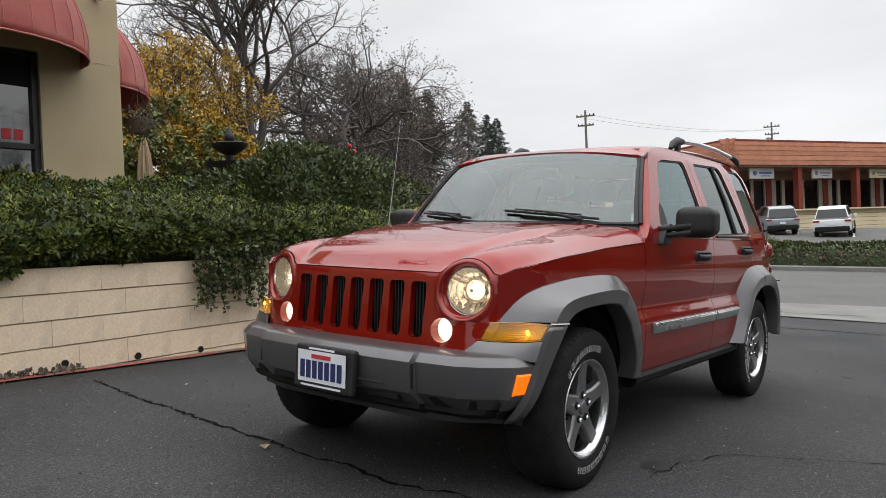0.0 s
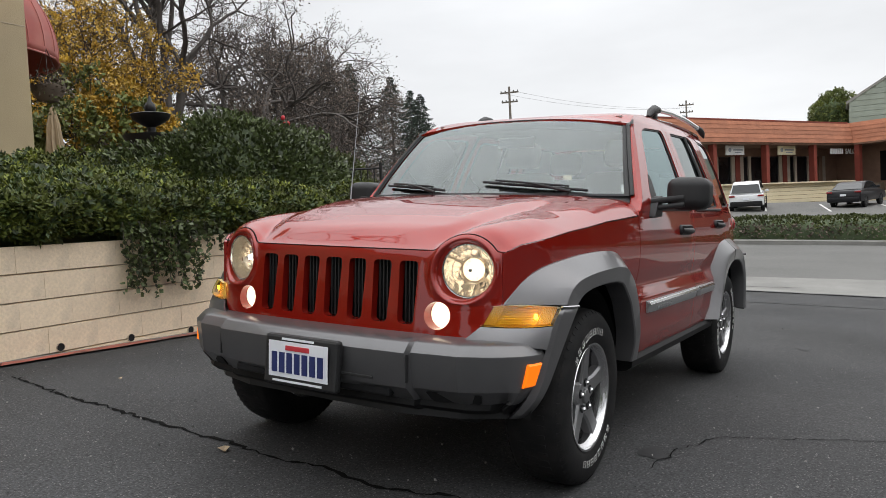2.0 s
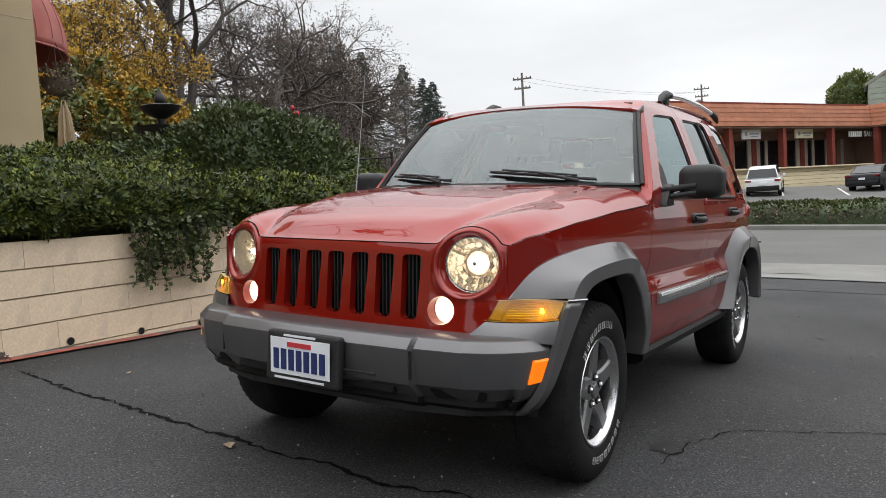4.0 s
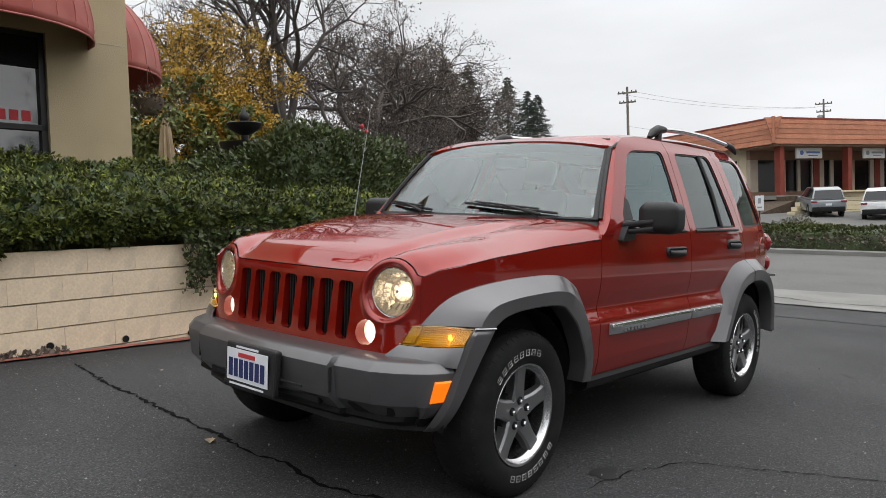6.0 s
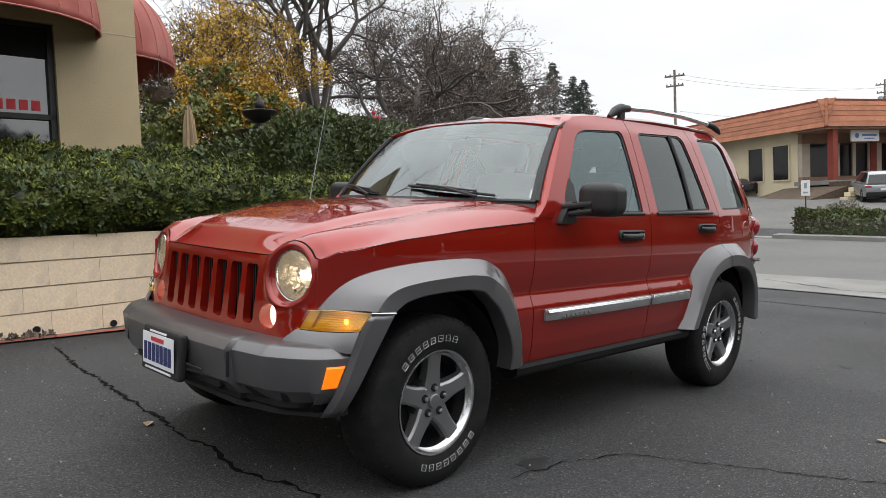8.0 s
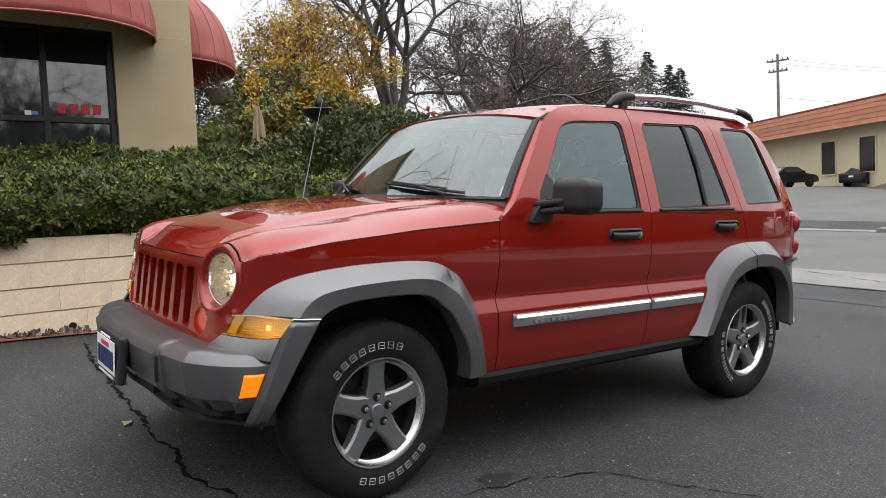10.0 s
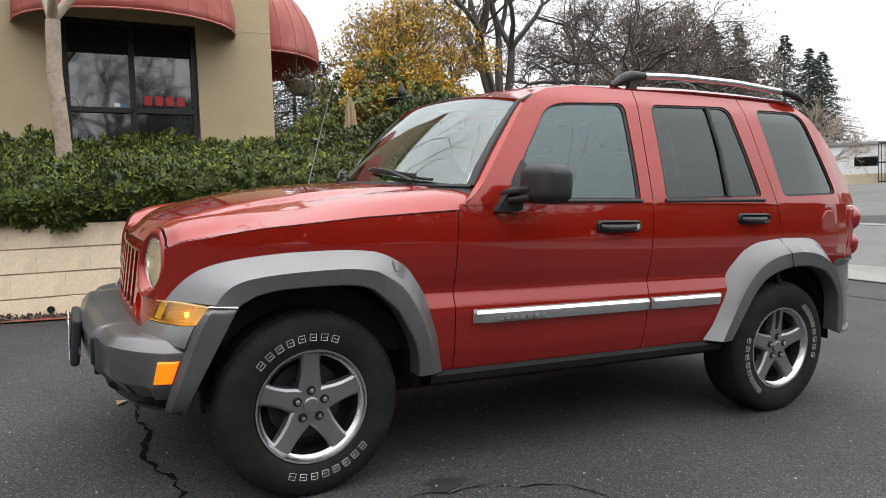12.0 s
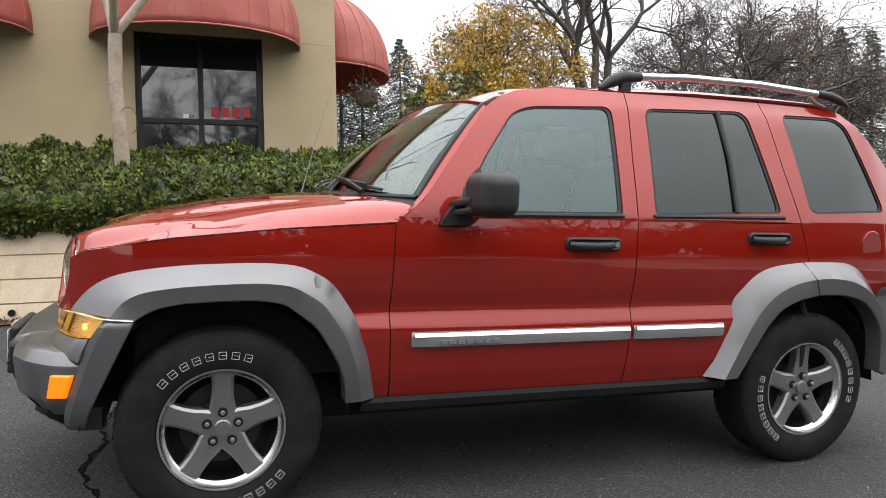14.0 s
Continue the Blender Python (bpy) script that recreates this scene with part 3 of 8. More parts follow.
PAINT = car_paint()
CLADDING = mat("grey_metallic_cladding", (0.165, 0.163, 0.168), 0.31, metal=0.62, vary=0.06, scale=5, fine=0.1, fine_scale=800, coat=0.35)
BUMPER = mat("dark_grey_bumper_paint", (0.115, 0.114, 0.118), 0.34, metal=0.55, vary=0.08, scale=5, fine=0.1, fine_scale=800, coat=0.4)
TRIM = mat("black_plastic", (0.016, 0.016, 0.017), 0.5, vary=0.15, scale=8, bump=0.0006, bump_scale=400)
RUBBER = mat("tyre_rubber", (0.0095, 0.0095, 0.010), 0.75, spec=0.25, vary=0.2, scale=9, bump=0.0008, bump_scale=150, stain=(0.035, 0.032, 0.03), stain_scale=7, stain_amount=0.4)
CHIP = mat("bare_plastic", (0.15, 0.15, 0.155), 0.6, vary=0.2, scale=20)
SILL_BLACK = mat("black_sill_plastic", (0.007, 0.007, 0.0075), 0.6, spec=0.25, vary=0.15, scale=6)
MOULDING = mat("grey_moulding", (0.22, 0.22, 0.225), 0.35, metal=0.25, vary=0.05, scale=5)
ALLOY = mat("machined_alloy", (0.66, 0.66, 0.67), 0.24, metal=1.0, vary=0.06, scale=6)
ALLOY_DARK = mat("painted_alloy", (0.26, 0.26, 0.265), 0.38, metal=0.8, vary=0.08, scale=8)
CHROME = mat("chrome", (0.72, 0.72, 0.73), 0.12, metal=1.0, vary=0.03)
WHITE_RUBBER = mat("white_raised_rubber", (0.72, 0.72, 0.70), 0.7, vary=0.08, scale=30)
GLASS_CLEAR = pane("windscreen_glass", (0.88, 0.93, 0.91), 2.05)
GLASS_TINT = pane("front_door_glass", (0.50, 0.60, 0.61), 1.9, sheen=(0.80, 0.98, 1.0))
GLASS_PRIVACY = pane("privacy_glass", (0.05, 0.055, 0.06), 1.6)
LENS = pane("lamp_lens", (0.95, 0.95, 0.93), 1.45)
AMBER = pane("amber_lens", (1.0, 0.80, 0.24), 1.5)
GOLD_BOWL = mat("gold_reflector", (0.95, 0.72, 0.30), 0.35, metal=0.4, bump=0.003, bump_scale=60)
AMBER_LIT = mat("lit_amber_marker", (1.0, 0.19, 0.005), 0.3, emit=0.6)
AMBER_BULB = mat("lit_amber_bulb", (1.0, 0.55, 0.12), 0.3, emit=7.0)
RED_LENS = mat("red_lamp_lens", (0.24, 0.008, 0.010), 0.1, spec=0.7, coat=1.0, vary=0.1, scale=10)
LAMP_GLOW = mat("lit_lamp", (1.0, 0.90, 0.74), 0.3, emit=2.2)
FOG_GLOW = mat("lit_fog_lamp", (1.0, 0.84, 0.64), 0.3, emit=1.3)
# Both reflectors emit a little, in place of the bulb's light on them.
LAMP_BOWL = mat("lit_reflector", (0.85, 0.74, 0.58), 0.2, metal=0.9, emit=0.12, bump=0.004, bump_scale=40)
MIRROR_BOWL = mat("glowing_reflector", (0.72, 0.62, 0.49), 0.22, metal=0.9, emit=0.09, bump=0.004, bump_scale=60)
SEAT = mat("grey_seat_cloth", (0.34, 0.33, 0.31), 0.9, vary=0.1, scale=10, bump=0.001, bump_scale=200)
DASH = mat("taupe_dashboard", (0.27, 0.265, 0.25), 0.75, vary=0.1, scale=8)
DARK_PLASTIC = mat("underbody_black", (0.008, 0.008, 0.008), 0.8, vary=0.2)
PLATE_WHITE = mat("plate_white", (0.74, 0.76, 0.80), 0.45, vary=0.05)
PLATE_BLUE = mat("plate_blue_print", (0.02, 0.03, 0.12), 0.5, vary=0.05)
PLATE_RED = mat("plate_red_print", (0.5, 0.04, 0.05), 0.5, vary=0.05)

car = empty("car", SLOPE, "clean deep red boxy off-road car with grey cladding and lit lamps", "car")

FRONT_AXLE, REAR_AXLE, TYRE_R, WHEEL_Y = 0.0, 2.649, 0.365, 0.775


# ---- body surfaces (half-widths) ----
def plan(x):
    return interp(x, [-0.53, -0.51, -0.472, -0.43, -0.38, -0.3, -0.2, 0.0, 0.3, 0.7, 1.6, 2.5, 2.8, 3.0, 3.15, 3.28, 3.38, 3.44], [0.71, 0.735, 0.765, 0.787, 0.805, 0.832, 0.852, 0.872, 0.882, 0.888, 0.892, 0.886, 0.875, 0.858, 0.837, 0.803, 0.755, 0.69])


def side_w(x, z):
    """Half-width of the body below the windows."""
    off = interp(z, [0.38, 0.44, 0.52, 0.66, 0.705, 0.765, 0.78, 0.85, 0.92, 0.98, 1.04, 1.10, 1.145], [-0.035, -0.012, 0.006, 0.014, 0.012, -0.012, -0.014, -0.001, 0.004, 0.002, -0.004, -0.012, -0.019])
    return plan(x) + off * (1.0 if x > -0.3 else smoothstep(-0.46, -0.3, x))


def glass_w(x, z):
    """Half-width of the cabin above the waist."""
    taper = interp(x, [2.3, 2.6, 3.0, 3.2, 3.42], [0, 0.008, 0.040, 0.070, 0.14])
    k = max(0.0, z - 1.145)
    return 0.874 - 0.33 * k - 0.12 * k * k - taper - 0.02 * smoothstep(1.62, 1.72, z)


def nose_x(y, z):
    a = abs(y)
    base = interp(a, [0, 0.2, 0.4, 0.5, 0.6, 0.66, 0.70, 0.735, 0.765, 0.785, 0.80], [-0.606, -0.602, -0.594, -0.587, -0.574, -0.557, -0.538, -0.510, -0.472, -0.430, -0.38])
    return base + (1 - smoothstep(0.68, 0.80, a)) * (0.11 * (z - 0.67) + 0.9 * max(0.0, z - 0.93) ** 1.5)


def star(poly, c, ang):
    """How far a ray from c goes to the outline."""
    d = Vector((math.cos(ang), math.sin(ang)))
    best = None
    n = len(poly)
    for i in range(n):
        p, q = Vector(poly[i]) - c, Vector(poly[(i + 1) % n]) - c
        e = q - p
        den = d.x * e.y - d.y * e.x
        if abs(den) < 1e-12:
            continue
        t = (p.x * e.y - p.y * e.x) / den
        u = (p.x * d.y - p.y * d.x) / den
        if t > 0 and -1e-6 <= u <= 1 + 1e-6 and (best is None or t > best):
            best = t
    return best if best is not None else 0.01


def angles_of(polys, c, n=72):
    a = [2 * math.pi * i / n for i in range(n)]
    for poly in polys:
        for p in poly:
            a.append(math.atan2(p[1] - c.y, p[0] - c.x) % (2 * math.pi))
    a.sort()
    out = [a[0]]
    for v in a[1:]:
        if v - out[-1] > 0.004:
            out.append(v)
    return out


def centre(poly):
    return Vector((sum(p[0] for p in poly) / len(poly), sum(p[1] for p in poly) / len(poly)))


def ring_mesh(outer, hole, fn, out_dir, steps=4):
    """The surface fn between an outline and the hole in it."""
    c = centre(hole)
    angs = angles_of((outer, hole), c)
    bm = bmesh.new()
    rows = []
    for k in range(steps + 1):
        t = k / steps
        row = []
        for a in angs:
            r = star(hole, c, a) * (1 - t) + star(outer, c, a) * t
            row.append(bm.verts.new(fn(c.x + r * math.cos(a), c.y + r * math.sin(a))))
        rows.append(row)
    n = len(angs)
    for r0, r1 in zip(rows, rows[1:]):
        for i in range(n):
            bm.faces.new((r0[i], r0[(i + 1) % n], r1[(i + 1) % n], r1[i]))
    return oriented(bm, out_dir)


def fill_mesh(outline, fn, out_dir, steps=6):
    c = centre(outline)
    angs = angles_of((outline,), c, 48)
    bm = bmesh.new()
    mid = bm.verts.new(fn(c.x, c.y))
    prev = None
    n = len(angs)
    for k in range(1, steps + 1):
        t = k / steps
        row = [bm.verts.new(fn(c.x + t * star(outline, c, a) * math.cos(a), c.y + t * star(outline, c, a) * math.sin(a))) for a in angs]
        for i in range(n):
            if prev is None:
                bm.faces.new((mid, row[i], row[(i + 1) % n]))
            else:
                bm.faces.new((prev[i], row[i], row[(i + 1) % n], prev[(i + 1) % n]))
        prev = row
    return oriented(bm, out_dir)


def oriented(bm, out_dir):
    bm.normal_update()
    total = Vector((0, 0, 0))
    for f in bm.faces:
        total += f.normal * f.calc_area()
    if total.dot(Vector(out_dir)) < 0:
        bmesh.ops.reverse_faces(bm, faces=bm.faces)
    return bm


def grid_mesh(us, vs, fn, out_dir, skip=None):
    bm = bmesh.new()
    rows = [[bm.verts.new(fn(u, v)) for v in vs] for u in us]
    for i in range(len(us) - 1):
        for j in range(len(vs) - 1):
            q = (rows[i][j], rows[i][j + 1], rows[i + 1][j + 1], rows[i + 1][j])
            if skip:
                c = sum((v.co for v in q), Vector()) / 4
                if skip(c):
                    continue
            bm.faces.new(q)
    loose = [v for v in bm.verts if not v.link_faces]
    bmesh.ops.delete(bm, geom=loose, context="VERTS")
    return oriented(bm, out_dir)


def thick(ob, t=0.012, offset=-1.0, crisp=True):
    so = ob.modifiers.new("thickness", "SOLIDIFY")
    so.thickness, so.offset = t, offset
    if crisp:
        ob.modifiers.new("crisp_edges", "EDGE_SPLIT").split_angle = radians(42)
    return ob


def inside(poly, x, z):
    hit = False
    n = len(poly)
    for i in range(n):
        (x0, z0), (x1, z1) = poly[i], poly[(i + 1) % n]
        if (z0 > z) != (z1 > z) and x < (x1 - x0) * (z - z0) / (z1 - z0) + x0:
            hit = not hit
    return hit


FLARE_F_OUT = [(-0.455, 0.375), (-0.485, 0.55), (-0.49, 0.69), (-0.475, 0.785), (-0.421, 0.880), (-0.353, 0.914), (-0.177, 0.948), (0.102, 0.959), (0.27, 0.951), (0.383, 0.889), (0.47, 0.762), (0.525, 0.60), (0.553, 0.44)]
FLARE_F_IN = [(-0.385, 0.365), (-0.382, 0.48), (-0.355, 0.63), (-0.301, 0.742), (-0.24, 0.785), (-0.177, 0.806), (-0.08, 0.82), (0.008, 0.823), (0.202, 0.815), (0.325, 0.724), (0.405, 0.595), (0.43, 0.52), (0.439, 0.435)]
FLARE_R_OUT = [(2.062, 0.445), (2.15, 0.61), (2.21, 0.80), (2.26, 0.865), (2.335, 0.925), (2.45, 0.952), (2.60, 0.963), (2.85, 0.963), (2.96, 0.925), (3.03, 0.86), (3.085, 0.74), (3.10, 0.60), (3.095, 0.43)]
FLARE_R_IN = [(2.205, 0.445), (2.255, 0.52), (2.304, 0.597), (2.36, 0.68), (2.43, 0.75), (2.53, 0.79), (2.648, 0.811), (2.80, 0.808), (2.91, 0.779), (2.98, 0.72), (3.03, 0.64), (3.045, 0.54), (3.045, 0.43)]


FLARE_F_OUT3 = [(-0.507, 0.745, 0.776), (-0.476, 0.764, 0.822), (-0.44, 0.784, 0.862), (-0.385, 0.813, 0.898), (-0.311, 0.845, 0.922), (-0.215, 0.866, 0.938), (-0.10, 0.878, 0.950), (0.05, 0.888, 0.956), (0.15, 0.889, 0.957), (0.27, 0.892, 0.947), (0.383, 0.895, 0.889), (0.47, 0.897, 0.762), (0.525, 0.897, 0.60), (0.553, 0.89, 0.44)]
FLARE_F_CREASE = [(-0.362, 0.925, 0.776), (-0.343, 0.928, 0.81), (-0.318, 0.932, 0.836), (-0.28, 0.938, 0.856), (-0.233, 0.943, 0.868), (-0.133, 0.95, 0.881), (-0.008, 0.955, 0.889), (0.12, 0.957, 0.893), (0.235, 0.957, 0.882), (0.345, 0.955, 0.815), (0.43, 0.952, 0.69), (0.478, 0.945, 0.56), (0.495, 0.925, 0.44)]
FLARE_F_IN3 = [(-0.286, 0.937, 0.764), (-0.263, 0.938, 0.78), (-0.224, 0.940, 0.803), (-0.134, 0.944, 0.821), (0.0, 0.948, 0.828), (0.12, 0.950, 0.828), (0.21, 0.948, 0.815), (0.325, 0.945, 0.724), (0.405, 0.940, 0.595), (0.43, 0.936, 0.52), (0.439, 0.915, 0.435)]


def resample(line, n):
    d = [0.0]
    for a, b in zip(line, line[1:]):
        d.append(d[-1] + math.dist(a, b))
    ts = np.linspace(0, d[-1], n)
    out = np.stack([np.interp(ts, d, [p[k] for p in line]) for k in range(len(line[0]))], axis=1)
    for _ in range(2):
        out[1:-1] = 0.25 * out[:-2] + 0.5 * out[1:-1] + 0.25 * out[2:]
    return out


def arch_hole(outer, inner):
    o, i = resample(outer, 30), resample(inner, 30)
    m = [tuple(0.5 * a + 0.5 * b) for a, b in zip(o, i)]
    return m + [(m[-1][0], 0.2), (m[0][0], 0.2)]


HOLE_F, HOLE_R = arch_hole(FLARE_F_OUT, FLARE_F_IN), arch_hole(FLARE_R_OUT, FLARE_R_IN)
GAP = 0.0024


def hood_edge(x):
    return interp(x, [-0.51, -0.50, -0.45, -0.18, 0.2, 0.645], [0.964, 0.968, 0.994, 1.040, 1.080, 1.110])


def front_gap(z):
    return interp(z, [0.42, 0.75, 1.10, 1.145], [0.612, 0.606, 0.624, 0.64])


def mid_gap(z):
    return interp(z, [0.41, 0.69, 1.12, 1.4, 1.72], [1.638, 1.661, 1.688, 1.705, 1.738])


def rear_gap(z):
    return interp(z, [0.4, 0.95, 1.15, 1.4, 1.72], [2.64, 2.622, 2.575, 2.53, 2.495])


def flare(name, s, outer, crease, inner, n=52):
    """A wheel arch flare between its edge on the body, its crease and its lip."""
    o, c, i = (resample(line, n) for line in (outer, crease, inner))
    bm = bmesh.new()
    rows = []
    for a, b, d in zip(o, c, i):
        up = (a - b) / np.linalg.norm(a - b)
        dn = (d - b) / np.linalg.norm(d - b)
        line = [a - np.array((0, 0.015, 0)), a, a + (b - a) * 0.5 + np.array((0, 0.002, 0.001)), b + up * 0.0005, b + dn * 0.0005, d - dn * 0.006, d - np.array((0, 0.005, 0)), d - np.array((0, 0.09, 0))]
        rows.append([bm.verts.new((p[0], s * p[1], p[2])) for p in line])
    for r0, r1 in zip(rows, rows[1:]):
        for q in range(len(r0) - 1):
            bm.faces.new((r0[q], r0[q + 1], r1[q + 1], r1[q]))
    bm.faces.new(rows[0][:7])
    bm.faces.new(rows[-1][:7][::-1])
    bmesh.ops.recalc_face_normals(bm, faces=bm.faces)
    ob = part(name, oriented(bm, (0, s, 0)), CLADDING, car, "grey wheel arch flare", smooth=24)
    if name == "rear_flare":
        k = int(np.argmin(abs(c[:, 0] - 2.615)))
        part("flare_seam", tube(bmesh.new(), [(p[0], s * (p[1] + 0.0005), p[2] + 0.0005) for p in (o[k], c[k], i[k])], 0.002, 5), TRIM, ob)
    elif s < 0:
        # a flaked patch of paint behind the crown of the arch
        rng = random.Random(8)
        chip = bmesh.new()
        k = int(np.argmin(abs(o[:, 0] - 0.33)))
        ring = []
        for q in range(16):
            a = 2 * math.pi * q / 16
            u, v = k + 1.0 * math.cos(a) * rng.uniform(0.3, 1.3), 0.36 + 0.24 * math.sin(a) * rng.uniform(0.3, 1.3)
            j, f = int(u), u - int(u)
            p = (o[j] * (1 - f) + o[j + 1] * f) * (1 - v) + (c[j] * (1 - f) + c[j + 1] * f) * v
            ring.append(chip.verts.new((p[0] + 0.001, s * (p[1] + 0.0035), p[2] + 0.003)))
        chip.faces.new(ring)
        part("paint_chip", oriented(chip, (0, s, 0)), CHIP, ob, "flaked dark patch in the paint")


def build_side(s):
    out = (0, s, 0)

    def low(x, z):
        return (x, s * side_w(x, z), z)

    def high(x, z):
        return (x, s * glass_w(x, z), z)

    def panel(name, x0, x1, z0, z1, n, m, skip=None, label=""):
        """A lower panel between two shut lines."""
        def fn(u, v):
            z = z0 + (z1(u) - z0) * v if callable(z1) else z0 + (z1 - z0) * v
            a = x0(z) if callable(x0) else x0
            b = x1(z) if callable(x1) else x1
            x = a + (b - a) * u
            if callable(z1):
                z = z0 + (z1(x) - z0) * v
            return low(x, z)
        ob = part(name, grid_mesh(np.linspace(0, 1, n), np.linspace(0, 1, m), fn, out, skip), PAINT, car, label, smooth=35)
        return thick(ob)

    side = "left" if s < 0 else "right"
    panel("front_fender", -0.508, lambda z: front_gap(z) - GAP, 0.44, lambda x: hood_edge(x) - 0.004, 80, 56, lambda c: inside(HOLE_F, c.x, c.z) or (c.x < -0.33 and c.z < interp(c.x, [-0.507, -0.476, -0.44, -0.385, -0.311], [0.775, 0.822, 0.862, 0.898, 0.922]) - 0.012))
    door_f = panel("front_door", lambda z: front_gap(z) + GAP, lambda z: mid_gap(z) - GAP, 0.435, 1.135, 30, 52)
    door_r = panel("rear_door", lambda z: mid_gap(z) + GAP, lambda z: rear_gap(z) - GAP, 0.435, 1.135, 44, 52, lambda c: inside(HOLE_R, c.x, c.z))
    panel("quarter_panel", lambda z: rear_gap(z) + GAP, 3.44, 0.435, 1.145, 56, 52, lambda c: inside(HOLE_R, c.x, c.z))

    # cabin side with window openings
    upper_f = [(0.648, 1.132), (0.735, 1.195), (0.88, 1.385), (1.035, 1.582), (1.10, 1.635), (1.20, 1.675), (1.40, 1.702), (mid_gap(1.71) - GAP, 1.712), (mid_gap(1.4) - GAP, 1.4), (mid_gap(1.132) - GAP, 1.132)]
    hole_f = rounded([(0.925, 1.150), (0.965, 1.32), (1.155, 1.575), (1.25, 1.607), (1.645, 1.632), (1.618, 1.158)], [0.02, 0.09, 0.07, 0.1, 0.05, 0.025], 6)
    upper_r = [(mid_gap(1.132) + GAP, 1.132), (mid_gap(1.4) + GAP, 1.4), (mid_gap(1.712) + GAP, 1.712), (2.1, 1.728), (rear_gap(1.728) - GAP, 1.728), (rear_gap(1.4) - GAP, 1.4), (rear_gap(1.14) - GAP, 1.14)]
    hole_r = rounded([(1.778, 1.160), (1.815, 1.636), (2.385, 1.660), (2.47, 1.182)], [0.03, 0.05, 0.06, 0.03], 6)
    upper_q = [(rear_gap(1.14) + GAP, 1.14), (rear_gap(1.4) + GAP, 1.4), (rear_gap(1.728) + GAP, 1.728), (2.88, 1.734), (3.03, 1.708), (3.13, 1.635), (3.30, 1.445), (3.405, 1.24), (3.43, 1.14)]
    hole_q = rounded([(2.648, 1.183), (2.603, 1.660), (3.035, 1.672), (3.18, 1.20)], [0.05, 0.05, 0.10, 0.05], 6)
    for name, upper, hole, glass, parent in (("door_frame", upper_f, hole_f, GLASS_TINT, door_f), ("door_frame", upper_r, hole_r, GLASS_PRIVACY, door_r), ("cabin_quarter", upper_q, hole_q, GLASS_PRIVACY, car)):
        fr = part(name, ring_mesh(upper, hole, high, out), PAINT, parent, smooth=40)
        thick(fr, 0.016)
        c = centre(hole)
        small = [tuple(c + (Vector(p) - c) * 0.955) for p in hole]
        seal = part("window_seal", ring_mesh([tuple(c + (Vector(p) - c) * 1.004) for p in hole], small, lambda x, z: (x, s * (glass_w(x, z) - 0.007), z), out, 2), TRIM, parent, "black rubber window seal")
        thick(seal, 0.012)
        w = part("window", fill_mesh([tuple(c + (Vector(p) - c) * 0.985) for p in hole], lambda x, z: (x, s * (glass_w(x, z) - 0.012), z), out), glass, parent, "dark privacy glass" if glass is GLASS_PRIVACY else "lightly tinted glass", smooth=True)
        w.visible_shadow = glass is GLASS_PRIVACY
    # Dark tubes added behind the door gaps so that these look shaded.
    for gap, top in ((front_gap, 1.12), (mid_gap, 1.69), (rear_gap, 1.70)):
        jamb = [(gap(z), s * ((side_w(gap(z), z) if z < 1.13 else glass_w(gap(z), z)) - 0.019), z) for z in np.linspace(0.46, top, 26)]
        part("door_jamb", tube(bmesh.new(), jamb, 0.013, 6), DARK_PLASTIC, car)
    # sail panel before the front glass and the division bar of the rear door
    part("sail_panel", fill_mesh(rounded([(0.885, 1.148), (0.90, 1.24), (0.972, 1.335), (1.0, 1.30), (0.985, 1.148)], 0.01, 2), lambda x, z: (x, s * (glass_w(x, z) + 0.001), z), out), TRIM, door_f, "black plastic sail panel")
    bar = bmesh.new()
    tube(bar, [(2.218, s * (glass_w(2.218, 1.18) - 0.004), 1.18), (2.232, s * (glass_w(2.23, 1.42) - 0.004), 1.42), (2.222, s * (glass_w(2.222, 1.65) - 0.004), 1.65)], 0.012, 8)
    part("window_bar", bar, TRIM, door_r)
    # waist strips
    for a, b, d in ((0.99, 1.62, door_f), (1.77, 2.475, door_r)):
        st = bmesh.new()
        tube(st, [(a + (b - a) * t, s * (glass_w(a + (b - a) * t, 1.15) + 0.001), 1.147 + 0.017 * (a + (b - a) * t - 0.99) / 1.5) for t in np.linspace(0, 1, 8)], 0.009, 8)
        part("waist_strip", st, TRIM, d)
    # side moulding with a bright upper edge
    for a, b, d in ((0.690, 1.653, door_f), (1.672, 2.135, door_r)):
        bm = bmesh.new()
        n = 14
        prof = [(0.634, 0.004), (0.636, 0.020), (0.660, 0.024), (0.676, 0.024), (0.690, 0.012), (0.692, 0.002)]
        rows = []
        for i in range(n + 1):
            x = a + (b - a) * i / n
            end = 1.0 if 0 < i < n else 0.55
            rows.append([bm.verts.new((x, s * (side_w(x, z) + o * end), z)) for z, o in prof])
        for r0, r1 in zip(rows, rows[1:]):
            for k in range(len(prof) - 1):
                bm.faces.new((r0[k], r0[k + 1], r1[k + 1], r1[k]))
        bm.faces.new(rows[0])
        bm.faces.new(rows[-1][::-1])
        bmesh.ops.recalc_face_normals(bm, faces=bm.faces)
        md = part("side_moulding", bm, MOULDING, d, "grey door moulding with a bright edge", smooth=30)
        st = bmesh.new()
        box(st, a + 0.006, b - 0.006, -0.004, 0.004, 0.672, 0.690, 0.003)
        for v in st.verts:
            v.co.y = s * (side_w(v.co.x, v.co.z) + 0.022 + v.co.y - (v.co.z - 0.672) * 0.35)
        bmesh.ops.recalc_face_normals(st, faces=st.faces)
        part("bright_strip", st, CHROME, md)
        if a < 1:
            for k in range(7):
                x = 0.80 + 0.037 * k
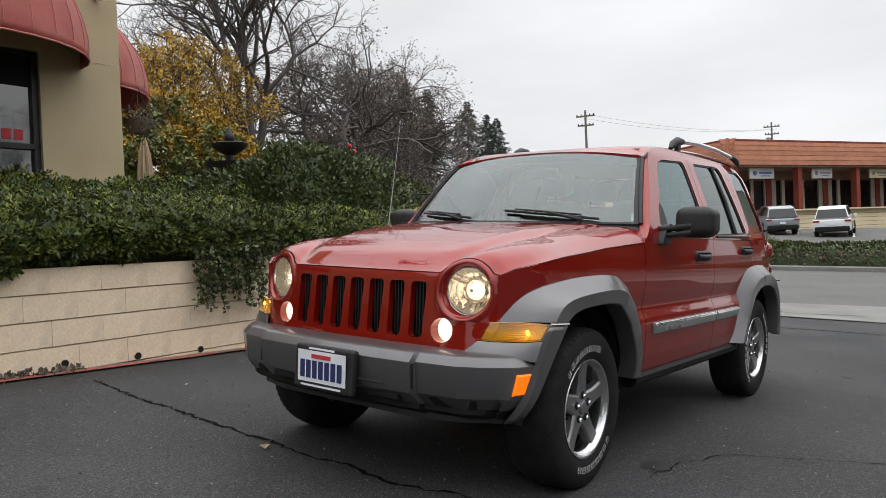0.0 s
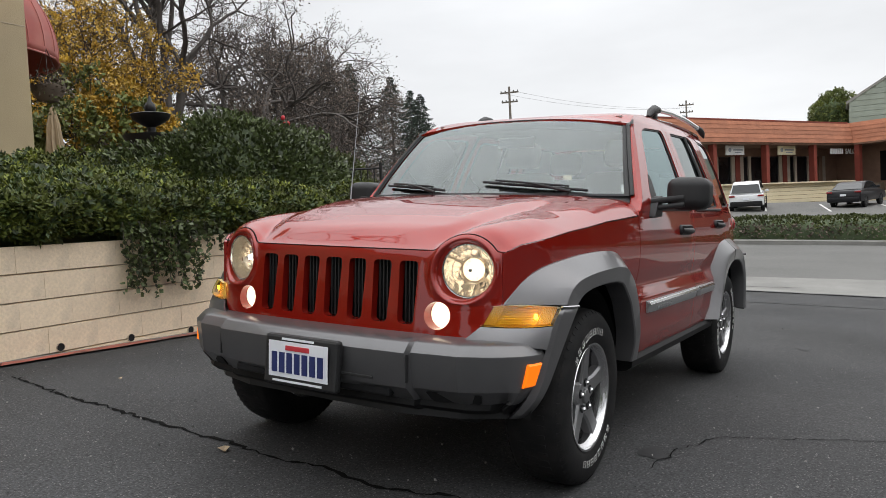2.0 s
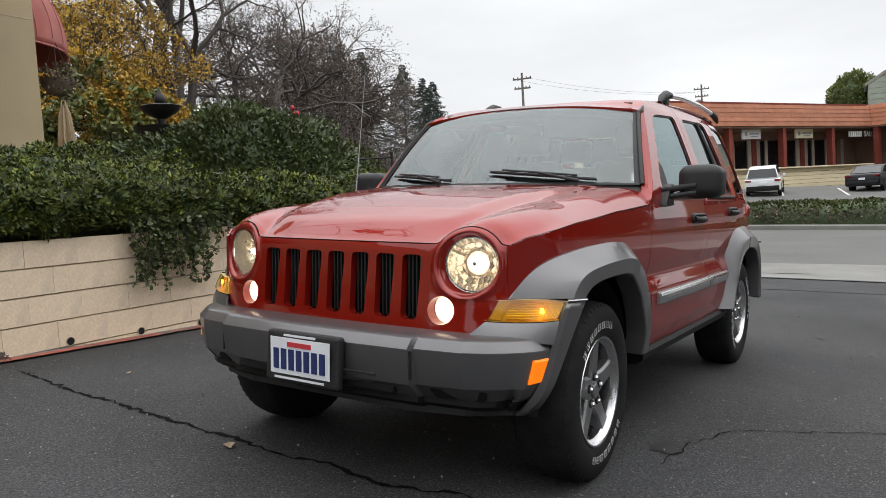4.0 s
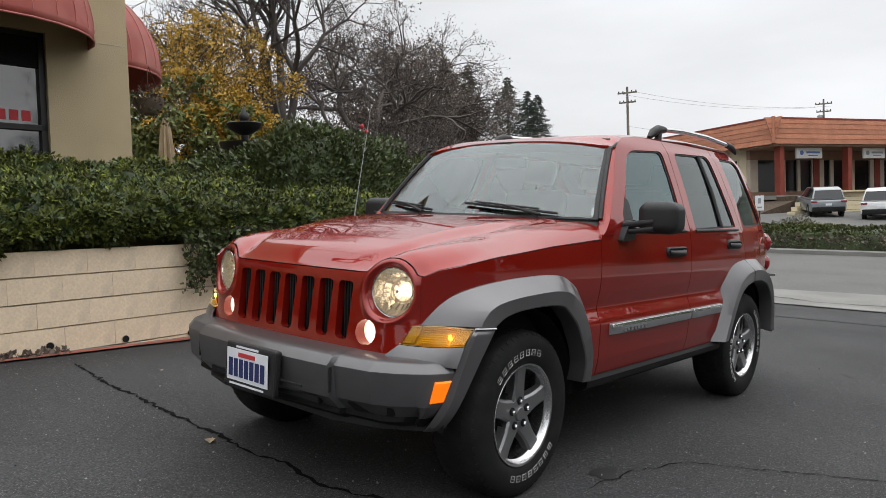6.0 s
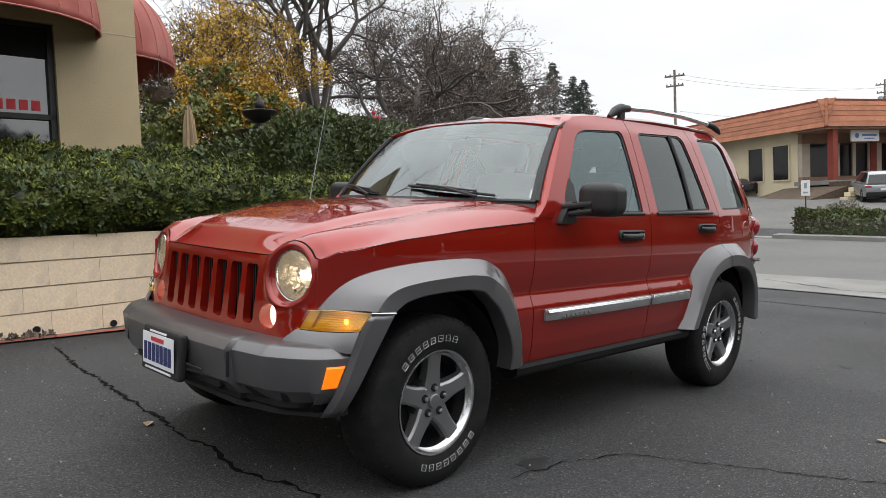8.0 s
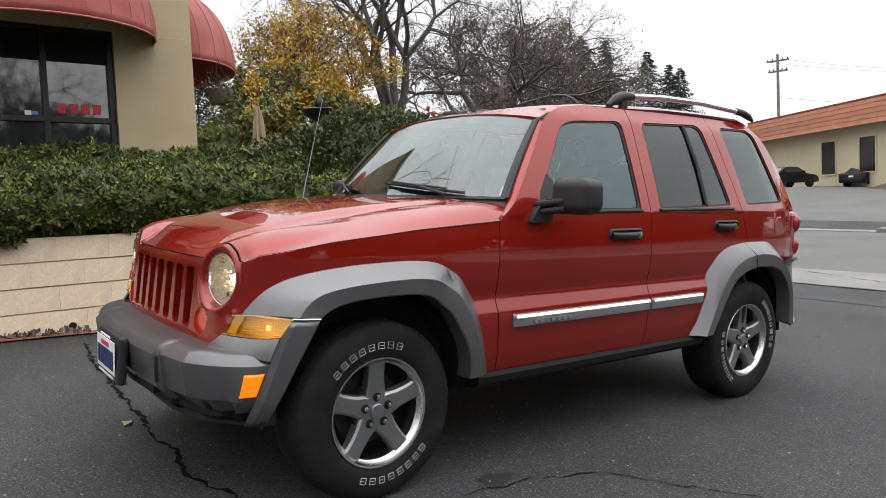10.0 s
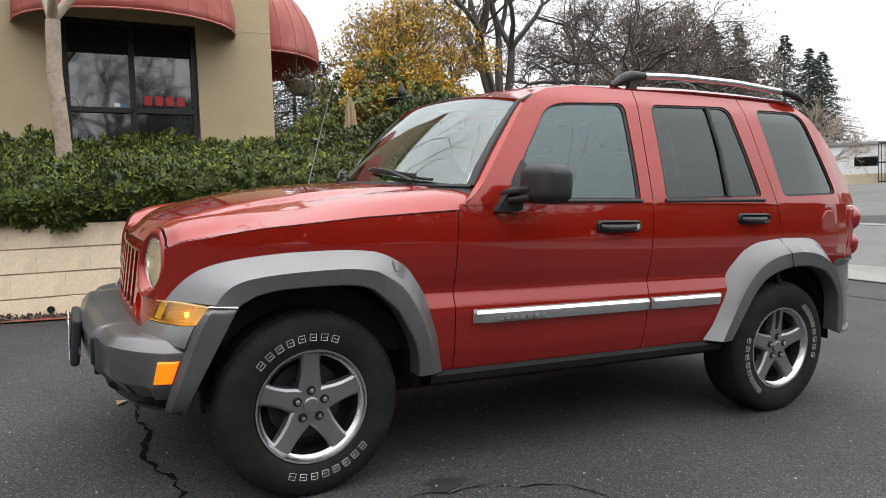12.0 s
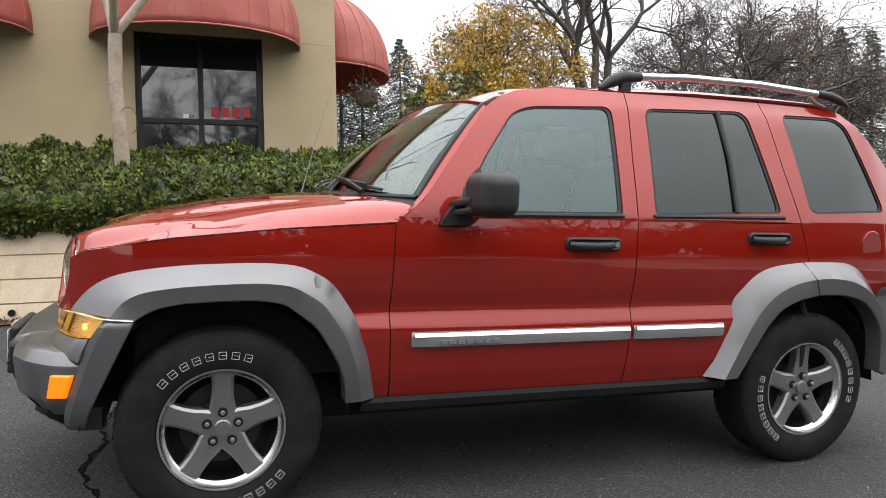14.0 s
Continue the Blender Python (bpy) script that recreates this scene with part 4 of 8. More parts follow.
                part("raised_letter_bar", boxed(x, x + 0.026, s * (side_w(x, 0.65) + 0.026) - 0.002, s * (side_w(x, 0.65) + 0.026) + 0.002, 0.646, 0.660), CHROME, md)
    # handles
    for a, b, z, d, lock in ((1.338, 1.600, 1.035, door_f, True), (2.264, 2.506, 1.066, door_r, False)):
        x = (a + b) / 2
        w = side_w(x, z)
        bezel = bmesh.new()
        shape = rounded([(a, z - 0.029), (a, z + 0.029), (b, z + 0.029), (b, z - 0.029)], 0.028, 7)
        rings = [[bezel.verts.new((x + (px - x) * (1 - k * 0.06), s * (w + o), z + (pz - z) * (1 - k * 0.28))) for px, pz in shape] for k, o in ((0, -0.004), (0, 0.004), (0.4, 0.011), (1, 0.014), (1.8, 0.006))]
        for r0, r1 in zip(rings, rings[1:]):
            for q in range(len(shape)):
                bezel.faces.new((r0[q], r0[(q + 1) % len(shape)], r1[(q + 1) % len(shape)], r1[q]))
        bezel.faces.new(rings[-1])
        bmesh.ops.recalc_face_normals(bezel, faces=bezel.faces)
        h = part("door_handle", oriented(bezel, out), TRIM, d, "black pull handle", smooth=50)
        g = bmesh.new()
        tube(g, [(a + 0.016, s * (w + 0.012), z - 0.002), (a + 0.05, s * (w + 0.026), z - 0.006), ((a + b) / 2, s * (w + 0.031), z - 0.007), (b - 0.08, s * (w + 0.026), z - 0.006), (b - 0.045, s * (w + 0.012), z - 0.002)], [0.014, 0.016, 0.0165, 0.016, 0.014], 12)
        part("grip", g, TRIM, h, smooth=60)
        if lock and s < 0:
            part("lock", lathe(bmesh.new(), [(0, 0), (0.012, 0), (0.012, 0.006), (0.0, 0.008)], 14, Matrix.Translation((b - 0.022, s * (w + 0.012), z)) @ Matrix.Rotation(radians(90 * -s), 4, "X") @ Matrix.Rotation(radians(180), 4, "X")), CHROME, h)
    # flares: an upper face that looks at the sky, a crease, and a steep lower face
    flare("front_flare", s, [(x, max(w, side_w(x, 0.9) - 0.004) if x > -0.2 else w, z) for x, w, z in FLARE_F_OUT3], FLARE_F_CREASE, FLARE_F_IN3)
    mid = [(0.56 * p[0] + 0.44 * q[0], 0.56 * p[1] + 0.44 * q[1]) for p, q in zip(resample(FLARE_R_OUT, 14), resample(FLARE_R_IN, 14))]
    flare("rear_flare", s, [(x, side_w(x, min(z, 1.1)) - 0.003, z) for x, z in FLARE_R_OUT], [(x, max(0.90, side_w(x, z)) + 0.056, z) for x, z in mid], [(x, max(0.90, side_w(x, z)) + 0.046, z) for x, z in FLARE_R_IN])
    # wheel wells
    for xc in (FRONT_AXLE, REAR_AXLE):
        bm = bmesh.new()
        ring0, ring1 = [], []
        for k in range(19):
            a = math.pi * k / 18
            ring0.append(bm.verts.new((xc + 0.47 * math.cos(a), s * 0.84, 0.36 + 0.46 * math.sin(a))))
            ring1.append(bm.verts.new((xc + 0.47 * math.cos(a), s * 0.45, 0.36 + 0.46 * math.sin(a))))
        for k in range(18):
            bm.faces.new((ring0[k], ring0[k + 1], ring1[k + 1], ring1[k]))
        bm.faces.new(ring1)
        part("wheel_well", bm, DARK_PLASTIC, car)
    # sill
    sill = bmesh.new()
    rows = []
    for x in np.linspace(0.50, 2.17, 16):
        rows.append([sill.verts.new((x, s * yy, zz)) for yy, zz in ((0.84, 0.445), (0.885, 0.44), (0.902, 0.425), (0.898, 0.395), (0.87, 0.375), (0.80, 0.37))])
    for r0, r1 in zip(rows, rows[1:]):
        for q in range(5):
            sill.faces.new((r0[q], r0[q + 1], r1[q + 1], r1[q]))
    sill.faces.new(rows[0])
    sill.faces.new(rows[-1][::-1])
    bmesh.ops.recalc_face_normals(sill, faces=sill.faces)
    part("sill", oriented(sill, out), SILL_BLACK, car, "dark plastic sill", smooth=35)
    # tail lamps
    tl = part("tail_lamp", boxed(3.30, 3.40, s * 0.72 - 0.06, s * 0.72 + 0.06, 0.81, 1.14, 0.03), RED_LENS, car, "red tail lamp cluster")
    for z, r in ((1.060, 0.080), (0.905, 0.076)):
        bm = bmesh.new()
        bmesh.ops.create_uvsphere(bm, u_segments=24, v_segments=14, radius=r, matrix=Matrix.Translation((3.392, s * 0.727, z)) @ Matrix.Diagonal((0.62, 0.98, 1.0, 1)))
        part("lens", bm, RED_LENS, tl, "red domed lens", smooth=True)
    if s < 0:
        part("fuel_flap", lathe(bmesh.new(), [(0, 0.0), (0.070, 0.0), (0.075, -0.003), (0.075, -0.008)], 36, Matrix.Translation((3.04, -side_w(3.04, 1.035) - 0.003, 1.035)) @ Matrix.Rotation(radians(8), 4, "Z") @ Matrix.Rotation(radians(90), 4, "X")), PAINT, car, "round fuel flap", smooth=30)
    # mirror
    m = empty_part("door_mirror", door_f)
    bm = bmesh.new()
    bmesh.ops.create_cube(bm, size=1)
    bmesh.ops.bevel(bm, geom=list(bm.edges), offset=0.30, segments=8, affect="EDGES", profile=0.5)
    for v in bm.verts:
        v.co = Vector((0.945 + v.co.x * 0.155 + 0.02 * v.co.y * -s, s * (1.035 + v.co.y * 0.205), 1.225 + v.co.z * 0.165))
    bmesh.ops.recalc_face_normals(bm, faces=bm.faces)
    part("housing", bm, TRIM, m, "black mirror housing", smooth=50)
    part("mirror_glass", boxed(1.018, 1.0245, s * 1.035 - 0.062, s * 1.035 + 0.062, 1.175, 1.275, 0.002), CHROME, m)
    for z0, z1 in ((1.142, 1.168), (1.176, 1.205)):
        arm = bmesh.new()
        box(arm, 0.862, 0.945, -0.5, 0.5, z0, z1, 0.010)
        for v in arm.verts:
            t = v.co.y + 0.5
            v.co.y = s * (0.868 + 0.16 * t)
            v.co.z += 0.014 * t - 0.008 * (1 - t)
            v.co.x -= 0.025 * (1 - t)
        bmesh.ops.recalc_face_normals(arm, faces=arm.faces)
        part("arm", arm, TRIM, m, smooth=40)
    foot = bmesh.new()
    prism(foot, rounded([(0.792, 1.100), (0.80, 1.118), (0.862, 1.205), (0.918, 1.215), (0.925, 1.108)], 0.016, 4), s * 0.868, s * 0.905, "xz")
    bmesh.ops.recalc_face_normals(foot, faces=foot.faces)
    part("foot", foot, TRIM, m, smooth=40)


def empty_part(name, parent):
    """A small moulded plate that carries the pieces of a part."""
    return part(name, boxed(0.90, 0.93, math.copysign(0.872, parent.data.vertices[0].co.y) - 0.004, math.copysign(0.872, parent.data.vertices[0].co.y) + 0.004, 1.11, 1.15, 0.001), TRIM, parent)


build_side(-1)
build_side(1)


# ---- nose: grille panel, lamps, bumper, bonnet ----
SLOT = 0.1215
LAMP_Y, LAMP_Z, ARCH_R, FRONT_W = 0.590, 0.893, 0.137, 0.734


def bonnet_front(a):
    """Height of the bonnet's front edge, which arches over the lamps."""
    d = min(ARCH_R, abs(a - LAMP_Y))
    arch = LAMP_Z + math.sqrt(ARCH_R ** 2 - d ** 2)
    return 0.5 * (0.966 + arch + math.sqrt((0.966 - arch) ** 2 + 0.00008))


def pierced(bm, outer, hole, fn, deep, steps=4):
    """A skin round a hole whose edge turns inwards."""
    c = centre(hole)
    angs = angles_of((outer, hole), c)
    n = len(angs)
    rows = []
    for k in range(-1, steps + 1):
        t = max(0.0, k / steps)
        row = []
        for a in angs:
            r = star(hole, c, a) * (1 - t) + star(outer, c, a) * t
            p = Vector(fn(c.x + r * math.cos(a), c.y + r * math.sin(a)))
            row.append(bm.verts.new(p + Vector((deep if k < 0 else 0.0, 0, 0))))
        rows.append(row)
    for r0, r1 in zip(rows, rows[1:]):
        for i in range(n):
            bm.faces.new((r0[i], r0[(i + 1) % n], r1[(i + 1) % n], r1[i]))


def nose(y, z):
    return (nose_x(y, z), y, z)


def faceted_bowl(m, seed):
    """A lamp's reflector, cut into upright steps that each throw the light another way."""
    rng = random.Random(seed)
    bm = bmesh.new()
    rings = [0.022, 0.045, 0.066, 0.088, 0.1125]

    def depth(r):
        return -0.080 + 0.125 * (r / 0.1125) ** 2
    for r0, r1 in zip(rings, rings[1:]):
        n = max(8, int(r1 * 210))
        turn = rng.uniform(0, 1)
        for k in range(n):
            a0, a1 = 2 * math.pi * (k + turn) / n, 2 * math.pi * (k + 1 + turn) / n
            tilt, lean = rng.uniform(-0.005, 0.005), rng.uniform(-0.005, 0.005)
            vs = []
            for r, a, dz in ((r0, a0, tilt + lean), (r0, a1, tilt - lean), (r1, a1, -tilt - lean), (r1, a0, -tilt + lean)):
                z = depth(r) + (dz if r < 0.112 else 0)
                vs.append(bm.verts.new(m @ Vector((r * math.cos(a), r * math.sin(a), z))))
            bm.faces.new(vs)
    return oriented(bm, (-1, 0, 0))


def grille_panel():
    bm = bmesh.new()
    for k in range(-3, 4):
        y = k * SLOT
        cell = [(y - SLOT / 2, 0.648), (y + SLOT / 2, 0.648), (y + SLOT / 2, 0.962), (y - SLOT / 2, 0.962)]
        w0, w1 = 0.036, 0.043
        pierced(bm, cell, rounded([(y - w0, 0.682), (y + w0, 0.682), (y + w1, 0.922), (y - w1, 0.922)], 0.022, 5), nose, 0.035)
    e = 3.5 * SLOT
    arch = [(a, bonnet_front(a) - 0.003) for a in np.linspace(0.45, FRONT_W, 22)]
    head = [(e, 0.778), (e, 0.962)] + arch + [(0.744, 0.962), (0.746, 0.95), (0.746, 0.85), (0.746, 0.772), (0.712, 0.770), (0.709, 0.768)]
    circle = [(LAMP_Y + 0.107 * math.cos(a), LAMP_Z + 0.105 * math.sin(a)) for a in np.linspace(0, 2 * math.pi, 49)[:-1]]
    fogs = [(0.50 + 0.054 * math.cos(a), 0.724 + 0.052 * math.sin(a)) for a in np.linspace(0, 2 * math.pi, 33)[:-1]]
    fog = [(e, 0.644), (e, 0.778), (0.709, 0.768), (0.678, 0.70), (0.630, 0.644)]

    def brow(y, z):
        r = math.hypot(abs(y) - LAMP_Y, z - LAMP_Z)
        return (nose_x(y, z) - 0.008 * math.exp(-((r - 0.123) / 0.012) ** 2) + 0.010 * smoothstep(0.118, 0.105, r), y, z)
    for s in (-1, 1):
        pierced(bm, [(s * p[0], p[1]) for p in head], [(s * p[0], p[1]) for p in circle], brow, 0.004, 8)
        pierced(bm, [(s * p[0], p[1]) for p in fog], [(s * p[0], p[1]) for p in fogs], nose, 0.05, 3)
    bmesh.ops.remove_doubles(bm, verts=bm.verts, dist=0.0004)
    bmesh.ops.recalc_face_normals(bm, faces=bm.faces)
    g = part("grille_panel", oriented(bm, (-1, 0, 0)), PAINT, car, "red upright grille panel with seven slots", smooth=50)
    part("grille_back", boxed(-0.40, -0.38, -0.45, 0.45, 0.66, 0.93), DARK_PLASTIC, g)
    for k in range(-3, 4):
        y = k * SLOT
        # Black sheet in each slot stands in for the shade inside it.
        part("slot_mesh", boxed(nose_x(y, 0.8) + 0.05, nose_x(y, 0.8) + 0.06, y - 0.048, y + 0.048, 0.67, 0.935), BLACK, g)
        for j in range(4):
            yy = y - 0.027 + 0.018 * j
            part("slot_rib", boxed(nose_x(y, 0.8) + 0.030, nose_x(y, 0.8) + 0.05, yy - 0.003, yy + 0.003, 0.685, 0.92), TRIM, g)
    for s in (-1, 1):
        # head lamp
        m = Matrix.Translation((-0.484, s * 0.590, 0.893)) @ Matrix.Rotation(radians(12 * -s), 4, "Z") @ Matrix.Rotation(radians(-90), 4, "Y") @ Matrix.Scale(0.875, 4)
        lamp = part("head_lamp", lathe(bmesh.new(), [(0.110, 0.046), (0.1155, 0.05), (0.1175, 0.04), (0.1175, 0.0), (0.110, -0.01)], 40, m, closed=True), CHROME, car, "round lit head lamp", smooth=40)
        part("bowl", faceted_bowl(m, 5 if s < 0 else 9), MIRROR_BOWL, lamp, "faceted bright reflector")
        part("inner_reflector", lathe(bmesh.new(), [(0.016, -0.058), (0.034, -0.050), (0.050, -0.036)], 32, m, skin=True), LAMP_BOWL, lamp, "bright lit inner reflector", smooth=True)
        part("bulb", lathe(bmesh.new(), [(0, -0.065), (0.022, -0.058), (0.020, -0.020), (0.012, 0.008), (0, 0.012)], 16, m), LAMP_GLOW, lamp, "lit bulb", smooth=True)
        part("bulb_cap", lathe(bmesh.new(), [(0.007, 0.010), (0.009, 0.014), (0.006, 0.018), (0, 0.019)], 16, m), CHROME, lamp, smooth=True)
        lens = part("lens", oriented(lathe(bmesh.new(), [(0.113, 0.05), (0.09, 0.063), (0.05, 0.072), (0, 0.075)], 40, m, skin=True), (-1, 0, 0)), LENS, lamp, "clear domed lens", smooth=True)
        lens.visible_shadow = False
        # red well from the nose down to the lens
        well = bmesh.new()
        wr = []
        for k in range(40):
            a = 2 * math.pi * k / 40
            yy, zz = s * (LAMP_Y + 0.107 * math.cos(a)), LAMP_Z + 0.105 * math.sin(a)
            q = m @ Vector((0.114 * math.sin(a), 0.114 * s * math.cos(a), 0.036))
            p = Vector((nose_x(yy, zz) + 0.011, yy, zz))
            wr.append((well.verts.new(p), well.verts.new(q)))
        for k in range(40):
            a, b = wr[k], wr[(k + 1) % 40]
            well.faces.new((a[0], b[0], b[1], a[1]))
        part("lamp_well", well, PAINT, lamp, smooth=60)
        # fog lamp
        fm = Matrix.Translation((-0.518, s * 0.50, 0.724)) @ Matrix.Rotation(radians(-90), 4, "Y")
        fl = part("fog_lamp", lathe(bmesh.new(), [(0.051, -0.02), (0.055, -0.02), (0.055, 0.02), (0.052, 0.02)], 32, fm, closed=True), CHROME, car, "small round lit fog lamp", smooth=40)
        part("reflector", lathe(bmesh.new(), [(0, -0.012), (0.03, -0.008), (0.050, 0.006), (0.052, 0.012)], 32, fm, skin=True), FOG_GLOW, fl, smooth=True)


grille_panel()


def bonnet_z(x, a):
    """Height of the bonnet: a flat crown between two creases, then a shoulder down to the fender."""
    edge, wide = hood_edge(x), side_w(max(-0.52, x), hood_edge(x))
    mid = interp(x, [-0.60, -0.56, -0.507, -0.42, -0.32, -0.2, -0.09, 0.03, 0.2, 0.39, 0.56], [0.975, 0.996, 1.026, 1.066, 1.099, 1.128, 1.150, 1.170, 1.191, 1.206, 1.214])
    c = interp(x, [-0.6, -0.35, 0.0, 0.6], [0.40, 0.43, 0.50, 0.585])
    if a <= c:
        return mid - 0.010 * (a / c) ** 2
    t = min(1.0, (a - c) / (wide - c))
    k = interp(x, [0.0, 0.6], [0.28, 0.10])
    return mid - 0.010 - (mid - 0.010 - edge) * (k * smoothstep(0.0, 0.30, t) + (1 - k) * t ** interp(x, [0.0, 0.6], [2.4, 4.5]))


def bonnet():
    bm = bmesh.new()
    rows = []
    for u in np.linspace(0, 1, 60):
        row = []
        for v in np.linspace(-1, 1, 105):
            s = abs(v)
            a0 = s * FRONT_W
            z0 = bonnet_front(a0)
            x0 = nose_x(a0, z0) + 0.004
            x1 = interp(s * 0.84, [0, 0.3, 0.5, 0.65, 0.75, 0.80, 0.84], [0.470, 0.490, 0.545, 0.630, 0.700, 0.725, 0.700])
            x = x0 + (x1 - x0) * u ** 1.35
            d = x - x0
            wide = side_w(max(-0.52, x), hood_edge(x)) - 0.002
            a = s * (FRONT_W + (wide - FRONT_W) * min(1.0, d / 0.03))
            over = math.exp(-((a0 - LAMP_Y) / 0.13) ** 2)
            z = bonnet_z(x, a) + (z0 - bonnet_z(x0, a0)) * smoothstep(0.11 + 0.42 * over, 0.0, d)
            row.append(bm.verts.new((x, math.copysign(a, v), z)))
        rows.append(row)
    for r0, r1 in zip(rows, rows[1:]):
        for j in range(len(r0) - 1):
            bm.faces.new((r0[j], r0[j + 1], r1[j + 1], r1[j]))
    thick(part("bonnet", oriented(bm, (0, 0, 1)), PAINT, car, smooth=50), 0.014)


bonnet()


def bonnet_seam():
    pts = []
    for y in np.linspace(-FRONT_W, FRONT_W, 121):
        z = bonnet_front(abs(y))
        pts.append((nose_x(abs(y), z) + 0.001, y, z - 0.0005))
    left = [(x, -(side_w(max(-0.50, x), hood_edge(x)) + 0.0003), hood_edge(x) - 0.001) for x in np.linspace(0.63, -0.485, 32)]
    right = [(x, -y, z) for x, y, z in left[::-1]]
    # A dark tube laid on the joint stands in for the gap's shade.
    part("bonnet_seal", tube(bmesh.new(), left + pts + right, 0.0013, 6), DARK_PLASTIC, car, "dark shut line round the bonnet")


bonnet_seam()
for s in (-1, 1):
    part("fender_seam", tube(bmesh.new(), [(nose_x(0.746, z) - 0.0005, s * 0.7465, z) for z in np.linspace(0.962, 0.778, 14)], 0.0018, 6), DARK_PLASTIC, car)
for s in (-1, 1):
    # Second dark tube just inside, added to keep the gap black.
    part("bonnet_gap", tube(bmesh.new(), [(x, s * (side_w(x, hood_edge(x)) - 0.030), hood_edge(x) - 0.012) for x in np.linspace(-0.15, 0.62, 24)], 0.007, 6), DARK_PLASTIC, car)


def bumper_x(a):
    return interp(a, [0, 0.475, 0.485, 0.655, 0.66, 0.75, 0.80, 0.84, 0.862, 0.875, 0.883], [-0.785, -0.757, -0.732, -0.705, -0.705, -0.655, -0.615, -0.572, -0.538, -0.505, -0.459])


def bumper():
    ys = np.concatenate([-np.array([0.883, 0.879, 0.875, 0.868, 0.862, 0.852, 0.84, 0.82, 0.80, 0.775, 0.75, 0.72, 0.69, 0.66]), np.linspace(-0.655, -0.485, 8), np.linspace(-0.475, 0.475, 22), np.linspace(0.485, 0.655, 8), np.array([0.66, 0.69, 0.72, 0.75, 0.775, 0.80, 0.82, 0.84, 0.852, 0.862, 0.868, 0.875, 0.879, 0.883])])
    bm = bmesh.new()
    rows = []
    for y in ys:
        a = abs(y)
        k = smoothstep(0.80, 0.883, a)
        x = bumper_x(a)
        row = []
        for dx, z, pull, fwd in ((0.20, 0.655, 0.06, 0.0), (0.075, 0.650, 0.045, 0.0), (0.036, 0.642, 0.035, 0.0), (0.028, 0.637, 0.026, 0.0), (0.002, 0.607, 0.002, 0.0), (0.002, 0.598, 0.0, 0.0), (0.014, 0.50, 0.02, 0.035), (0.020, 0.478, 0.026, 0.045), (0.060, 0.440, 0.05, 0.06), (0.075, 0.425, 0.07, 0.062), (0.070, 0.405, 0.09, 0.062), (0.10, 0.385, 0.10, 0.06), (0.20, 0.375, 0.12, 0.05)):
            xx = min(x + dx * (1 - 0.6 * k) - fwd * k, -0.40)
            row.append(bm.verts.new((xx, math.copysign(a - pull * smoothstep(0.70, 0.883, a), y), z)))
        rows.append(row)
    lip = bmesh.new()
    low = [[lip.verts.new(v.co) for v in r[9:]] for r in rows]
    for r0, r1, l0, l1 in zip(rows, rows[1:], low, low[1:]):
        for q in range(9):
            bm.faces.new((r0[q], r0[q + 1], r1[q + 1], r1[q]))
        for q in range(3):
            lip.faces.new((l0[q], l0[q + 1], l1[q + 1], l1[q]))
    bmesh.ops.delete(bm, geom=[v for v in bm.verts if not v.link_faces], context="VERTS")
    bmesh.ops.recalc_face_normals(bm, faces=bm.faces)
    bmesh.ops.recalc_face_normals(lip, faces=lip.faces)
    ob = part("front_bumper", oriented(bm, (-1, 0, 0)), BUMPER, car, "dark grey front bumper with stepped ends", smooth=24)
    thick(ob, 0.008)
    thick(part("lower_lip", oriented(lip, (-1, 0, 0)), SILL_BLACK, ob, "black lower lip", smooth=24), 0.008)
    vl = bmesh.new()
    prism(vl, [(-0.66, -0.40), (-0.66, 0.40), (-0.60, 0.62), (-0.47, 0.80), (-0.40, 0.80), (-0.40, -0.80), (-0.47, -0.80), (-0.60, -0.62)], 0.36, 0.44, "xy")
    part("valance", vl, TRIM, ob, "dark lower valance")
    for s in (-1, 1):
        slot = bmesh.new()
        prism(slot, rounded([(s * 0.54, 0.425), (s * 0.53, 0.468), (s * 0.73, 0.468), (s * 0.71, 0.425)], 0.012, 3), -0.004, 0.05, "yz")
        for v in slot.verts:
            v.co.x += bumper_x(abs(v.co.y)) + 0.028 + (0.47 - v.co.z) * 0.95
        part("air_slot", slot, BLACK, ob)
        mk = bmesh.new()
        quad = [(-0.548, 0.860, 0.577), (-0.481, 0.882, 0.577), (-0.506, 0.867, 0.497), (-0.562, 0.848, 0.495)]
        ins = [mk.verts.new((x + 0.010, s * (w - 0.016), z)) for x, w, z in quad]
        out = [mk.verts.new((x - 0.001, s * (w + 0.004), z)) for x, w, z in quad]
        mid = Vector((-0.524, 0.864, 0.5365))
        face = [mk.verts.new((mid.x + (x - mid.x) * 0.88 - 0.006, s * (mid.y + (w - mid.y) * 0.88 + 0.009), mid.z + (z - mid.z) * 0.88)) for x, w, z in quad]
        for r0, r1 in ((ins, out), (out, face)):
            for q in range(4):
                mk.faces.new((r0[q], r0[(q + 1) % 4], r1[(q + 1) % 4], r1[q]))
        mk.faces.new(face)
        bmesh.ops.recalc_face_normals(mk, faces=mk.faces)
        part("side_marker", oriented(mk, (-0.5, s, 0)), AMBER_LIT, ob, "lit orange side marker lamp")
        part("seam", boxed(-0.748, -0.735, s * 0.48 - 0.0025, s * 0.48 + 0.0025, 0.50, 0.60), TRIM, ob)
    part("grille_slot", boxed(-0.735, -0.70, -0.40, 0.40, 0.435, 0.470, 0.01), BLACK, ob)
    part("crease", boxed(-0.787, -0.78, -0.36, -0.20, 0.505, 0.515, 0.002), TRIM, ob)
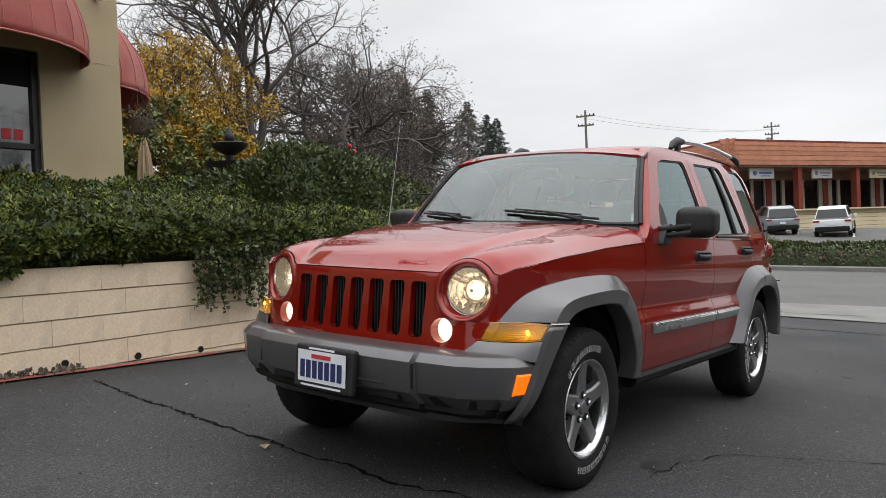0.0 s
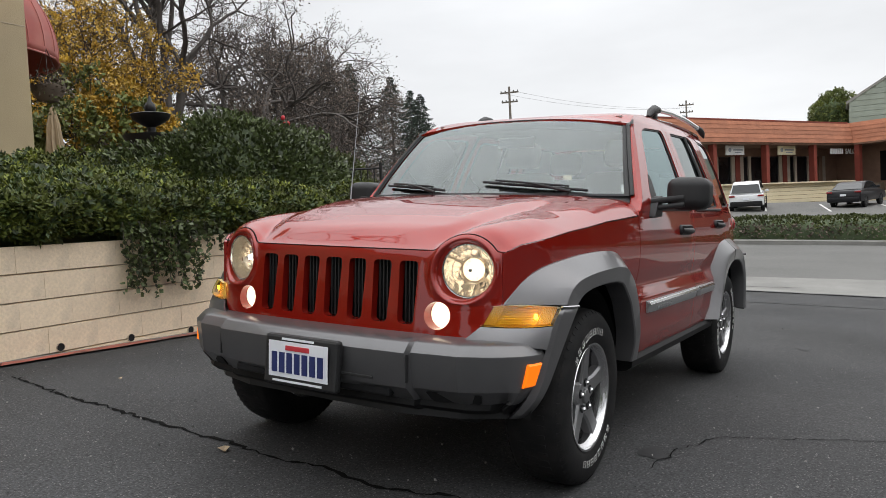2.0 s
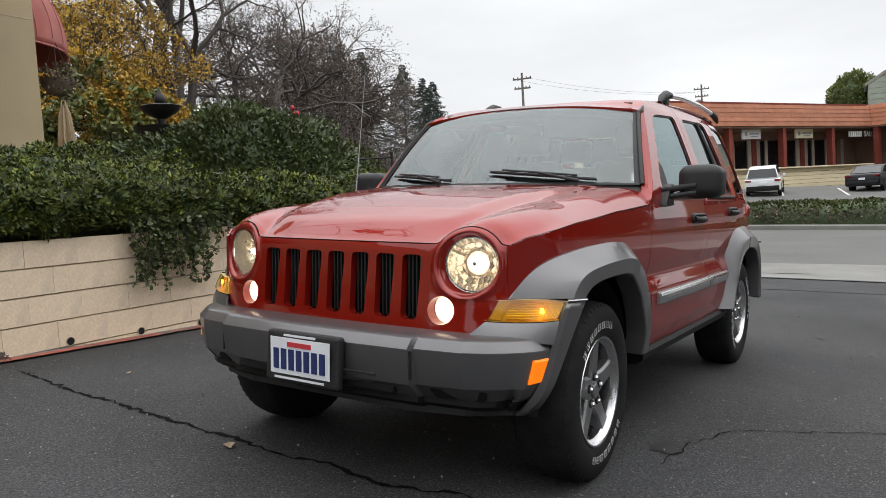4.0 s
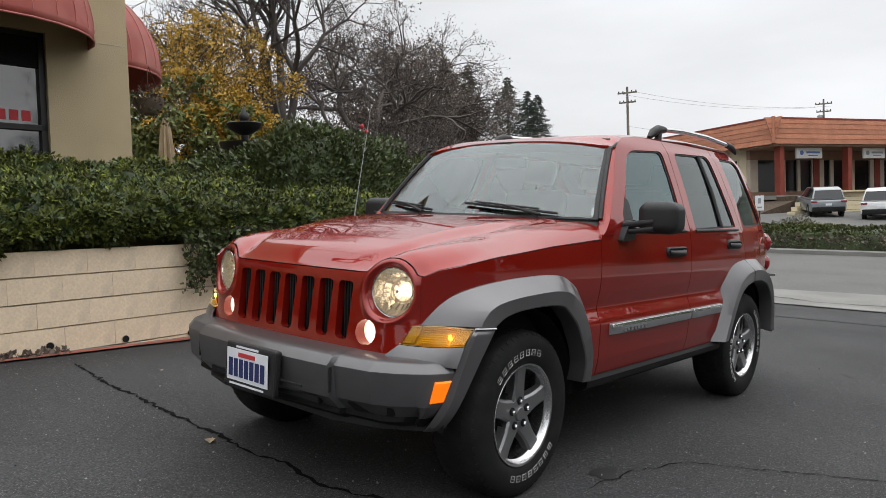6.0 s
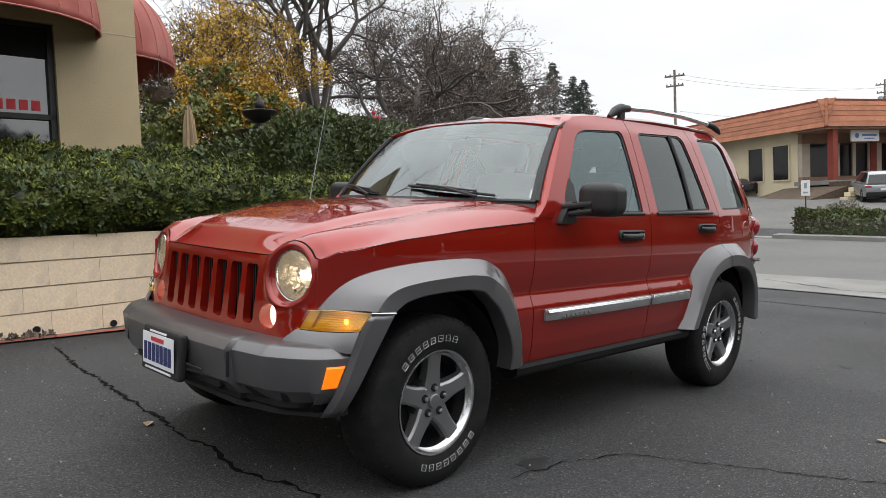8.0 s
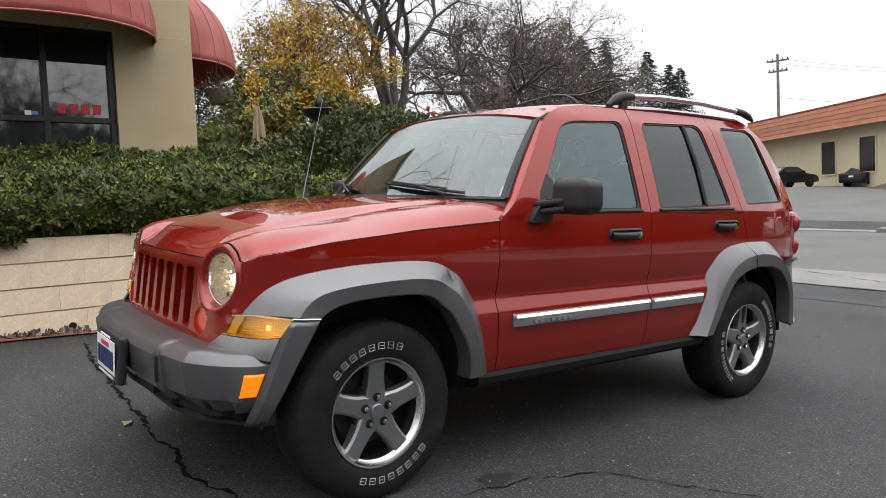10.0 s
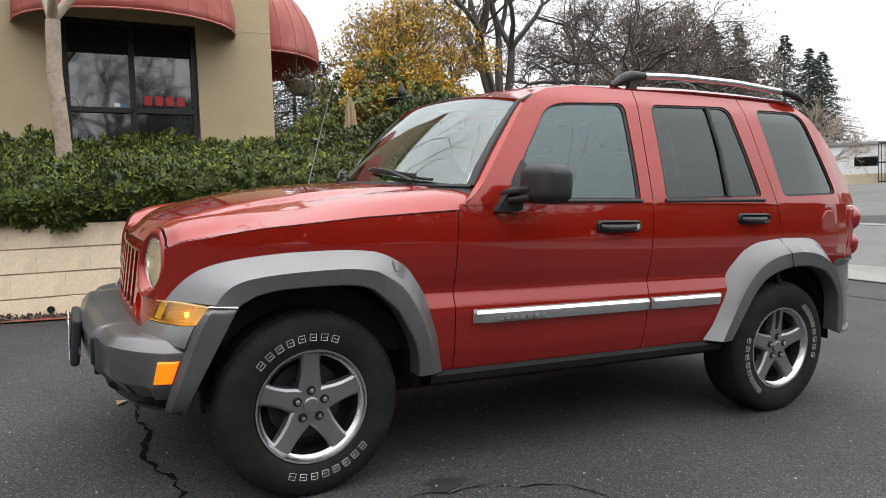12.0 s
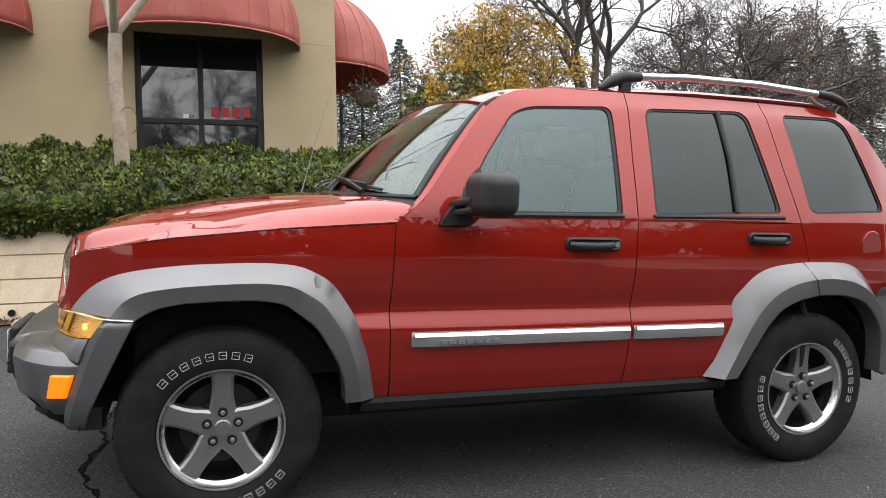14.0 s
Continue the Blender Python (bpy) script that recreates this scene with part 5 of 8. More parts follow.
    # plate holder with plain bars in place of the writing
    h = part("plate_holder", boxed(-0.018, 0.018, -0.185, 0.185, -0.095, 0.10, 0.012, Matrix.Translation((-0.795, -0.03, 0.527)) @ Matrix.Rotation(radians(4), 4, "Y")), TRIM, ob, "black dealer plate frame")

    def on_plate(name, y0, y1, z0, z1, material, lift, parent=h):
        x = -0.795 - 0.019 - lift
        part(name, boxed(x - 0.0015, x + 0.0015, -0.03 + y0, -0.03 + y1, 0.527 + z0, 0.527 + z1, 0.0, Matrix.Translation((-0.004, 0, 0))), material, parent)
    on_plate("plate", -0.150, 0.150, -0.060, 0.078, PLATE_WHITE, 0.003)
    for k in range(7):
        on_plate("number_bar", 0.132 - 0.039 * k - 0.027, 0.132 - 0.039 * k, -0.042, 0.036, PLATE_BLUE, 0.006)
    on_plate("script_bar", -0.06, 0.06, 0.046, 0.064, PLATE_RED, 0.006)
    on_plate("frame_print_bar", -0.08, 0.08, 0.084, 0.092, PLATE_WHITE, 0.003)
    on_plate("frame_print_bar", -0.12, 0.13, -0.079, -0.071, PLATE_WHITE, 0.003)


bumper()


LAMP_TOP = [(-0.535, 0.710, 0.770), (-0.512, 0.757, 0.774), (-0.478, 0.812, 0.776), (-0.436, 0.865, 0.773), (-0.386, 0.911, 0.767)]
LAMP_FOOT = [(-0.560, 0.675, 0.699), (-0.536, 0.733, 0.697), (-0.505, 0.800, 0.698), (-0.470, 0.860, 0.701), (-0.431, 0.901, 0.706)]
SHELF_LINE = [(-0.604, 0.622, 0.642), (-0.578, 0.708, 0.638), (-0.546, 0.783, 0.634), (-0.508, 0.845, 0.630), (-0.464, 0.894, 0.622)]


def strip_mesh(lines, s, out_dir):
    """A skin through several lines."""
    bm = bmesh.new()
    rows = [[bm.verts.new((p[0], s * p[1], p[2])) for p in resample(line, 15)] for line in lines]
    for r0, r1 in zip(rows, rows[1:]):
        for q in range(14):
            bm.faces.new((r0[q], r0[q + 1], r1[q + 1], r1[q]))
    bmesh.ops.recalc_face_normals(bm, faces=bm.faces)
    return oriented(bm, out_dir)


def moved(line, dx, dy, dz=0.0):
    return [(x + dx, w + dy, z + dz) for x, w, z in line]


def corner_signal(s):
    """The amber lamp that wraps the front corner, with the grey panel and post below it."""
    out = (-1, s, 0)
    mean = [tuple((p[k] + q[k]) / 2 for k in range(3)) for p, q in zip(LAMP_TOP, LAMP_FOOT)]
    back = part("corner_lamp", strip_mesh((moved(LAMP_TOP, 0.03, -0.025), moved(mean, 0.035, -0.03), moved(LAMP_FOOT, 0.03, -0.025)), s, out), GOLD_BOWL, car, "wrap-round amber corner lamp", smooth=40)
    for line in (LAMP_TOP, LAMP_FOOT):
        part("lamp_edge", strip_mesh((line, moved(line, 0.032, -0.027)), s, (0, 0, -1 if line is LAMP_TOP else 1)), GOLD_BOWL, back)
    lens = part("lens", strip_mesh((LAMP_TOP, moved(LAMP_TOP, -0.005, 0.004, -0.008), moved(mean, -0.007, 0.006), moved(LAMP_FOOT, -0.005, 0.004, 0.008), LAMP_FOOT), s, out), AMBER, back, "clear gold lens", smooth=50)
    lens.visible_shadow = False
    t0, f0 = resample(LAMP_TOP, 41), resample(LAMP_FOOT, 41)
    for k in list(range(2, 9)) + list(range(31, 40)):
        a, b = t0[k], f0[k]
        p, q = a + (b - a) * 0.06, a + (b - a) * 0.94
        part("lens_rib", tube(bmesh.new(), [(p[0] + 0.016, s * (p[1] - 0.014), p[2]), (q[0] + 0.016, s * (q[1] - 0.014), q[2])], 0.0035, 5), GOLD_BOWL, back, smooth=True)
    for j in range(1, 9):
        line = [f0[k] + (t0[k] - f0[k]) * j / 9 for k in range(11, 30, 3)]
        part("lens_rib", tube(bmesh.new(), [(p[0] + 0.022, s * (p[1] - 0.019), p[2]) for p in line], 0.003, 5), GOLD_BOWL, back, smooth=True)
    part("bulb", lathe(bmesh.new(), [(0, -0.020), (0.012, -0.014), (0.012, 0.014), (0, 0.020)], 12, Matrix.Translation((-0.448, s * 0.842, 0.735)) @ Matrix.Scale(0.55, 4)), AMBER_BULB, back, "lit amber bulb", smooth=True)
    # grey corner panel between lamp and bumper
    mid = [tuple(0.5 * p[k] + 0.5 * q[k] for k in range(3)) for p, q in zip(LAMP_FOOT, SHELF_LINE)]
    thick(part("corner_panel", strip_mesh((moved(LAMP_FOOT, 0, 0, -0.003), moved(mid, -0.003, 0.003), SHELF_LINE), s, out), CLADDING, car, smooth=40), 0.008)
    # slanted post between the bumper's end and the wheel arch
    front = [(-0.384, 0.911, 0.766), (-0.431, 0.901, 0.704), (-0.446, 0.893, 0.66), (-0.460, 0.886, 0.606), (-0.509, 0.857, 0.468), (-0.520, 0.82, 0.41), (-0.518, 0.78, 0.366)]
    ridge = [(-0.366, 0.920, 0.765), (-0.405, 0.912, 0.702), (-0.421, 0.907, 0.66), (-0.438, 0.901, 0.606), (-0.484, 0.880, 0.468), (-0.500, 0.85, 0.41), (-0.500, 0.80, 0.366)]
    rear = [(-0.287, 0.942, 0.764), (-0.313, 0.929, 0.702), (-0.334, 0.920, 0.66), (-0.358, 0.910, 0.606), (-0.421, 0.884, 0.468), (-0.445, 0.86, 0.41), (-0.450, 0.82, 0.366)]
    thick(part("corner_post", strip_mesh((moved(front, 0.03, -0.03), front, ridge, moved(rear, -0.004, 0), moved(rear, 0.0, -0.004), moved(rear, 0.0, -0.08)), s, out), CLADDING, car, smooth=14), 0.006, crisp=False)


corner_signal(-1)
corner_signal(1)
for s in (-1, 1):
    part("flare_edge_strip", tube(bmesh.new(), [(-0.384, s * 0.914, 0.770), (-0.34, s * 0.930, 0.768), (-0.288, s * 0.943, 0.766)], 0.0045, 8), CHROME, car)


# ---- windscreen, roof, tail ----
def screen(u, v):
    """Windscreen: u from side to side (-1..1), v from foot to head."""
    a = abs(u)
    foot = Vector((0.505 + 0.225 * a ** 2.2, 0.80 * u, 1.205))
    head = Vector((0.985 + 0.055 * a ** 2, 0.668 * u, 1.648 - 0.05 * a ** 2.6))
    p = foot.lerp(head, v)
    p.z += 0.018 * 4 * v * (1 - v) * (1 - 0.5 * a)
    p.x -= 0.010 * 4 * v * (1 - v)
    return p


sc = part("windscreen", grid_mesh(np.linspace(-1, 1, 33), np.linspace(0, 1, 17), screen, (-1, 0, 1)), GLASS_CLEAR, car, "clear windscreen", smooth=True)
sc.visible_shadow = False
band = part("shade_band", grid_mesh(np.linspace(-0.985, 0.985, 33), np.linspace(0.86, 0.99, 5), lambda u, v: screen(u, v) + Vector((0.004, 0, -0.003)), (-1, 0, 1)), pane("shade_band_tint", (0.42, 0.48, 0.52), 1.02), sc, "blue-grey shade band along the head of the glass", smooth=True)
band.visible_shadow = False
part("paper_strip", grid_mesh(np.linspace(-0.966, -0.948, 3), np.linspace(0.055, 0.15, 4), lambda u, v: screen(u, v) + Vector((0.005, 0, -0.004)), (-1, 0, 1)), SIGN_WHITE, sc, "narrow white paper strip behind the glass")
for s in (-1, 1):
    bm = bmesh.new()
    tube(bm, [screen(s, v) + Vector((-0.002, s * 0.006, 0.003)) for v in np.linspace(0, 1, 14)], 0.012, 8)
    part("screen_trim", bm, TRIM, car, "black windscreen edge trim", smooth=True)
    bm = bmesh.new()
    tube(bm, [screen(s, 0.97) + Vector((-0.002, s * 0.008, 0.004)), (1.062, s * 0.684, 1.612), (1.085, s * 0.682, 1.628), (1.11, s * 0.676, 1.640)], [0.012, 0.010, 0.007, 0.002], 8)
    part("roof_trim", bm, TRIM, car, smooth=True)
bm = bmesh.new()
tube(bm, [screen(u, 1.0) + Vector((0.004, 0, 0.004)) for u in np.linspace(-1, 1, 20)], 0.005, 8)
part("screen_trim", bm, TRIM, car, smooth=True)
for s in (-1, 1):
    part("screen_edge", grid_mesh(np.linspace(s * 0.967, s, 4), np.linspace(0, 1, 17), lambda u, v: screen(u, v) + Vector((-0.003, 0, 0.002)), (-1, 0, 1)), TRIM, sc, "black band along the side of the glass", smooth=True)
# windscreen pillars
for s in (-1, 1):
    edge = resample([(0.645, 1.13), (0.735, 1.195), (0.88, 1.385), (1.035, 1.582), (1.10, 1.635)], 24)
    bm = bmesh.new()
    rows = []
    for k, (x, z) in enumerate(edge):
        v = (k - 3) / 20
        a = screen(s, max(0.0, min(1.0, v))) if v >= 0 else Vector((0.735 + 0.36 * v, s * 0.80, 1.205 + 0.55 * v))
        b = Vector((x, s * (glass_w(x, z) - 0.001), z))
        mid = a.lerp(b, 0.55) + Vector((-0.008, s * 0.006, 0.006))
        rows.append([bm.verts.new(a), bm.verts.new(mid), bm.verts.new(b)])
    for r0, r1 in zip(rows, rows[1:]):
        for q in range(2):
            bm.faces.new((r0[q], r0[q + 1], r1[q + 1], r1[q]))
    thick(part("windscreen_pillar", oriented(bm, (-1, s, 0.5)), PAINT, car, smooth=60), 0.01)
# dark band along the foot of the glass and the cowl below it
part("screen_band", grid_mesh(np.linspace(-1, 1, 25), np.linspace(0.0, 0.022, 3), lambda u, v: screen(u, v) + Vector((-0.003, 0, 0.002)), (-1, 0, 1)), TRIM, car)
cowl = bmesh.new()
rows = []
for u in np.linspace(-1, 1, 25):
    f = screen(u, 0.0)
    rows.append([cowl.verts.new((f.x + 0.02, f.y, f.z + 0.004)), cowl.verts.new((f.x - 0.03, f.y, f.z - 0.012 - 0.03 * u ** 4)), cowl.verts.new((f.x - 0.08, f.y * 0.99, f.z - 0.05 - 0.09 * u ** 4))])
for r0, r1 in zip(rows, rows[1:]):
    for q in range(2):
        cowl.faces.new((r0[q], r0[q + 1], r1[q + 1], r1[q]))
part("cowl", oriented(cowl, (-0.3, 0, 1)), TRIM, car, "black plastic cowl under the windscreen", smooth=40)


def roof_z(x):
    return interp(x, [0.97, 1.13, 1.39, 1.73, 2.1, 2.53, 2.90, 3.06, 3.14, 3.20], [1.646, 1.690, 1.724, 1.752, 1.768, 1.772, 1.762, 1.742, 1.715, 1.68])


def roof_point(x, y):
    z_side = interp(x, [0.97, 1.04, 1.10, 1.20, 1.40, 1.74, 2.1, 2.88, 3.03, 3.13, 3.20], [1.55, 1.585, 1.633, 1.673, 1.700, 1.711, 1.727, 1.734, 1.708, 1.64, 1.57])
    w = glass_w(x, min(1.70, z_side + 0.004))
    a = abs(y)
    top = roof_z(x)
    return (x, w * y, top - (top - z_side) * (0.25 * a ** 2 + 0.75 * a ** 9))


def roof_grid():
    bm = bmesh.new()
    us = np.concatenate([np.sign(t) * (np.abs(t) ** 0.7) for t in [np.linspace(-1, 1, 49)]])
    rows = []
    for k in np.linspace(0, 1, 40):
        row = []
        for u in us:
            head = screen(u * 0.985, 1.0)
            x0 = head.x
            x1 = 3.18 - 0.03 * u * u
            x = x0 + (x1 - x0) * k
            p = Vector(roof_point(x, u))
            t = smoothstep(0.08, 0.0, k)
            p.z = p.z * (1 - t) + (head.z + 0.004) * t
            row.append(bm.verts.new(p))
        rows.append(row)
    for r0, r1 in zip(rows, rows[1:]):
        for j in range(len(us) - 1):
            bm.faces.new((r0[j], r0[j + 1], r1[j + 1], r1[j]))
    return oriented(bm, (0, 0, 1))


thick(part("roof", roof_grid(), PAINT, car, smooth=40), 0.012)
# tail gate, its glass, the rear bumper and the spare wheel's carrier side
gate = part("tail_gate", boxed(3.36, 3.42, -0.70, 0.70, 0.62, 1.18, 0.03), PAINT, car)
rg = bmesh.new()
vs = [rg.verts.new(p) for p in ((3.42, -0.60, 1.17), (3.42, 0.60, 1.17), (3.16, 0.53, 1.67), (3.16, -0.53, 1.67))]
rg.faces.new(vs)
thick(part("rear_window", oriented(rg, (1, 0, 0)), GLASS_PRIVACY, gate, "dark rear glass"), 0.006)


def rear_bumper():
    line = [(3.085, -0.862), (3.19, -0.855), (3.30, -0.825), (3.385, -0.75), (3.43, -0.6), (3.45, 0), (3.43, 0.6), (3.385, 0.75), (3.30, 0.825), (3.19, 0.855), (3.085, 0.862)]
    line = resample(line, 40)
    bm = bmesh.new()
    rows = []
    for x, y in line:
        k = (x - 3.085)
        low = 0.43 + 0.10 * max(0, k - 0.1)
        d = Vector((x - 3.0, y * 0.35, 0)).normalized()
        rows.append([bm.verts.new((x + d.x * o, y + math.copysign(abs(d.y) * o, y), z)) for o, z in ((-0.09, 0.832), (-0.035, 0.826), (0.0, 0.79), (0.004, 0.70), (0.0, 0.60), (-0.03, low), (-0.09, low))])
    for r0, r1 in zip(rows, rows[1:]):
        for q in range(6):
            bm.faces.new((r0[q], r0[q + 1], r1[q + 1], r1[q]))
    bmesh.ops.recalc_face_normals(bm, faces=bm.faces)
    thick(part("rear_bumper", oriented(bm, (1, 0, 0)), CLADDING, car, "grey rear bumper", smooth=30), 0.012)


rear_bumper()
part("underbody", boxed(-0.36, 3.3, -0.56, 0.56, 0.27, 0.47, 0.02), DARK_PLASTIC, car)
part("floor_pan", boxed(0.46, 2.19, -0.82, 0.82, 0.40, 0.50), DARK_PLASTIC, car)
part("rear_floor", boxed(2.19, 3.38, -0.68, 0.68, 0.46, 0.62), DARK_PLASTIC, car)
# Black blocks added inside the body to keep its gaps dark.
part("firewall", boxed(0.50, 0.56, -0.80, 0.80, 0.45, 1.13), DARK_PLASTIC, car)
part("radiator", boxed(-0.45, -0.40, -0.44, 0.44, 0.42, 0.94), DARK_PLASTIC, car)
part("engine_cover", boxed(-0.30, 0.50, -0.70, 0.70, 0.50, 0.95), DARK_PLASTIC, car)
part("lower_trim", boxed(0.50, 2.15, -0.845, 0.845, 0.50, 1.10), DARK_PLASTIC, car)
part("load_trim", boxed(2.15, 3.30, -0.70, 0.70, 0.62, 1.13), DARK_PLASTIC, car)


def rack(s):
    y = s * 0.605
    ob = part("roof_rail", tube(bmesh.new(), [(1.80, y, 1.786), (2.1, y, 1.803), (2.5, y, 1.805), (2.94, y, 1.783)], 0.017, 10), CHROME, car, "bright roof rail with black feet", smooth=True)
    for line, r in (([(1.63, y, 1.720), (1.69, y, 1.756), (1.75, y, 1.780), (1.84, y, 1.786)], [0.012, 0.028, 0.029, 0.021]), ([(2.88, y, 1.787), (2.96, y, 1.780), (3.03, y, 1.762), (3.085, y, 1.735)], [0.020, 0.023, 0.022, 0.008])):
        part("rail_foot", tube(bmesh.new(), line, r, 10), TRIM, ob, smooth=True)
        if line[0][0] > 2:
            continue
        xm = 1.76
        part("rail_post", boxed(xm - 0.03, xm + 0.03, y - 0.014, y + 0.014, 1.71, 1.772, 0.010), TRIM, ob)


rack(-1)
rack(1)


def wiper(y0, y1, yb):
    def on(y, v, lift):
        p = screen(max(-1, min(1, y / 0.78)), v)
        return p + Vector((-lift, 0, lift))
    ob = part("wiper", tube(bmesh.new(), [on(yb, -0.06, 0.02), on(yb + (y0 - yb) * 0.3, -0.02, 0.03), on((y0 + y1) / 2, 0.07, 0.03)], [0.012, 0.009, 0.006], 8), TRIM, car, "black wiper", smooth=True)
    part("blade", tube(bmesh.new(), [on(y0 + (y1 - y0) * t, 0.035 + 0.085 * t, 0.012) for t in np.linspace(0, 1, 10)], 0.008, 6), TRIM, ob)
    part("bridge", tube(bmesh.new(), [on(y0 + (y1 - y0) * t, 0.035 + 0.085 * t, 0.026) for t in np.linspace(0.15, 0.85, 8)], 0.006, 6), TRIM, ob)


wiper(-0.60, -0.06, -0.50)
wiper(0.16, 0.66, 0.22)
part("aerial", tube(bmesh.new(), [(0.47, 0.79, 1.10), (0.58, 0.84, 1.5), (0.70, 0.90, 1.90)], [0.005, 0.0022, 0.0014], 6), ALLOY_DARK, car, "thin bright whip aerial")


# ---- cabin ----
def cabin():
    dash = bmesh.new()
    prism(dash, [(0.62, 1.165), (0.80, 1.17), (0.93, 1.12), (0.95, 0.98), (0.86, 0.86), (0.62, 0.86)], -0.74, 0.74, "xz")
    part("dashboard", dash, DASH, car, "taupe dashboard", smooth=30)
    wheel = bmesh.new()
    ringpts = [(0.185 * math.cos(a), 0.185 * math.sin(a), 0) for a in np.linspace(0, 2 * math.pi, 33)]
    tube(wheel, ringpts, 0.015, 8, cap=False)
    tube(wheel, [(-0.18, 0, 0), (0.18, 0, 0)], 0.02, 6)
    tube(wheel, [(0, 0, 0), (0, -0.18, 0)], 0.02, 6)
    part("steering_wheel", wheel, TRIM, car, m=Matrix.Translation((1.0, -0.37, 1.06)) @ Matrix.Rotation(radians(90), 4, "Z") @ Matrix.Rotation(radians(62), 4, "X"), smooth=True)
    for x, y in ((1.25, -0.37), (1.25, 0.37), (2.1, -0.40), (2.1, 0.40)):
        st = part("seat", boxed(x - 0.02, x + 0.48, y - 0.25, y + 0.25, 0.72, 0.88, 0.06), SEAT, car, "grey cloth seat", smooth=50)
        part("backrest", boxed(0, 0.15, -0.25, 0.25, 0.0, 0.62, 0.06, Matrix.Translation((x + 0.40, y, 0.82)) @ Matrix.Rotation(radians(15), 4, "Y")), SEAT, st, smooth=50)
        part("headrest", boxed(0, 0.11, -0.13, 0.13, 0.66, 0.84, 0.045, Matrix.Translation((x + 0.40, y, 0.82)) @ Matrix.Rotation(radians(15), 4, "Y")), SEAT, st, smooth=50)
    part("headliner", boxed(1.15, 3.0, -0.60, 0.60, 1.66, 1.67), SEAT, car)
    part("rear_view_mirror", boxed(1.03, 1.06, -0.12, 0.12, 1.50, 1.565, 0.012), TRIM, car)


cabin()


# ---- wheels ----
def build_wheel(s, m):
    """A tyre on a five-spoke alloy rim; its outer side faces s along y."""
    w = part("wheel", lathe(bmesh.new(), [(0.0, -0.05), (0.10, -0.05), (0.10, 0.06), (0.0, 0.06)], 20, Matrix.Rotation(radians(-90 * s), 4, "X")), DARK_PLASTIC, car, m=m)
    turn = Matrix.Rotation(radians(-90 * s), 4, "X")
    prof = [(0.222, -0.112), (0.245, -0.120), (0.300, -0.124), (0.335, -0.117), (0.352, -0.103), (0.360, -0.085), (0.365, -0.03), (0.365, 0.03), (0.360, 0.085), (0.352, 0.103), (0.335, 0.117), (0.300, 0.124), (0.245, 0.121), (0.226, 0.112), (0.222, 0.09), (0.222, -0.09)]
    tyre = part("tyre", lathe(bmesh.new(), prof, 72, turn, closed=True), RUBBER, w, "black tyre with white raised lettering bars", smooth=50)
    tread = bmesh.new()
    n = 58
    for k in range(n):
        for row, (v0, v1) in enumerate(((-0.108, -0.066), (-0.058, -0.022), (-0.014, 0.014), (0.022, 0.058), (0.066, 0.108))):
            a = 2 * math.pi * (k + 0.35 * (row % 2)) / n
            wide = 0.0155
            edge = abs(v0 + v1) > 0.15
            r0 = 0.3375 if edge else 0.3605
            mm = turn @ Matrix.Rotation(a, 4, "Z") @ Matrix.Translation((r0 + 0.004, 0, (v0 + v1) / 2)) @ Matrix.Rotation(radians(0 if not edge else (38 if v0 > 0 else -38)), 4, "Y")
            box(tread, -0.014, 0.0010, -wide * 0.5, wide * 0.5, (v0 - v1) / 2, (v1 - v0) / 2, 0, mm)
    tagged(part("tread", tread, RUBBER, tyre), kind="stuff")
    # plain raised bars where the maker's lettering runs
    for start in (0, 180):
        for k in range(8):
            a = radians(m_start[id_of(m)] + start) + 0.165 * (k - 3.5)
            mm = turn @ Matrix.Rotation(a, 4, "Z") @ Matrix.Translation((0.272, 0, 0.1222))
            bar = bmesh.new()
            for q in ((-0.013, 0.013, -0.0135, -0.0122), (-0.013, 0.013, 0.0122, 0.0135), (-0.013, -0.0117, -0.0122, 0.0122), (0.0117, 0.013, -0.0122, 0.0122), (-0.0007, 0.0007, -0.0122, 0.006)):
                box(bar, q[0], q[1], q[2], q[3], -0.001, 0.0016, 0, mm)
            part("lettering_bar", bar, WHITE_RUBBER, tyre)
    # rim
    part("rim", lathe(bmesh.new(), [(0.226, 0.108), (0.222, 0.116), (0.214, 0.114), (0.208, 0.098), (0.196, 0.088), (0.190, 0.02), (0.190, -0.10), (0.222, -0.112), (0.224, -0.09), (0.224, 0.09)], 64, turn, closed=True), ALLOY, w, "machined alloy rim", smooth=35)
    part("brake_disc", lathe(bmesh.new(), [(0.05, -0.01), (0.15, -0.01), (0.15, 0.012), (0.05, 0.012)], 40, turn, closed=True), TRIM, w)
    # Black disc behind the spokes, as the shade within the wheel.
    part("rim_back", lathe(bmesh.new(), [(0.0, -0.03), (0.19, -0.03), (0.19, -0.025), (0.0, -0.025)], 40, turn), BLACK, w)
    for k in range(5):
        a = 2 * math.pi * k / 5 + math.pi / 2
        bm = bmesh.new()
        rows = []
        for r, half, z, d in ((0.030, 0.052, 0.082, 0.05), (0.075, 0.046, 0.086, 0.05), (0.11, 0.039, 0.089, 0.05), (0.15, 0.037, 0.091, 0.045), (0.18, 0.0385, 0.093, 0.04), (0.206, 0.044, 0.094, 0.03)):
            rows.append([bm.verts.new((r, yy, zz)) for yy, zz in ((-half, z - d), (-half, z - 0.008), (-half + 0.010, z), (half - 0.010, z), (half, z - 0.008), (half, z - d))])
        for r0, r1 in zip(rows, rows[1:]):
            for q in range(6):
                bm.faces.new((r0[q], r0[(q + 1) % 6], r1[(q + 1) % 6], r1[q]))
        bm.faces.new(rows[0][::-1])
        bm.faces.new(rows[-1])
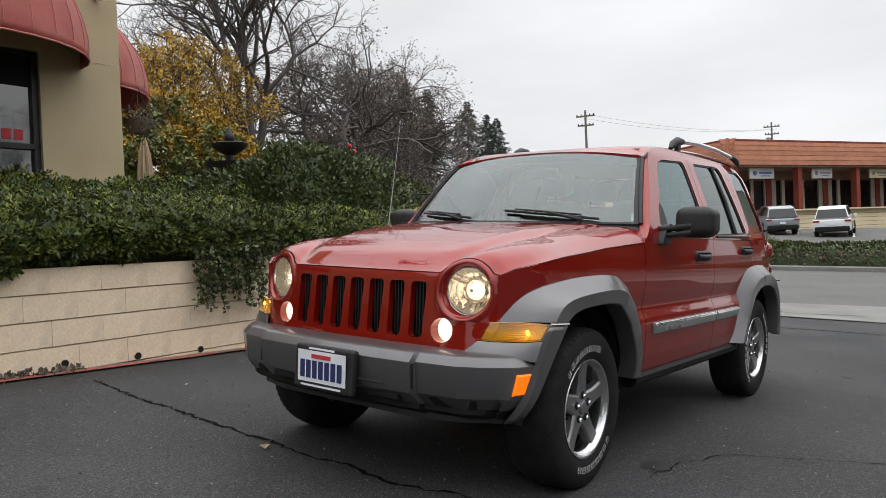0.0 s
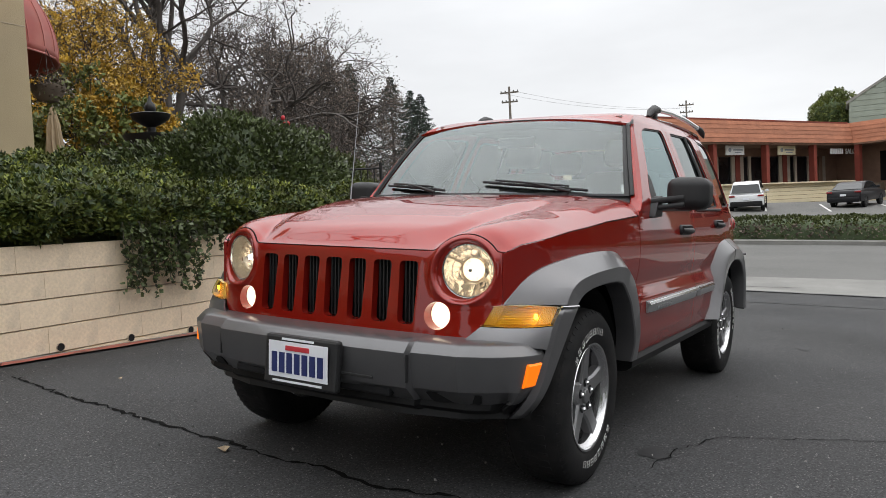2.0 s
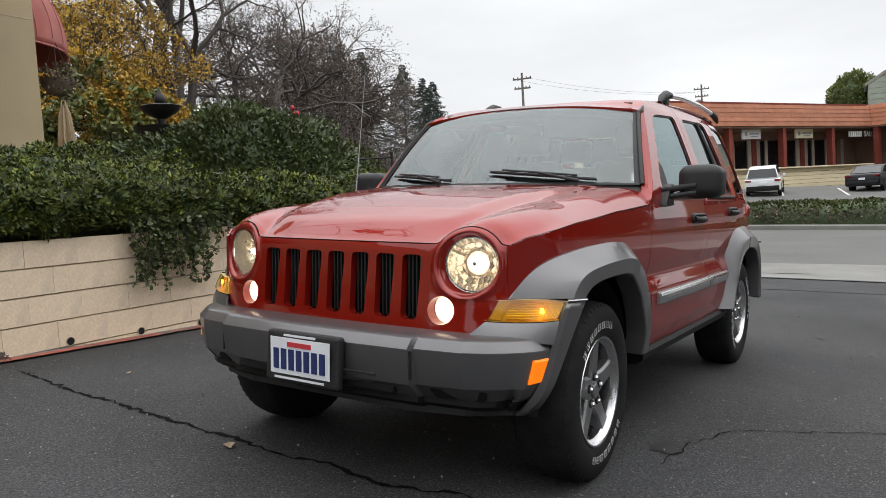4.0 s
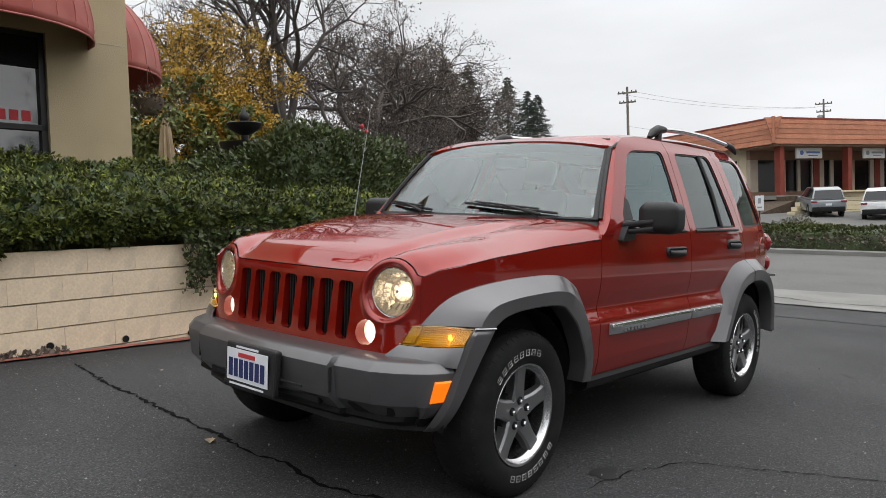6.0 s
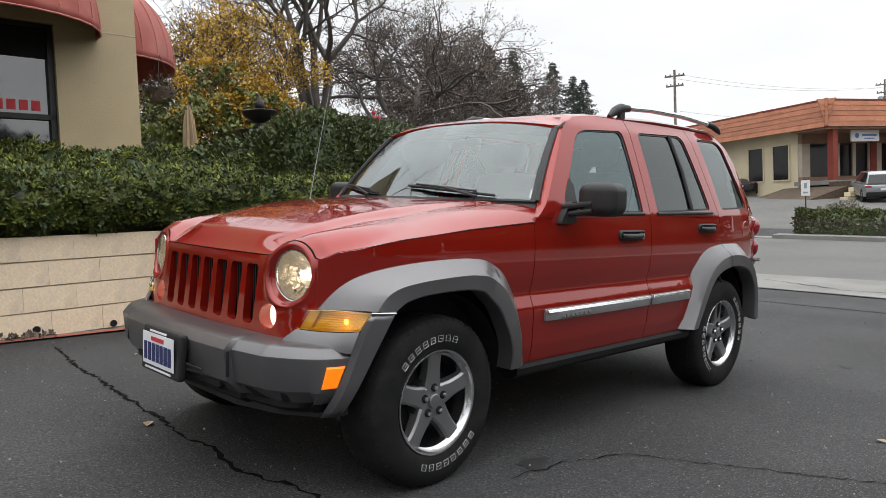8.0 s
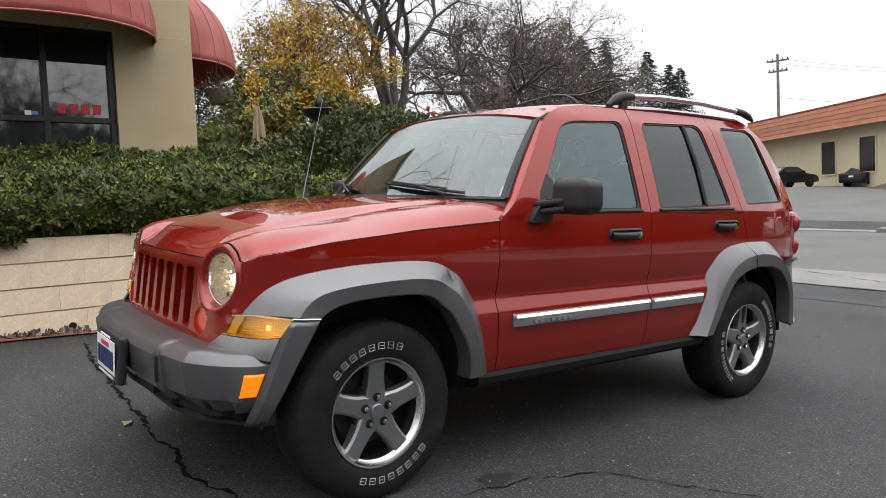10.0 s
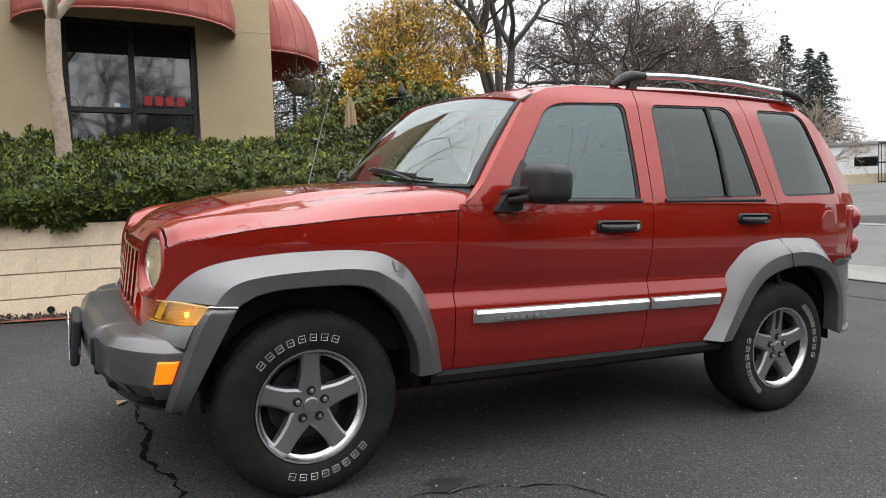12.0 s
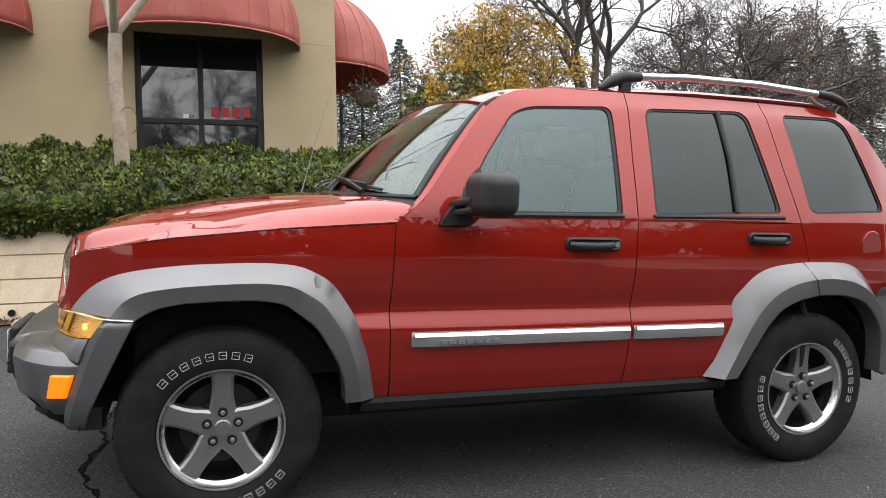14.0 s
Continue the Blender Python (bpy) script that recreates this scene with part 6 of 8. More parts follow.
        bmesh.ops.recalc_face_normals(bm, faces=bm.faces)
        bmesh.ops.transform(bm, matrix=turn @ Matrix.Rotation(a, 4, "Z"), verts=bm.verts)
        part("spoke", bm, ALLOY_DARK, w, smooth=30)
        b = a
        nut = Matrix.Translation((0.057 * math.cos(b), 0.057 * math.sin(b), 0.0))
        part("lug_nut", lathe(bmesh.new(), [(0.0105, 0.06), (0.0105, 0.098), (0.008, 0.104), (0, 0.105)], 6, turn @ nut), CHROME, w)
        # Flat black disc paints the shade of the nut's recess.
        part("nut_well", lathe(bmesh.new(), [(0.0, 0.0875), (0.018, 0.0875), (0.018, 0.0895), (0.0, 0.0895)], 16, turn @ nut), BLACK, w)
    part("hub", lathe(bmesh.new(), [(0.0, 0.04), (0.072, 0.04), (0.074, 0.078), (0.068, 0.085), (0.032, 0.0855), (0.031, 0.094), (0.027, 0.097), (0, 0.098)], 40, turn), ALLOY_DARK, w, "alloy hub with a plain cap", smooth=30)


m_start = {}


def id_of(m):
    return (round(m.translation.x, 2), round(m.translation.y, 2))


for x, s, rot, steer in ((FRONT_AXLE, -1, 105, 1.5), (FRONT_AXLE, 1, 20, 1.5), (REAR_AXLE, -1, 20, 0), (REAR_AXLE, 1, 70, 0)):
    m = Matrix.Translation((x, s * WHEEL_Y, TYRE_R - 0.008)) @ Matrix.Rotation(radians(steer), 4, "Z")
    m_start[id_of(m)] = rot
    build_wheel(s, m)
for x in (FRONT_AXLE, REAR_AXLE):
    part("axle", tube(bmesh.new(), [(x, -0.72, TYRE_R), (x, 0.72, TYRE_R)], 0.05, 10), DARK_PLASTIC, car)


# ---- planting ----
def bumpy(x, y, s, seed=0.0):
    return noise.noise(Vector((x * s + seed, y * s, seed)))


def hedge_profile(x):
    """Cross-section of the big hedge from its overhang to its back, as (y, z)."""
    k = smoothstep(2.2, 6.0, x)
    top = 1.97 - 0.32 * k
    return [(3.46, 1.05), (3.33, 1.15), (3.42, 1.32), (3.85, 1.46 - 0.1 * k), (4.6, 1.60 - 0.12 * k), (5.4, 1.80 - 0.22 * k), (6.0, top), (6.32, top - 0.1)]


def hedge_point(x, v):
    pr = hedge_profile(x)
    t = v * (len(pr) - 1)
    i = min(int(t), len(pr) - 2)
    f = t - i
    y = pr[i][0] + (pr[i + 1][0] - pr[i][0]) * f + WALL_TURN * x
    z = pr[i][1] + (pr[i + 1][1] - pr[i][1]) * f
    dy, dz = pr[i + 1][0] - pr[i][0], pr[i + 1][1] - pr[i][1]
    n = Vector((0, -dz, dy)).normalized()
    b = 0.15 * bumpy(x, y + z, 1.5) + 0.15 * bumpy(x, y + z, 3.4, 7.0) + 0.07 * bumpy(x, y + z, 8.0, 3.0)
    return Vector((x, y, z)) + n * b, n


def core_grid(name, fn, us, vs, material, parent, inset):
    verts, faces = [], []
    for u in us:
        for v in vs:
            p, n = fn(u, v)
            verts.append(p - n * inset)
    k = len(vs)
    for i in range(len(us) - 1):
        for j in range(k - 1):
            faces.append((i * k + j, i * k + j + 1, (i + 1) * k + j + 1, (i + 1) * k + j)[::-1])
    return from_arrays(name, verts, faces, material, parent, smooth=80)


def whorls(tips, axes, per, rng):
    """Leaves that stand in a ring round the end of each shoot."""
    n = len(tips)
    u = np.cross(axes, rng.normal(0, 1, (n, 3)))
    u /= np.linalg.norm(u, axis=1)[:, None]
    w = np.cross(axes, u)
    a = (np.arange(per)[None, :] * 2.4 + rng.normal(0, 0.25, (n, per)))[:, :, None]
    lift = np.linspace(0.15, 1.1, per)[None, :, None]
    ring = u[:, None, :] * np.cos(a) + w[:, None, :] * np.sin(a)
    out = ring + axes[:, None, :] * lift
    pts = tips[:, None, :] + axes[:, None, :] * lift * 0.022 + ring * 0.004
    return pts.reshape(-1, 3), out.reshape(-1, 3), np.repeat(axes, per, axis=0)


def make_hedge():
    rng = np.random.default_rng(11)
    ob = empty("hedge", None, "broad glossy green shrub hedge spilling over the block wall", "hedge")
    # Dark core and fill block put the hedge's inner shade into colour.
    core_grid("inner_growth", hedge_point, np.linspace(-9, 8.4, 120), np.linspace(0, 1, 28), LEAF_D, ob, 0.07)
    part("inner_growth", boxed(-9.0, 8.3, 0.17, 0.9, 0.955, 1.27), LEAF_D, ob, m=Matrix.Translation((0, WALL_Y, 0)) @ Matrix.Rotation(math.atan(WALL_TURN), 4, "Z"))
    tips, axes = [], []
    for x0, x1, count, top in ((-3.4, 6.6, 16500, 1.0), (-3.4, 6.6, 1200, 0.06), (-9, -3.4, 900, 1.0), (6.6, 8.4, 700, 1.0)):
        for _ in range(count):
            p, n = hedge_point(rng.uniform(x0, x1), top * rng.beta(1.0, 1.15))
            tips.append(p + n * rng.uniform(-0.08, 0.015))
            axes.append((n + Vector((0, -0.15, 0.45)) + Vector(rng.normal(0, 0.35, 3))).normalized())
    tips, axes = np.array(tips), np.array(axes)
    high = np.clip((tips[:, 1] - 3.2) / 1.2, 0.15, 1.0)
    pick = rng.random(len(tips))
    # The dark leaf share stands in for shade between the shoots.
    for name, chosen, size, leaf, label in (("foliage", pick >= 0.28 * high + 0.27, 0.056, LEAF_A, ""), ("young_foliage", pick < 0.28 * high, 0.052, LEAF_B, "pale young shoots"), ("shaded_foliage", (pick >= 0.28 * high) & (pick < 0.28 * high + 0.27), 0.056, LEAF_D, "darker leaf copies standing in for shade between shoots")):
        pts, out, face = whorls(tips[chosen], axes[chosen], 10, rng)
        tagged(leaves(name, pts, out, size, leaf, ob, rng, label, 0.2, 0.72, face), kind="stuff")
    # trailing sprays over the wall
    segs, lp, ln = [], [], []
    for _ in range(58):
        x = rng.normal(1.28, 0.30)
        p = Vector((x, wall_y(x) - 0.13 + rng.uniform(-0.05, 0.05), 1.17))
        length = rng.uniform(0.22, 0.66) * (1 if abs(x - 1.15) < 0.5 else 0.5)
        for i in range(int(length / 0.045)):
            q = p + Vector((rng.normal(0, 0.016), rng.normal(0, 0.008), -0.045))
            segs.append((p, q, 0.003, 0.003))
            for _ in range(3):
                lp.append(q + Vector(rng.normal(0, 0.012, 3)))
                ln.append((rng.normal(0, 0.6), -0.7, -0.5))
            p = q
    trail = empty("trailing_vine", None, "dark ivy sprays trailing down the block wall", "vine")
    tagged(segments("stem", segs, TWIG, trail, 4), kind="stuff")
    tagged(leaves("vine_leaves", np.array(lp), np.array(ln), 0.046, LEAF_C, trail, rng, wide=1.5), kind="stuff")


make_hedge()


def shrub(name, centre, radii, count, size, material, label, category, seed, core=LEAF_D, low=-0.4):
    """An uneven bush of leaves round a dark core, coloured as the shade inside it."""
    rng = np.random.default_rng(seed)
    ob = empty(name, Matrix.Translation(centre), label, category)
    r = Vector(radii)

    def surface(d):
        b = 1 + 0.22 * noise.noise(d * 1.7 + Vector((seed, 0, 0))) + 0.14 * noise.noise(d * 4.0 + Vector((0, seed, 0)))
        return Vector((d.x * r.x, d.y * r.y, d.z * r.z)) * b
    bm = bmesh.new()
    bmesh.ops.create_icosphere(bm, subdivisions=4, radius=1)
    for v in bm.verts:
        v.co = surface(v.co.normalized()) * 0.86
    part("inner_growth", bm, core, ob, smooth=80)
    pts, nor = [], []
    while len(pts) < count:
        d = Vector(rng.normal(0, 1, 3)).normalized()
        if d.z < low:
            continue
        pts.append(surface(d) * rng.uniform(0.86, 1.05))
        nor.append(d + Vector((0, 0, 0.3)))
    tagged(leaves("foliage", np.array(pts), np.array(nor), size, material, ob, rng, plain=size > 0.09), kind="stuff")
    return ob


def bare_tree(name, base, height, seed, label, spread=0.9, levels=6, trunk_r=0.25, bark=BARK, twig=TWIG, fork=0.28, droop=0.05, kids=3, leaf=None, leaf_count=0, leaf_size=0.1, lean=(0, 0), reach=99, shoots=0.36, sides=6, gnarl=0.32, decay=0.74, category="tree", thin=0.012):
    """A tree of tapered limbs that fork again and again; its last twigs may hold leaves."""
    rng = np.random.default_rng(seed)
    ob = empty(name, Matrix.Translation(base), label, category)
    trunk, limbs, tips = [], [], []

    def grow(p, d, length, r, level):
        steps = 4 if level < 3 else 3
        for i in range(steps):
            d = (d + Vector(rng.normal(0, gnarl / steps ** 0.5, 3)) + Vector((0, 0, 0.05 - droop * level * 0.4))).normalized()
            q = p + d * (length / steps)
            r2 = max(thin * 0.5, r * (0.93 if level else 0.95))
            (trunk if level == 0 else limbs).append((p, q, r, r2))
            p, r = q, r2
            if level >= 2 and level < levels and rng.random() < shoots:
                side = Vector(rng.normal(0, 1, 3))
                side = (side - side.dot(d) * d).normalized()
                grow(p, (d * 0.5 + side * spread).normalized(), length * 0.55, r * 0.5, level + 2)
        if level >= levels:
            tips.append(p)
            return
        n = kids + (1 if level == 0 else 0)
        turn = rng.uniform(0, 6.28)
        for k in range(n):
            a = turn + 6.283 * k / n + rng.normal(0, 0.3)
            ref = Vector((0, 0, 1)) if abs(d.z) < 0.9 else Vector((1, 0, 0))
            u = d.cross(ref).normalized()
            w = d.cross(u)
            s = spread * rng.uniform(0.55, 1.1)
            nd = (d + (u * math.cos(a) + w * math.sin(a)) * s).normalized()
            if level < 2:
                nd.z = max(nd.z, 0.15)
                nd.normalize()
            far = math.hypot(p.x, p.y) > reach
            grow(p, nd, length * (0.45 if far else decay) * rng.uniform(0.8, 1.15), r * (0.4 if far else 0.72 if n > 2 else 0.78), max(level + 1, levels - 2) if far else level + 1)
    grow(Vector((0, 0, 0)), Vector((lean[0], lean[1], 1)).normalized(), height * fork, trunk_r, 0)
    k = height / max(q.z for _, q, _, _ in limbs)
    trunk = [(p * k, q * k, a, b) for p, q, a, b in trunk]
    limbs = [(p * k, q * k, a, b) for p, q, a, b in limbs]
    tips = [t * k for t in tips]
    segments("trunk", trunk, bark, ob, 9)
    segments("crown", limbs, twig if bark is not BARK_PALE else bark, ob, sides if levels < 6 else 3)
    if leaf is not None and tips:
        t = np.array(tips)
        pick = rng.integers(0, len(t), leaf_count)
        pts = t[pick] + rng.normal(0, 0.10 * height / 8, (leaf_count, 3))
        tagged(leaves("foliage", pts, rng.normal(0, 1, (leaf_count, 3)), leaf_size, leaf, ob, rng, plain=leaf_size > 0.1), kind="stuff")
    return ob


def fir(base, height, radius, seed, label):
    rng = np.random.default_rng(seed)
    ob = empty("fir_tree", Matrix.Translation(base), label, "tree", "distant firs")
    segments("trunk", [((0, 0, 0), (0, 0, height * 0.97), 0.02 * height, 0.01)], BARK, ob, 7)
    pts, nor, segs = [], [], []
    z = height * 0.08
    while z < height * 0.99:
        r = radius * 2.1 * (1 - z / height) ** 1.0 * rng.uniform(0.6, 1.1)
        for k in range(11):
            a = rng.uniform(0, 6.283)
            d = np.array((math.cos(a), math.sin(a), -0.25))
            tip = np.array((0, 0, z)) + d * r * rng.uniform(0.55, 1.25)
            segs.append(((0, 0, z), tuple(tip), 0.03, 0.01))
            for t in np.linspace(0.05, 1, 26) ** 0.6:
                pts.append(np.array((0, 0, z)) * (1 - t) + tip * t + rng.normal(0, 0.03 * radius * min(1.0, 0.05 + 0.5 * r), 3))
                nor.append(d + np.array((0, 0, -0.2)))
        z += height * 0.016
    tagged(segments("bough", segs, BARK, ob, 4), kind="stuff")
    tagged(leaves("needles", np.array(pts), np.array(nor), 0.022 * height ** 0.75, NEEDLE, ob, rng, spread=0.35, wide=0.9, plain=True), kind="stuff")
    return ob


# the pale street tree in the hedge
bare_tree("street_tree", (-0.72, 4.75, 0.95), 5.6, 5, "slim pale-barked bare tree growing through the hedge", 0.85, 4, 0.085, BARK_PALE, TWIG_PALE, 0.42, 0.0, 2, gnarl=0.10, sides=7, lean=(-0.02, 0))
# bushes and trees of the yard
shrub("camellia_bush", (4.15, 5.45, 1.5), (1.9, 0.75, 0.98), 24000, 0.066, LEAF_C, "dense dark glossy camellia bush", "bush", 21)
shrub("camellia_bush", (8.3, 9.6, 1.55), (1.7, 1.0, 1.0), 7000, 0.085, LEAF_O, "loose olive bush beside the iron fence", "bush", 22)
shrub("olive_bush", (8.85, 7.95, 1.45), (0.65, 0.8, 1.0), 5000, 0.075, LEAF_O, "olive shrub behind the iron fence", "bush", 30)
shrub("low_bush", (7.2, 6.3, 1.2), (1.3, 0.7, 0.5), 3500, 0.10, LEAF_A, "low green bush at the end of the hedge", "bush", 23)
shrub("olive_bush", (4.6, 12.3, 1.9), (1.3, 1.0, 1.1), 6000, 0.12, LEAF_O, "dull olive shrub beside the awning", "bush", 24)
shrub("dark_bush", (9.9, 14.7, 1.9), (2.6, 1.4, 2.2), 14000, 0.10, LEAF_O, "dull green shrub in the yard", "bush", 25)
shrub("dark_bush", (14, 17.5, 1.3), (3.3, 1.8, 1.9), 11000, 0.12, LEAF_BR, "brown winter shrub under the oaks", "bush", 26)
shrub("dark_bush", (20, 19.5, 1.2), (4.0, 2.0, 1.8), 7000, 0.18, LEAF_BR, "brown winter shrubs under the oaks", "bush", 27)
shrub("dark_bush", (30, 27.0, 1.0), (6.0, 2.5, 1.8), 8000, 0.22, LEAF_BR, "brown winter thicket beyond the oaks", "bush", 28)
bare_tree("yellow_tree", (8.4, 13.8, 0.9), 6.3, 31, "tree with thinning yellow autumn leaves", 0.62, 6, 0.13, BARK, TWIG, 0.24, 0.02, 3, LEAF_Y, 15000, 0.08)
bare_tree("yellow_tree", (6.9, 13.0, 0.9), 3.9, 33, "low tree with dull yellow leaves", 0.85, 5, 0.10, BARK, TWIG, 0.22, 0.03, 3, LEAF_Y, 20000, 0.085)
bare_tree("yellow_tree", (6.1, 12.2, 0.9), 3.6, 35, "low tree with olive leaves", 0.9, 5, 0.08, BARK, TWIG, 0.22, 0.03, 3, LEAF_O, 9000, 0.12)
OAK = "large bare oak with a dark spreading crown"
bare_tree("oak_tree", (13.35, 19.1, 0.6), 13.5, 41, OAK + " of many forks", 0.62, 7, 0.36, kids=3, fork=0.22, droop=0.02, gnarl=0.24, thin=0.013, reach=4.2, shoots=0.25)
bare_tree("oak_tree", (24.5, 26.5, 0.4), 14.5, 43, OAK + " and twigs down low", 0.8, 7, 0.42, kids=3, fork=0.22, droop=0.04, gnarl=0.45, thin=0.013, reach=4.5, shoots=0.15, leaf=LEAF_BR, leaf_count=5000, leaf_size=0.12)
bare_tree("oak_tree", (10.5, 25.0, 0.4), 11.0, 44, OAK + " behind the yellow tree", 0.75, 6, 0.20, kids=3, fork=0.24, droop=0.03, gnarl=0.42, thin=0.011)
bare_tree("oak_tree", (33, 32.8, 0.4), 16.0, 45, OAK + " holding some brown leaves", 0.75, 7, 0.46, kids=3, fork=0.2, droop=0.03, gnarl=0.45, reach=5.0, shoots=0.12, leaf=LEAF_BR, leaf_count=9000, leaf_size=0.13, thin=0.015)
bare_tree("oak_tree", (40.5, 37.6, 0.4), 14.8, 47, OAK + " and brown leaves", 0.30, 6, 0.32, kids=3, fork=0.16, droop=0.02, gnarl=0.35, leaf=LEAF_BR, leaf_count=13000, leaf_size=0.2, thin=0.034)
bare_tree("oak_tree", (44.2, 37.6, 0.4), 12.6, 48, OAK + " and brown leaves", 0.26, 6, 0.32, kids=3, fork=0.16, droop=0.02, gnarl=0.35, leaf=LEAF_BR, leaf_count=12000, leaf_size=0.2, thin=0.034)
bare_tree("oak_tree", (22.0, 21.6, 0.4), 6.5, 49, "low bare winter tree with brown twigs", 0.9, 6, 0.2, kids=3, fork=0.2, droop=0.05, gnarl=0.45, leaf=LEAF_BR, leaf_count=4000, leaf_size=0.12, thin=0.015)
bare_tree("oak_tree", (29.5, 26.5, 0.4), 7.0, 50, "low bare winter tree with brown twigs", 0.7, 6, 0.2, kids=3, fork=0.2, droop=0.05, gnarl=0.45, leaf=LEAF_BR, leaf_count=4000, leaf_size=0.12, thin=0.015)
for x, y, h, r, s in ((65, 47, 17.0, 4.4, 51), (67.9, 46.35, 15.7, 3.8, 52), (69.4, 46.0, 15.4, 3.8, 53), (64, 55.5, 20.5, 5.6, 54), (67, 54.4, 20.0, 4.2, 55), (61, 57, 18, 7.0, 60), (13.5, 66, 20.0, 4.6, 56), (15.5, 65.7, 18.0, 4.4, 57), (19, 64.5, 18.5, 4.4, 58), (21.5, 63.8, 15.0, 4.6, 59), (25, 62, 15, 4.6, 61)):
    fir((x, y, 0.5), h, r, s, "tall dark distant fir")
bare_tree("pale_tree", (47, 33.2, 0.5), 7.4, 61, "small pale bare tree with fine pinkish twigs", 0.5, 6, 0.14, BARK_PALE, TWIG_PALE, 0.25, 0.0, 3, thin=0.02)
# trees on the near side of the street, out of view, which show in the glass and paint
for x, y, h, s in ((-9, -17, 10, 81), (4, -22, 11, 82), (-20, -8, 9, 83), (16, -24, 10, 84)):
    bare_tree("oak_tree", (x, y, 0), h, s, "bare oak with a spreading crown behind the car park", 0.85, 6, 0.3, kids=3, fork=0.24, droop=0.035, gnarl=0.42, thin=0.035)
# Evergreen row added unseen, to darken what the car's side mirrors.
for x, y, r, h, s in ((-14, -30, 6, 6.5, 91), (-4, -33, 7, 5.5, 92), (8, -32, 6, 6.0, 93), (20, -34, 8, 5, 94), (31, -29, 8, 6, 98), (42, -30, 9, 7, 99), (33, -17, 5, 5.5, 100), (46, -20, 6, 6.5, 101), (-30, -22, 7, 7, 95), (-36, -6, 6, 6, 96), (-34, 8, 6, 6, 97)):
    shrub("round_tree", (x, y, h * 0.62), (r, 4, h * 0.7), 2500, 0.5, LEAF_D, "dark evergreen added out of view behind the car park", "tree", s, low=-1)


# ---- the row of shops across the street ----
MALL = Matrix.Translation((43.9, 11.5, 2.05)) @ Matrix.Rotation(radians(-28), 4, "Z")
mall = empty("shop_row", MALL, "low row of shops with a terracotta shingle mansard roof", "building")
LENGTH, BAY = 21.2, 5.5


def mansard(name, a, b, inward, parent):
    """Shingle courses along a roof edge from a to b, each overlapping the one below."""
    a, b, inward = Vector(a), Vector(b), Vector(inward)
    ob = part(name, boxed(-0.001, 0.001, -0.001, 0.001, 3.2, 3.21), CLAY, parent)
    n = int((b - a).length / 0.9)
    for row in range(5):
        bm = bmesh.new()
        z0, z1 = 3.07 + 0.325 * row, 3.07 + 0.325 * (row + 1) + 0.03
        i0, i1 = 0.13 * row - 0.05, 0.13 * (row + 1) - 0.01
        p = [a + inward * i0 + Vector((0, 0, z0)), b + inward * i0 + Vector((0, 0, z0)), b + inward * i1 + Vector((0, 0, z1)), a + inward * i1 + Vector((0, 0, z1))]
        q = [v + inward * 0.07 - Vector((0, 0, 0.0)) for v in p]
        vs = [bm.verts.new(v) for v in p + q]
        for f in ((0, 1, 2, 3), (7, 6, 5, 4), (0, 4, 5, 1), (1, 5, 6, 2), (2, 6, 7, 3), (3, 7, 4, 0)):
            bm.faces.new([vs[k] for k in f])
        bmesh.ops.recalc_face_normals(bm, faces=bm.faces)
        part("shingle_course", bm, CLAY, ob)
    return ob


mansard("mansard_front", (-0.6, -0.3, 0), (LENGTH + 0.75, -0.3, 0), (0, 1, 0), mall)
mansard("mansard_side", (-0.6, 19.2, 0), (-0.6, -0.3, 0), (1, 0, 0), mall)
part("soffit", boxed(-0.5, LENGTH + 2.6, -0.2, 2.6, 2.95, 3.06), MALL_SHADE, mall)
part("roof", boxed(0.2, 34, 0.5, 19, 3.9, 4.62), MALL_WALL, mall)
part("ridge_cap", boxed(-0.1, LENGTH + 0.3, 0.28, 0.5, 4.66, 4.76), MALL_RED, mall)
part("ridge_cap", boxed(-0.02, 0.2, 0.5, 19.2, 4.66, 4.76), MALL_RED, mall)
part("corner_cap", tube(bmesh.new(), [(-0.66, -0.36, 3.05), (0.05, 0.35, 4.74)], 0.13, 6), CLAY, mall)


def shop_front():
    bm = bmesh.new()
    box(bm, 0.3, LENGTH, 2.57, 2.87, 2.35, 3.0)
    box(bm, 0.3, LENGTH, 2.57, 2.87, -1.2, 0.3)
    box(bm, LENGTH, LENGTH + 2.4, 2.57, 2.87, -1.2, 3.0)
    return bm


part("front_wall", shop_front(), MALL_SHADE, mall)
part("side_wall", boxed(0.3, 0.6, 2.9, 18.8, -1.6, 3.6), MALL_WALL, mall)
part("walkway", boxed(-0.3, LENGTH, -0.2, 2.57, -0.25, 0.0), CONCRETE, mall)
SHOP_GLASS = mat("shop_glass", (0.014, 0.013, 0.014), 0.15, vary=0.2, scale=0.5, spec=0.3)
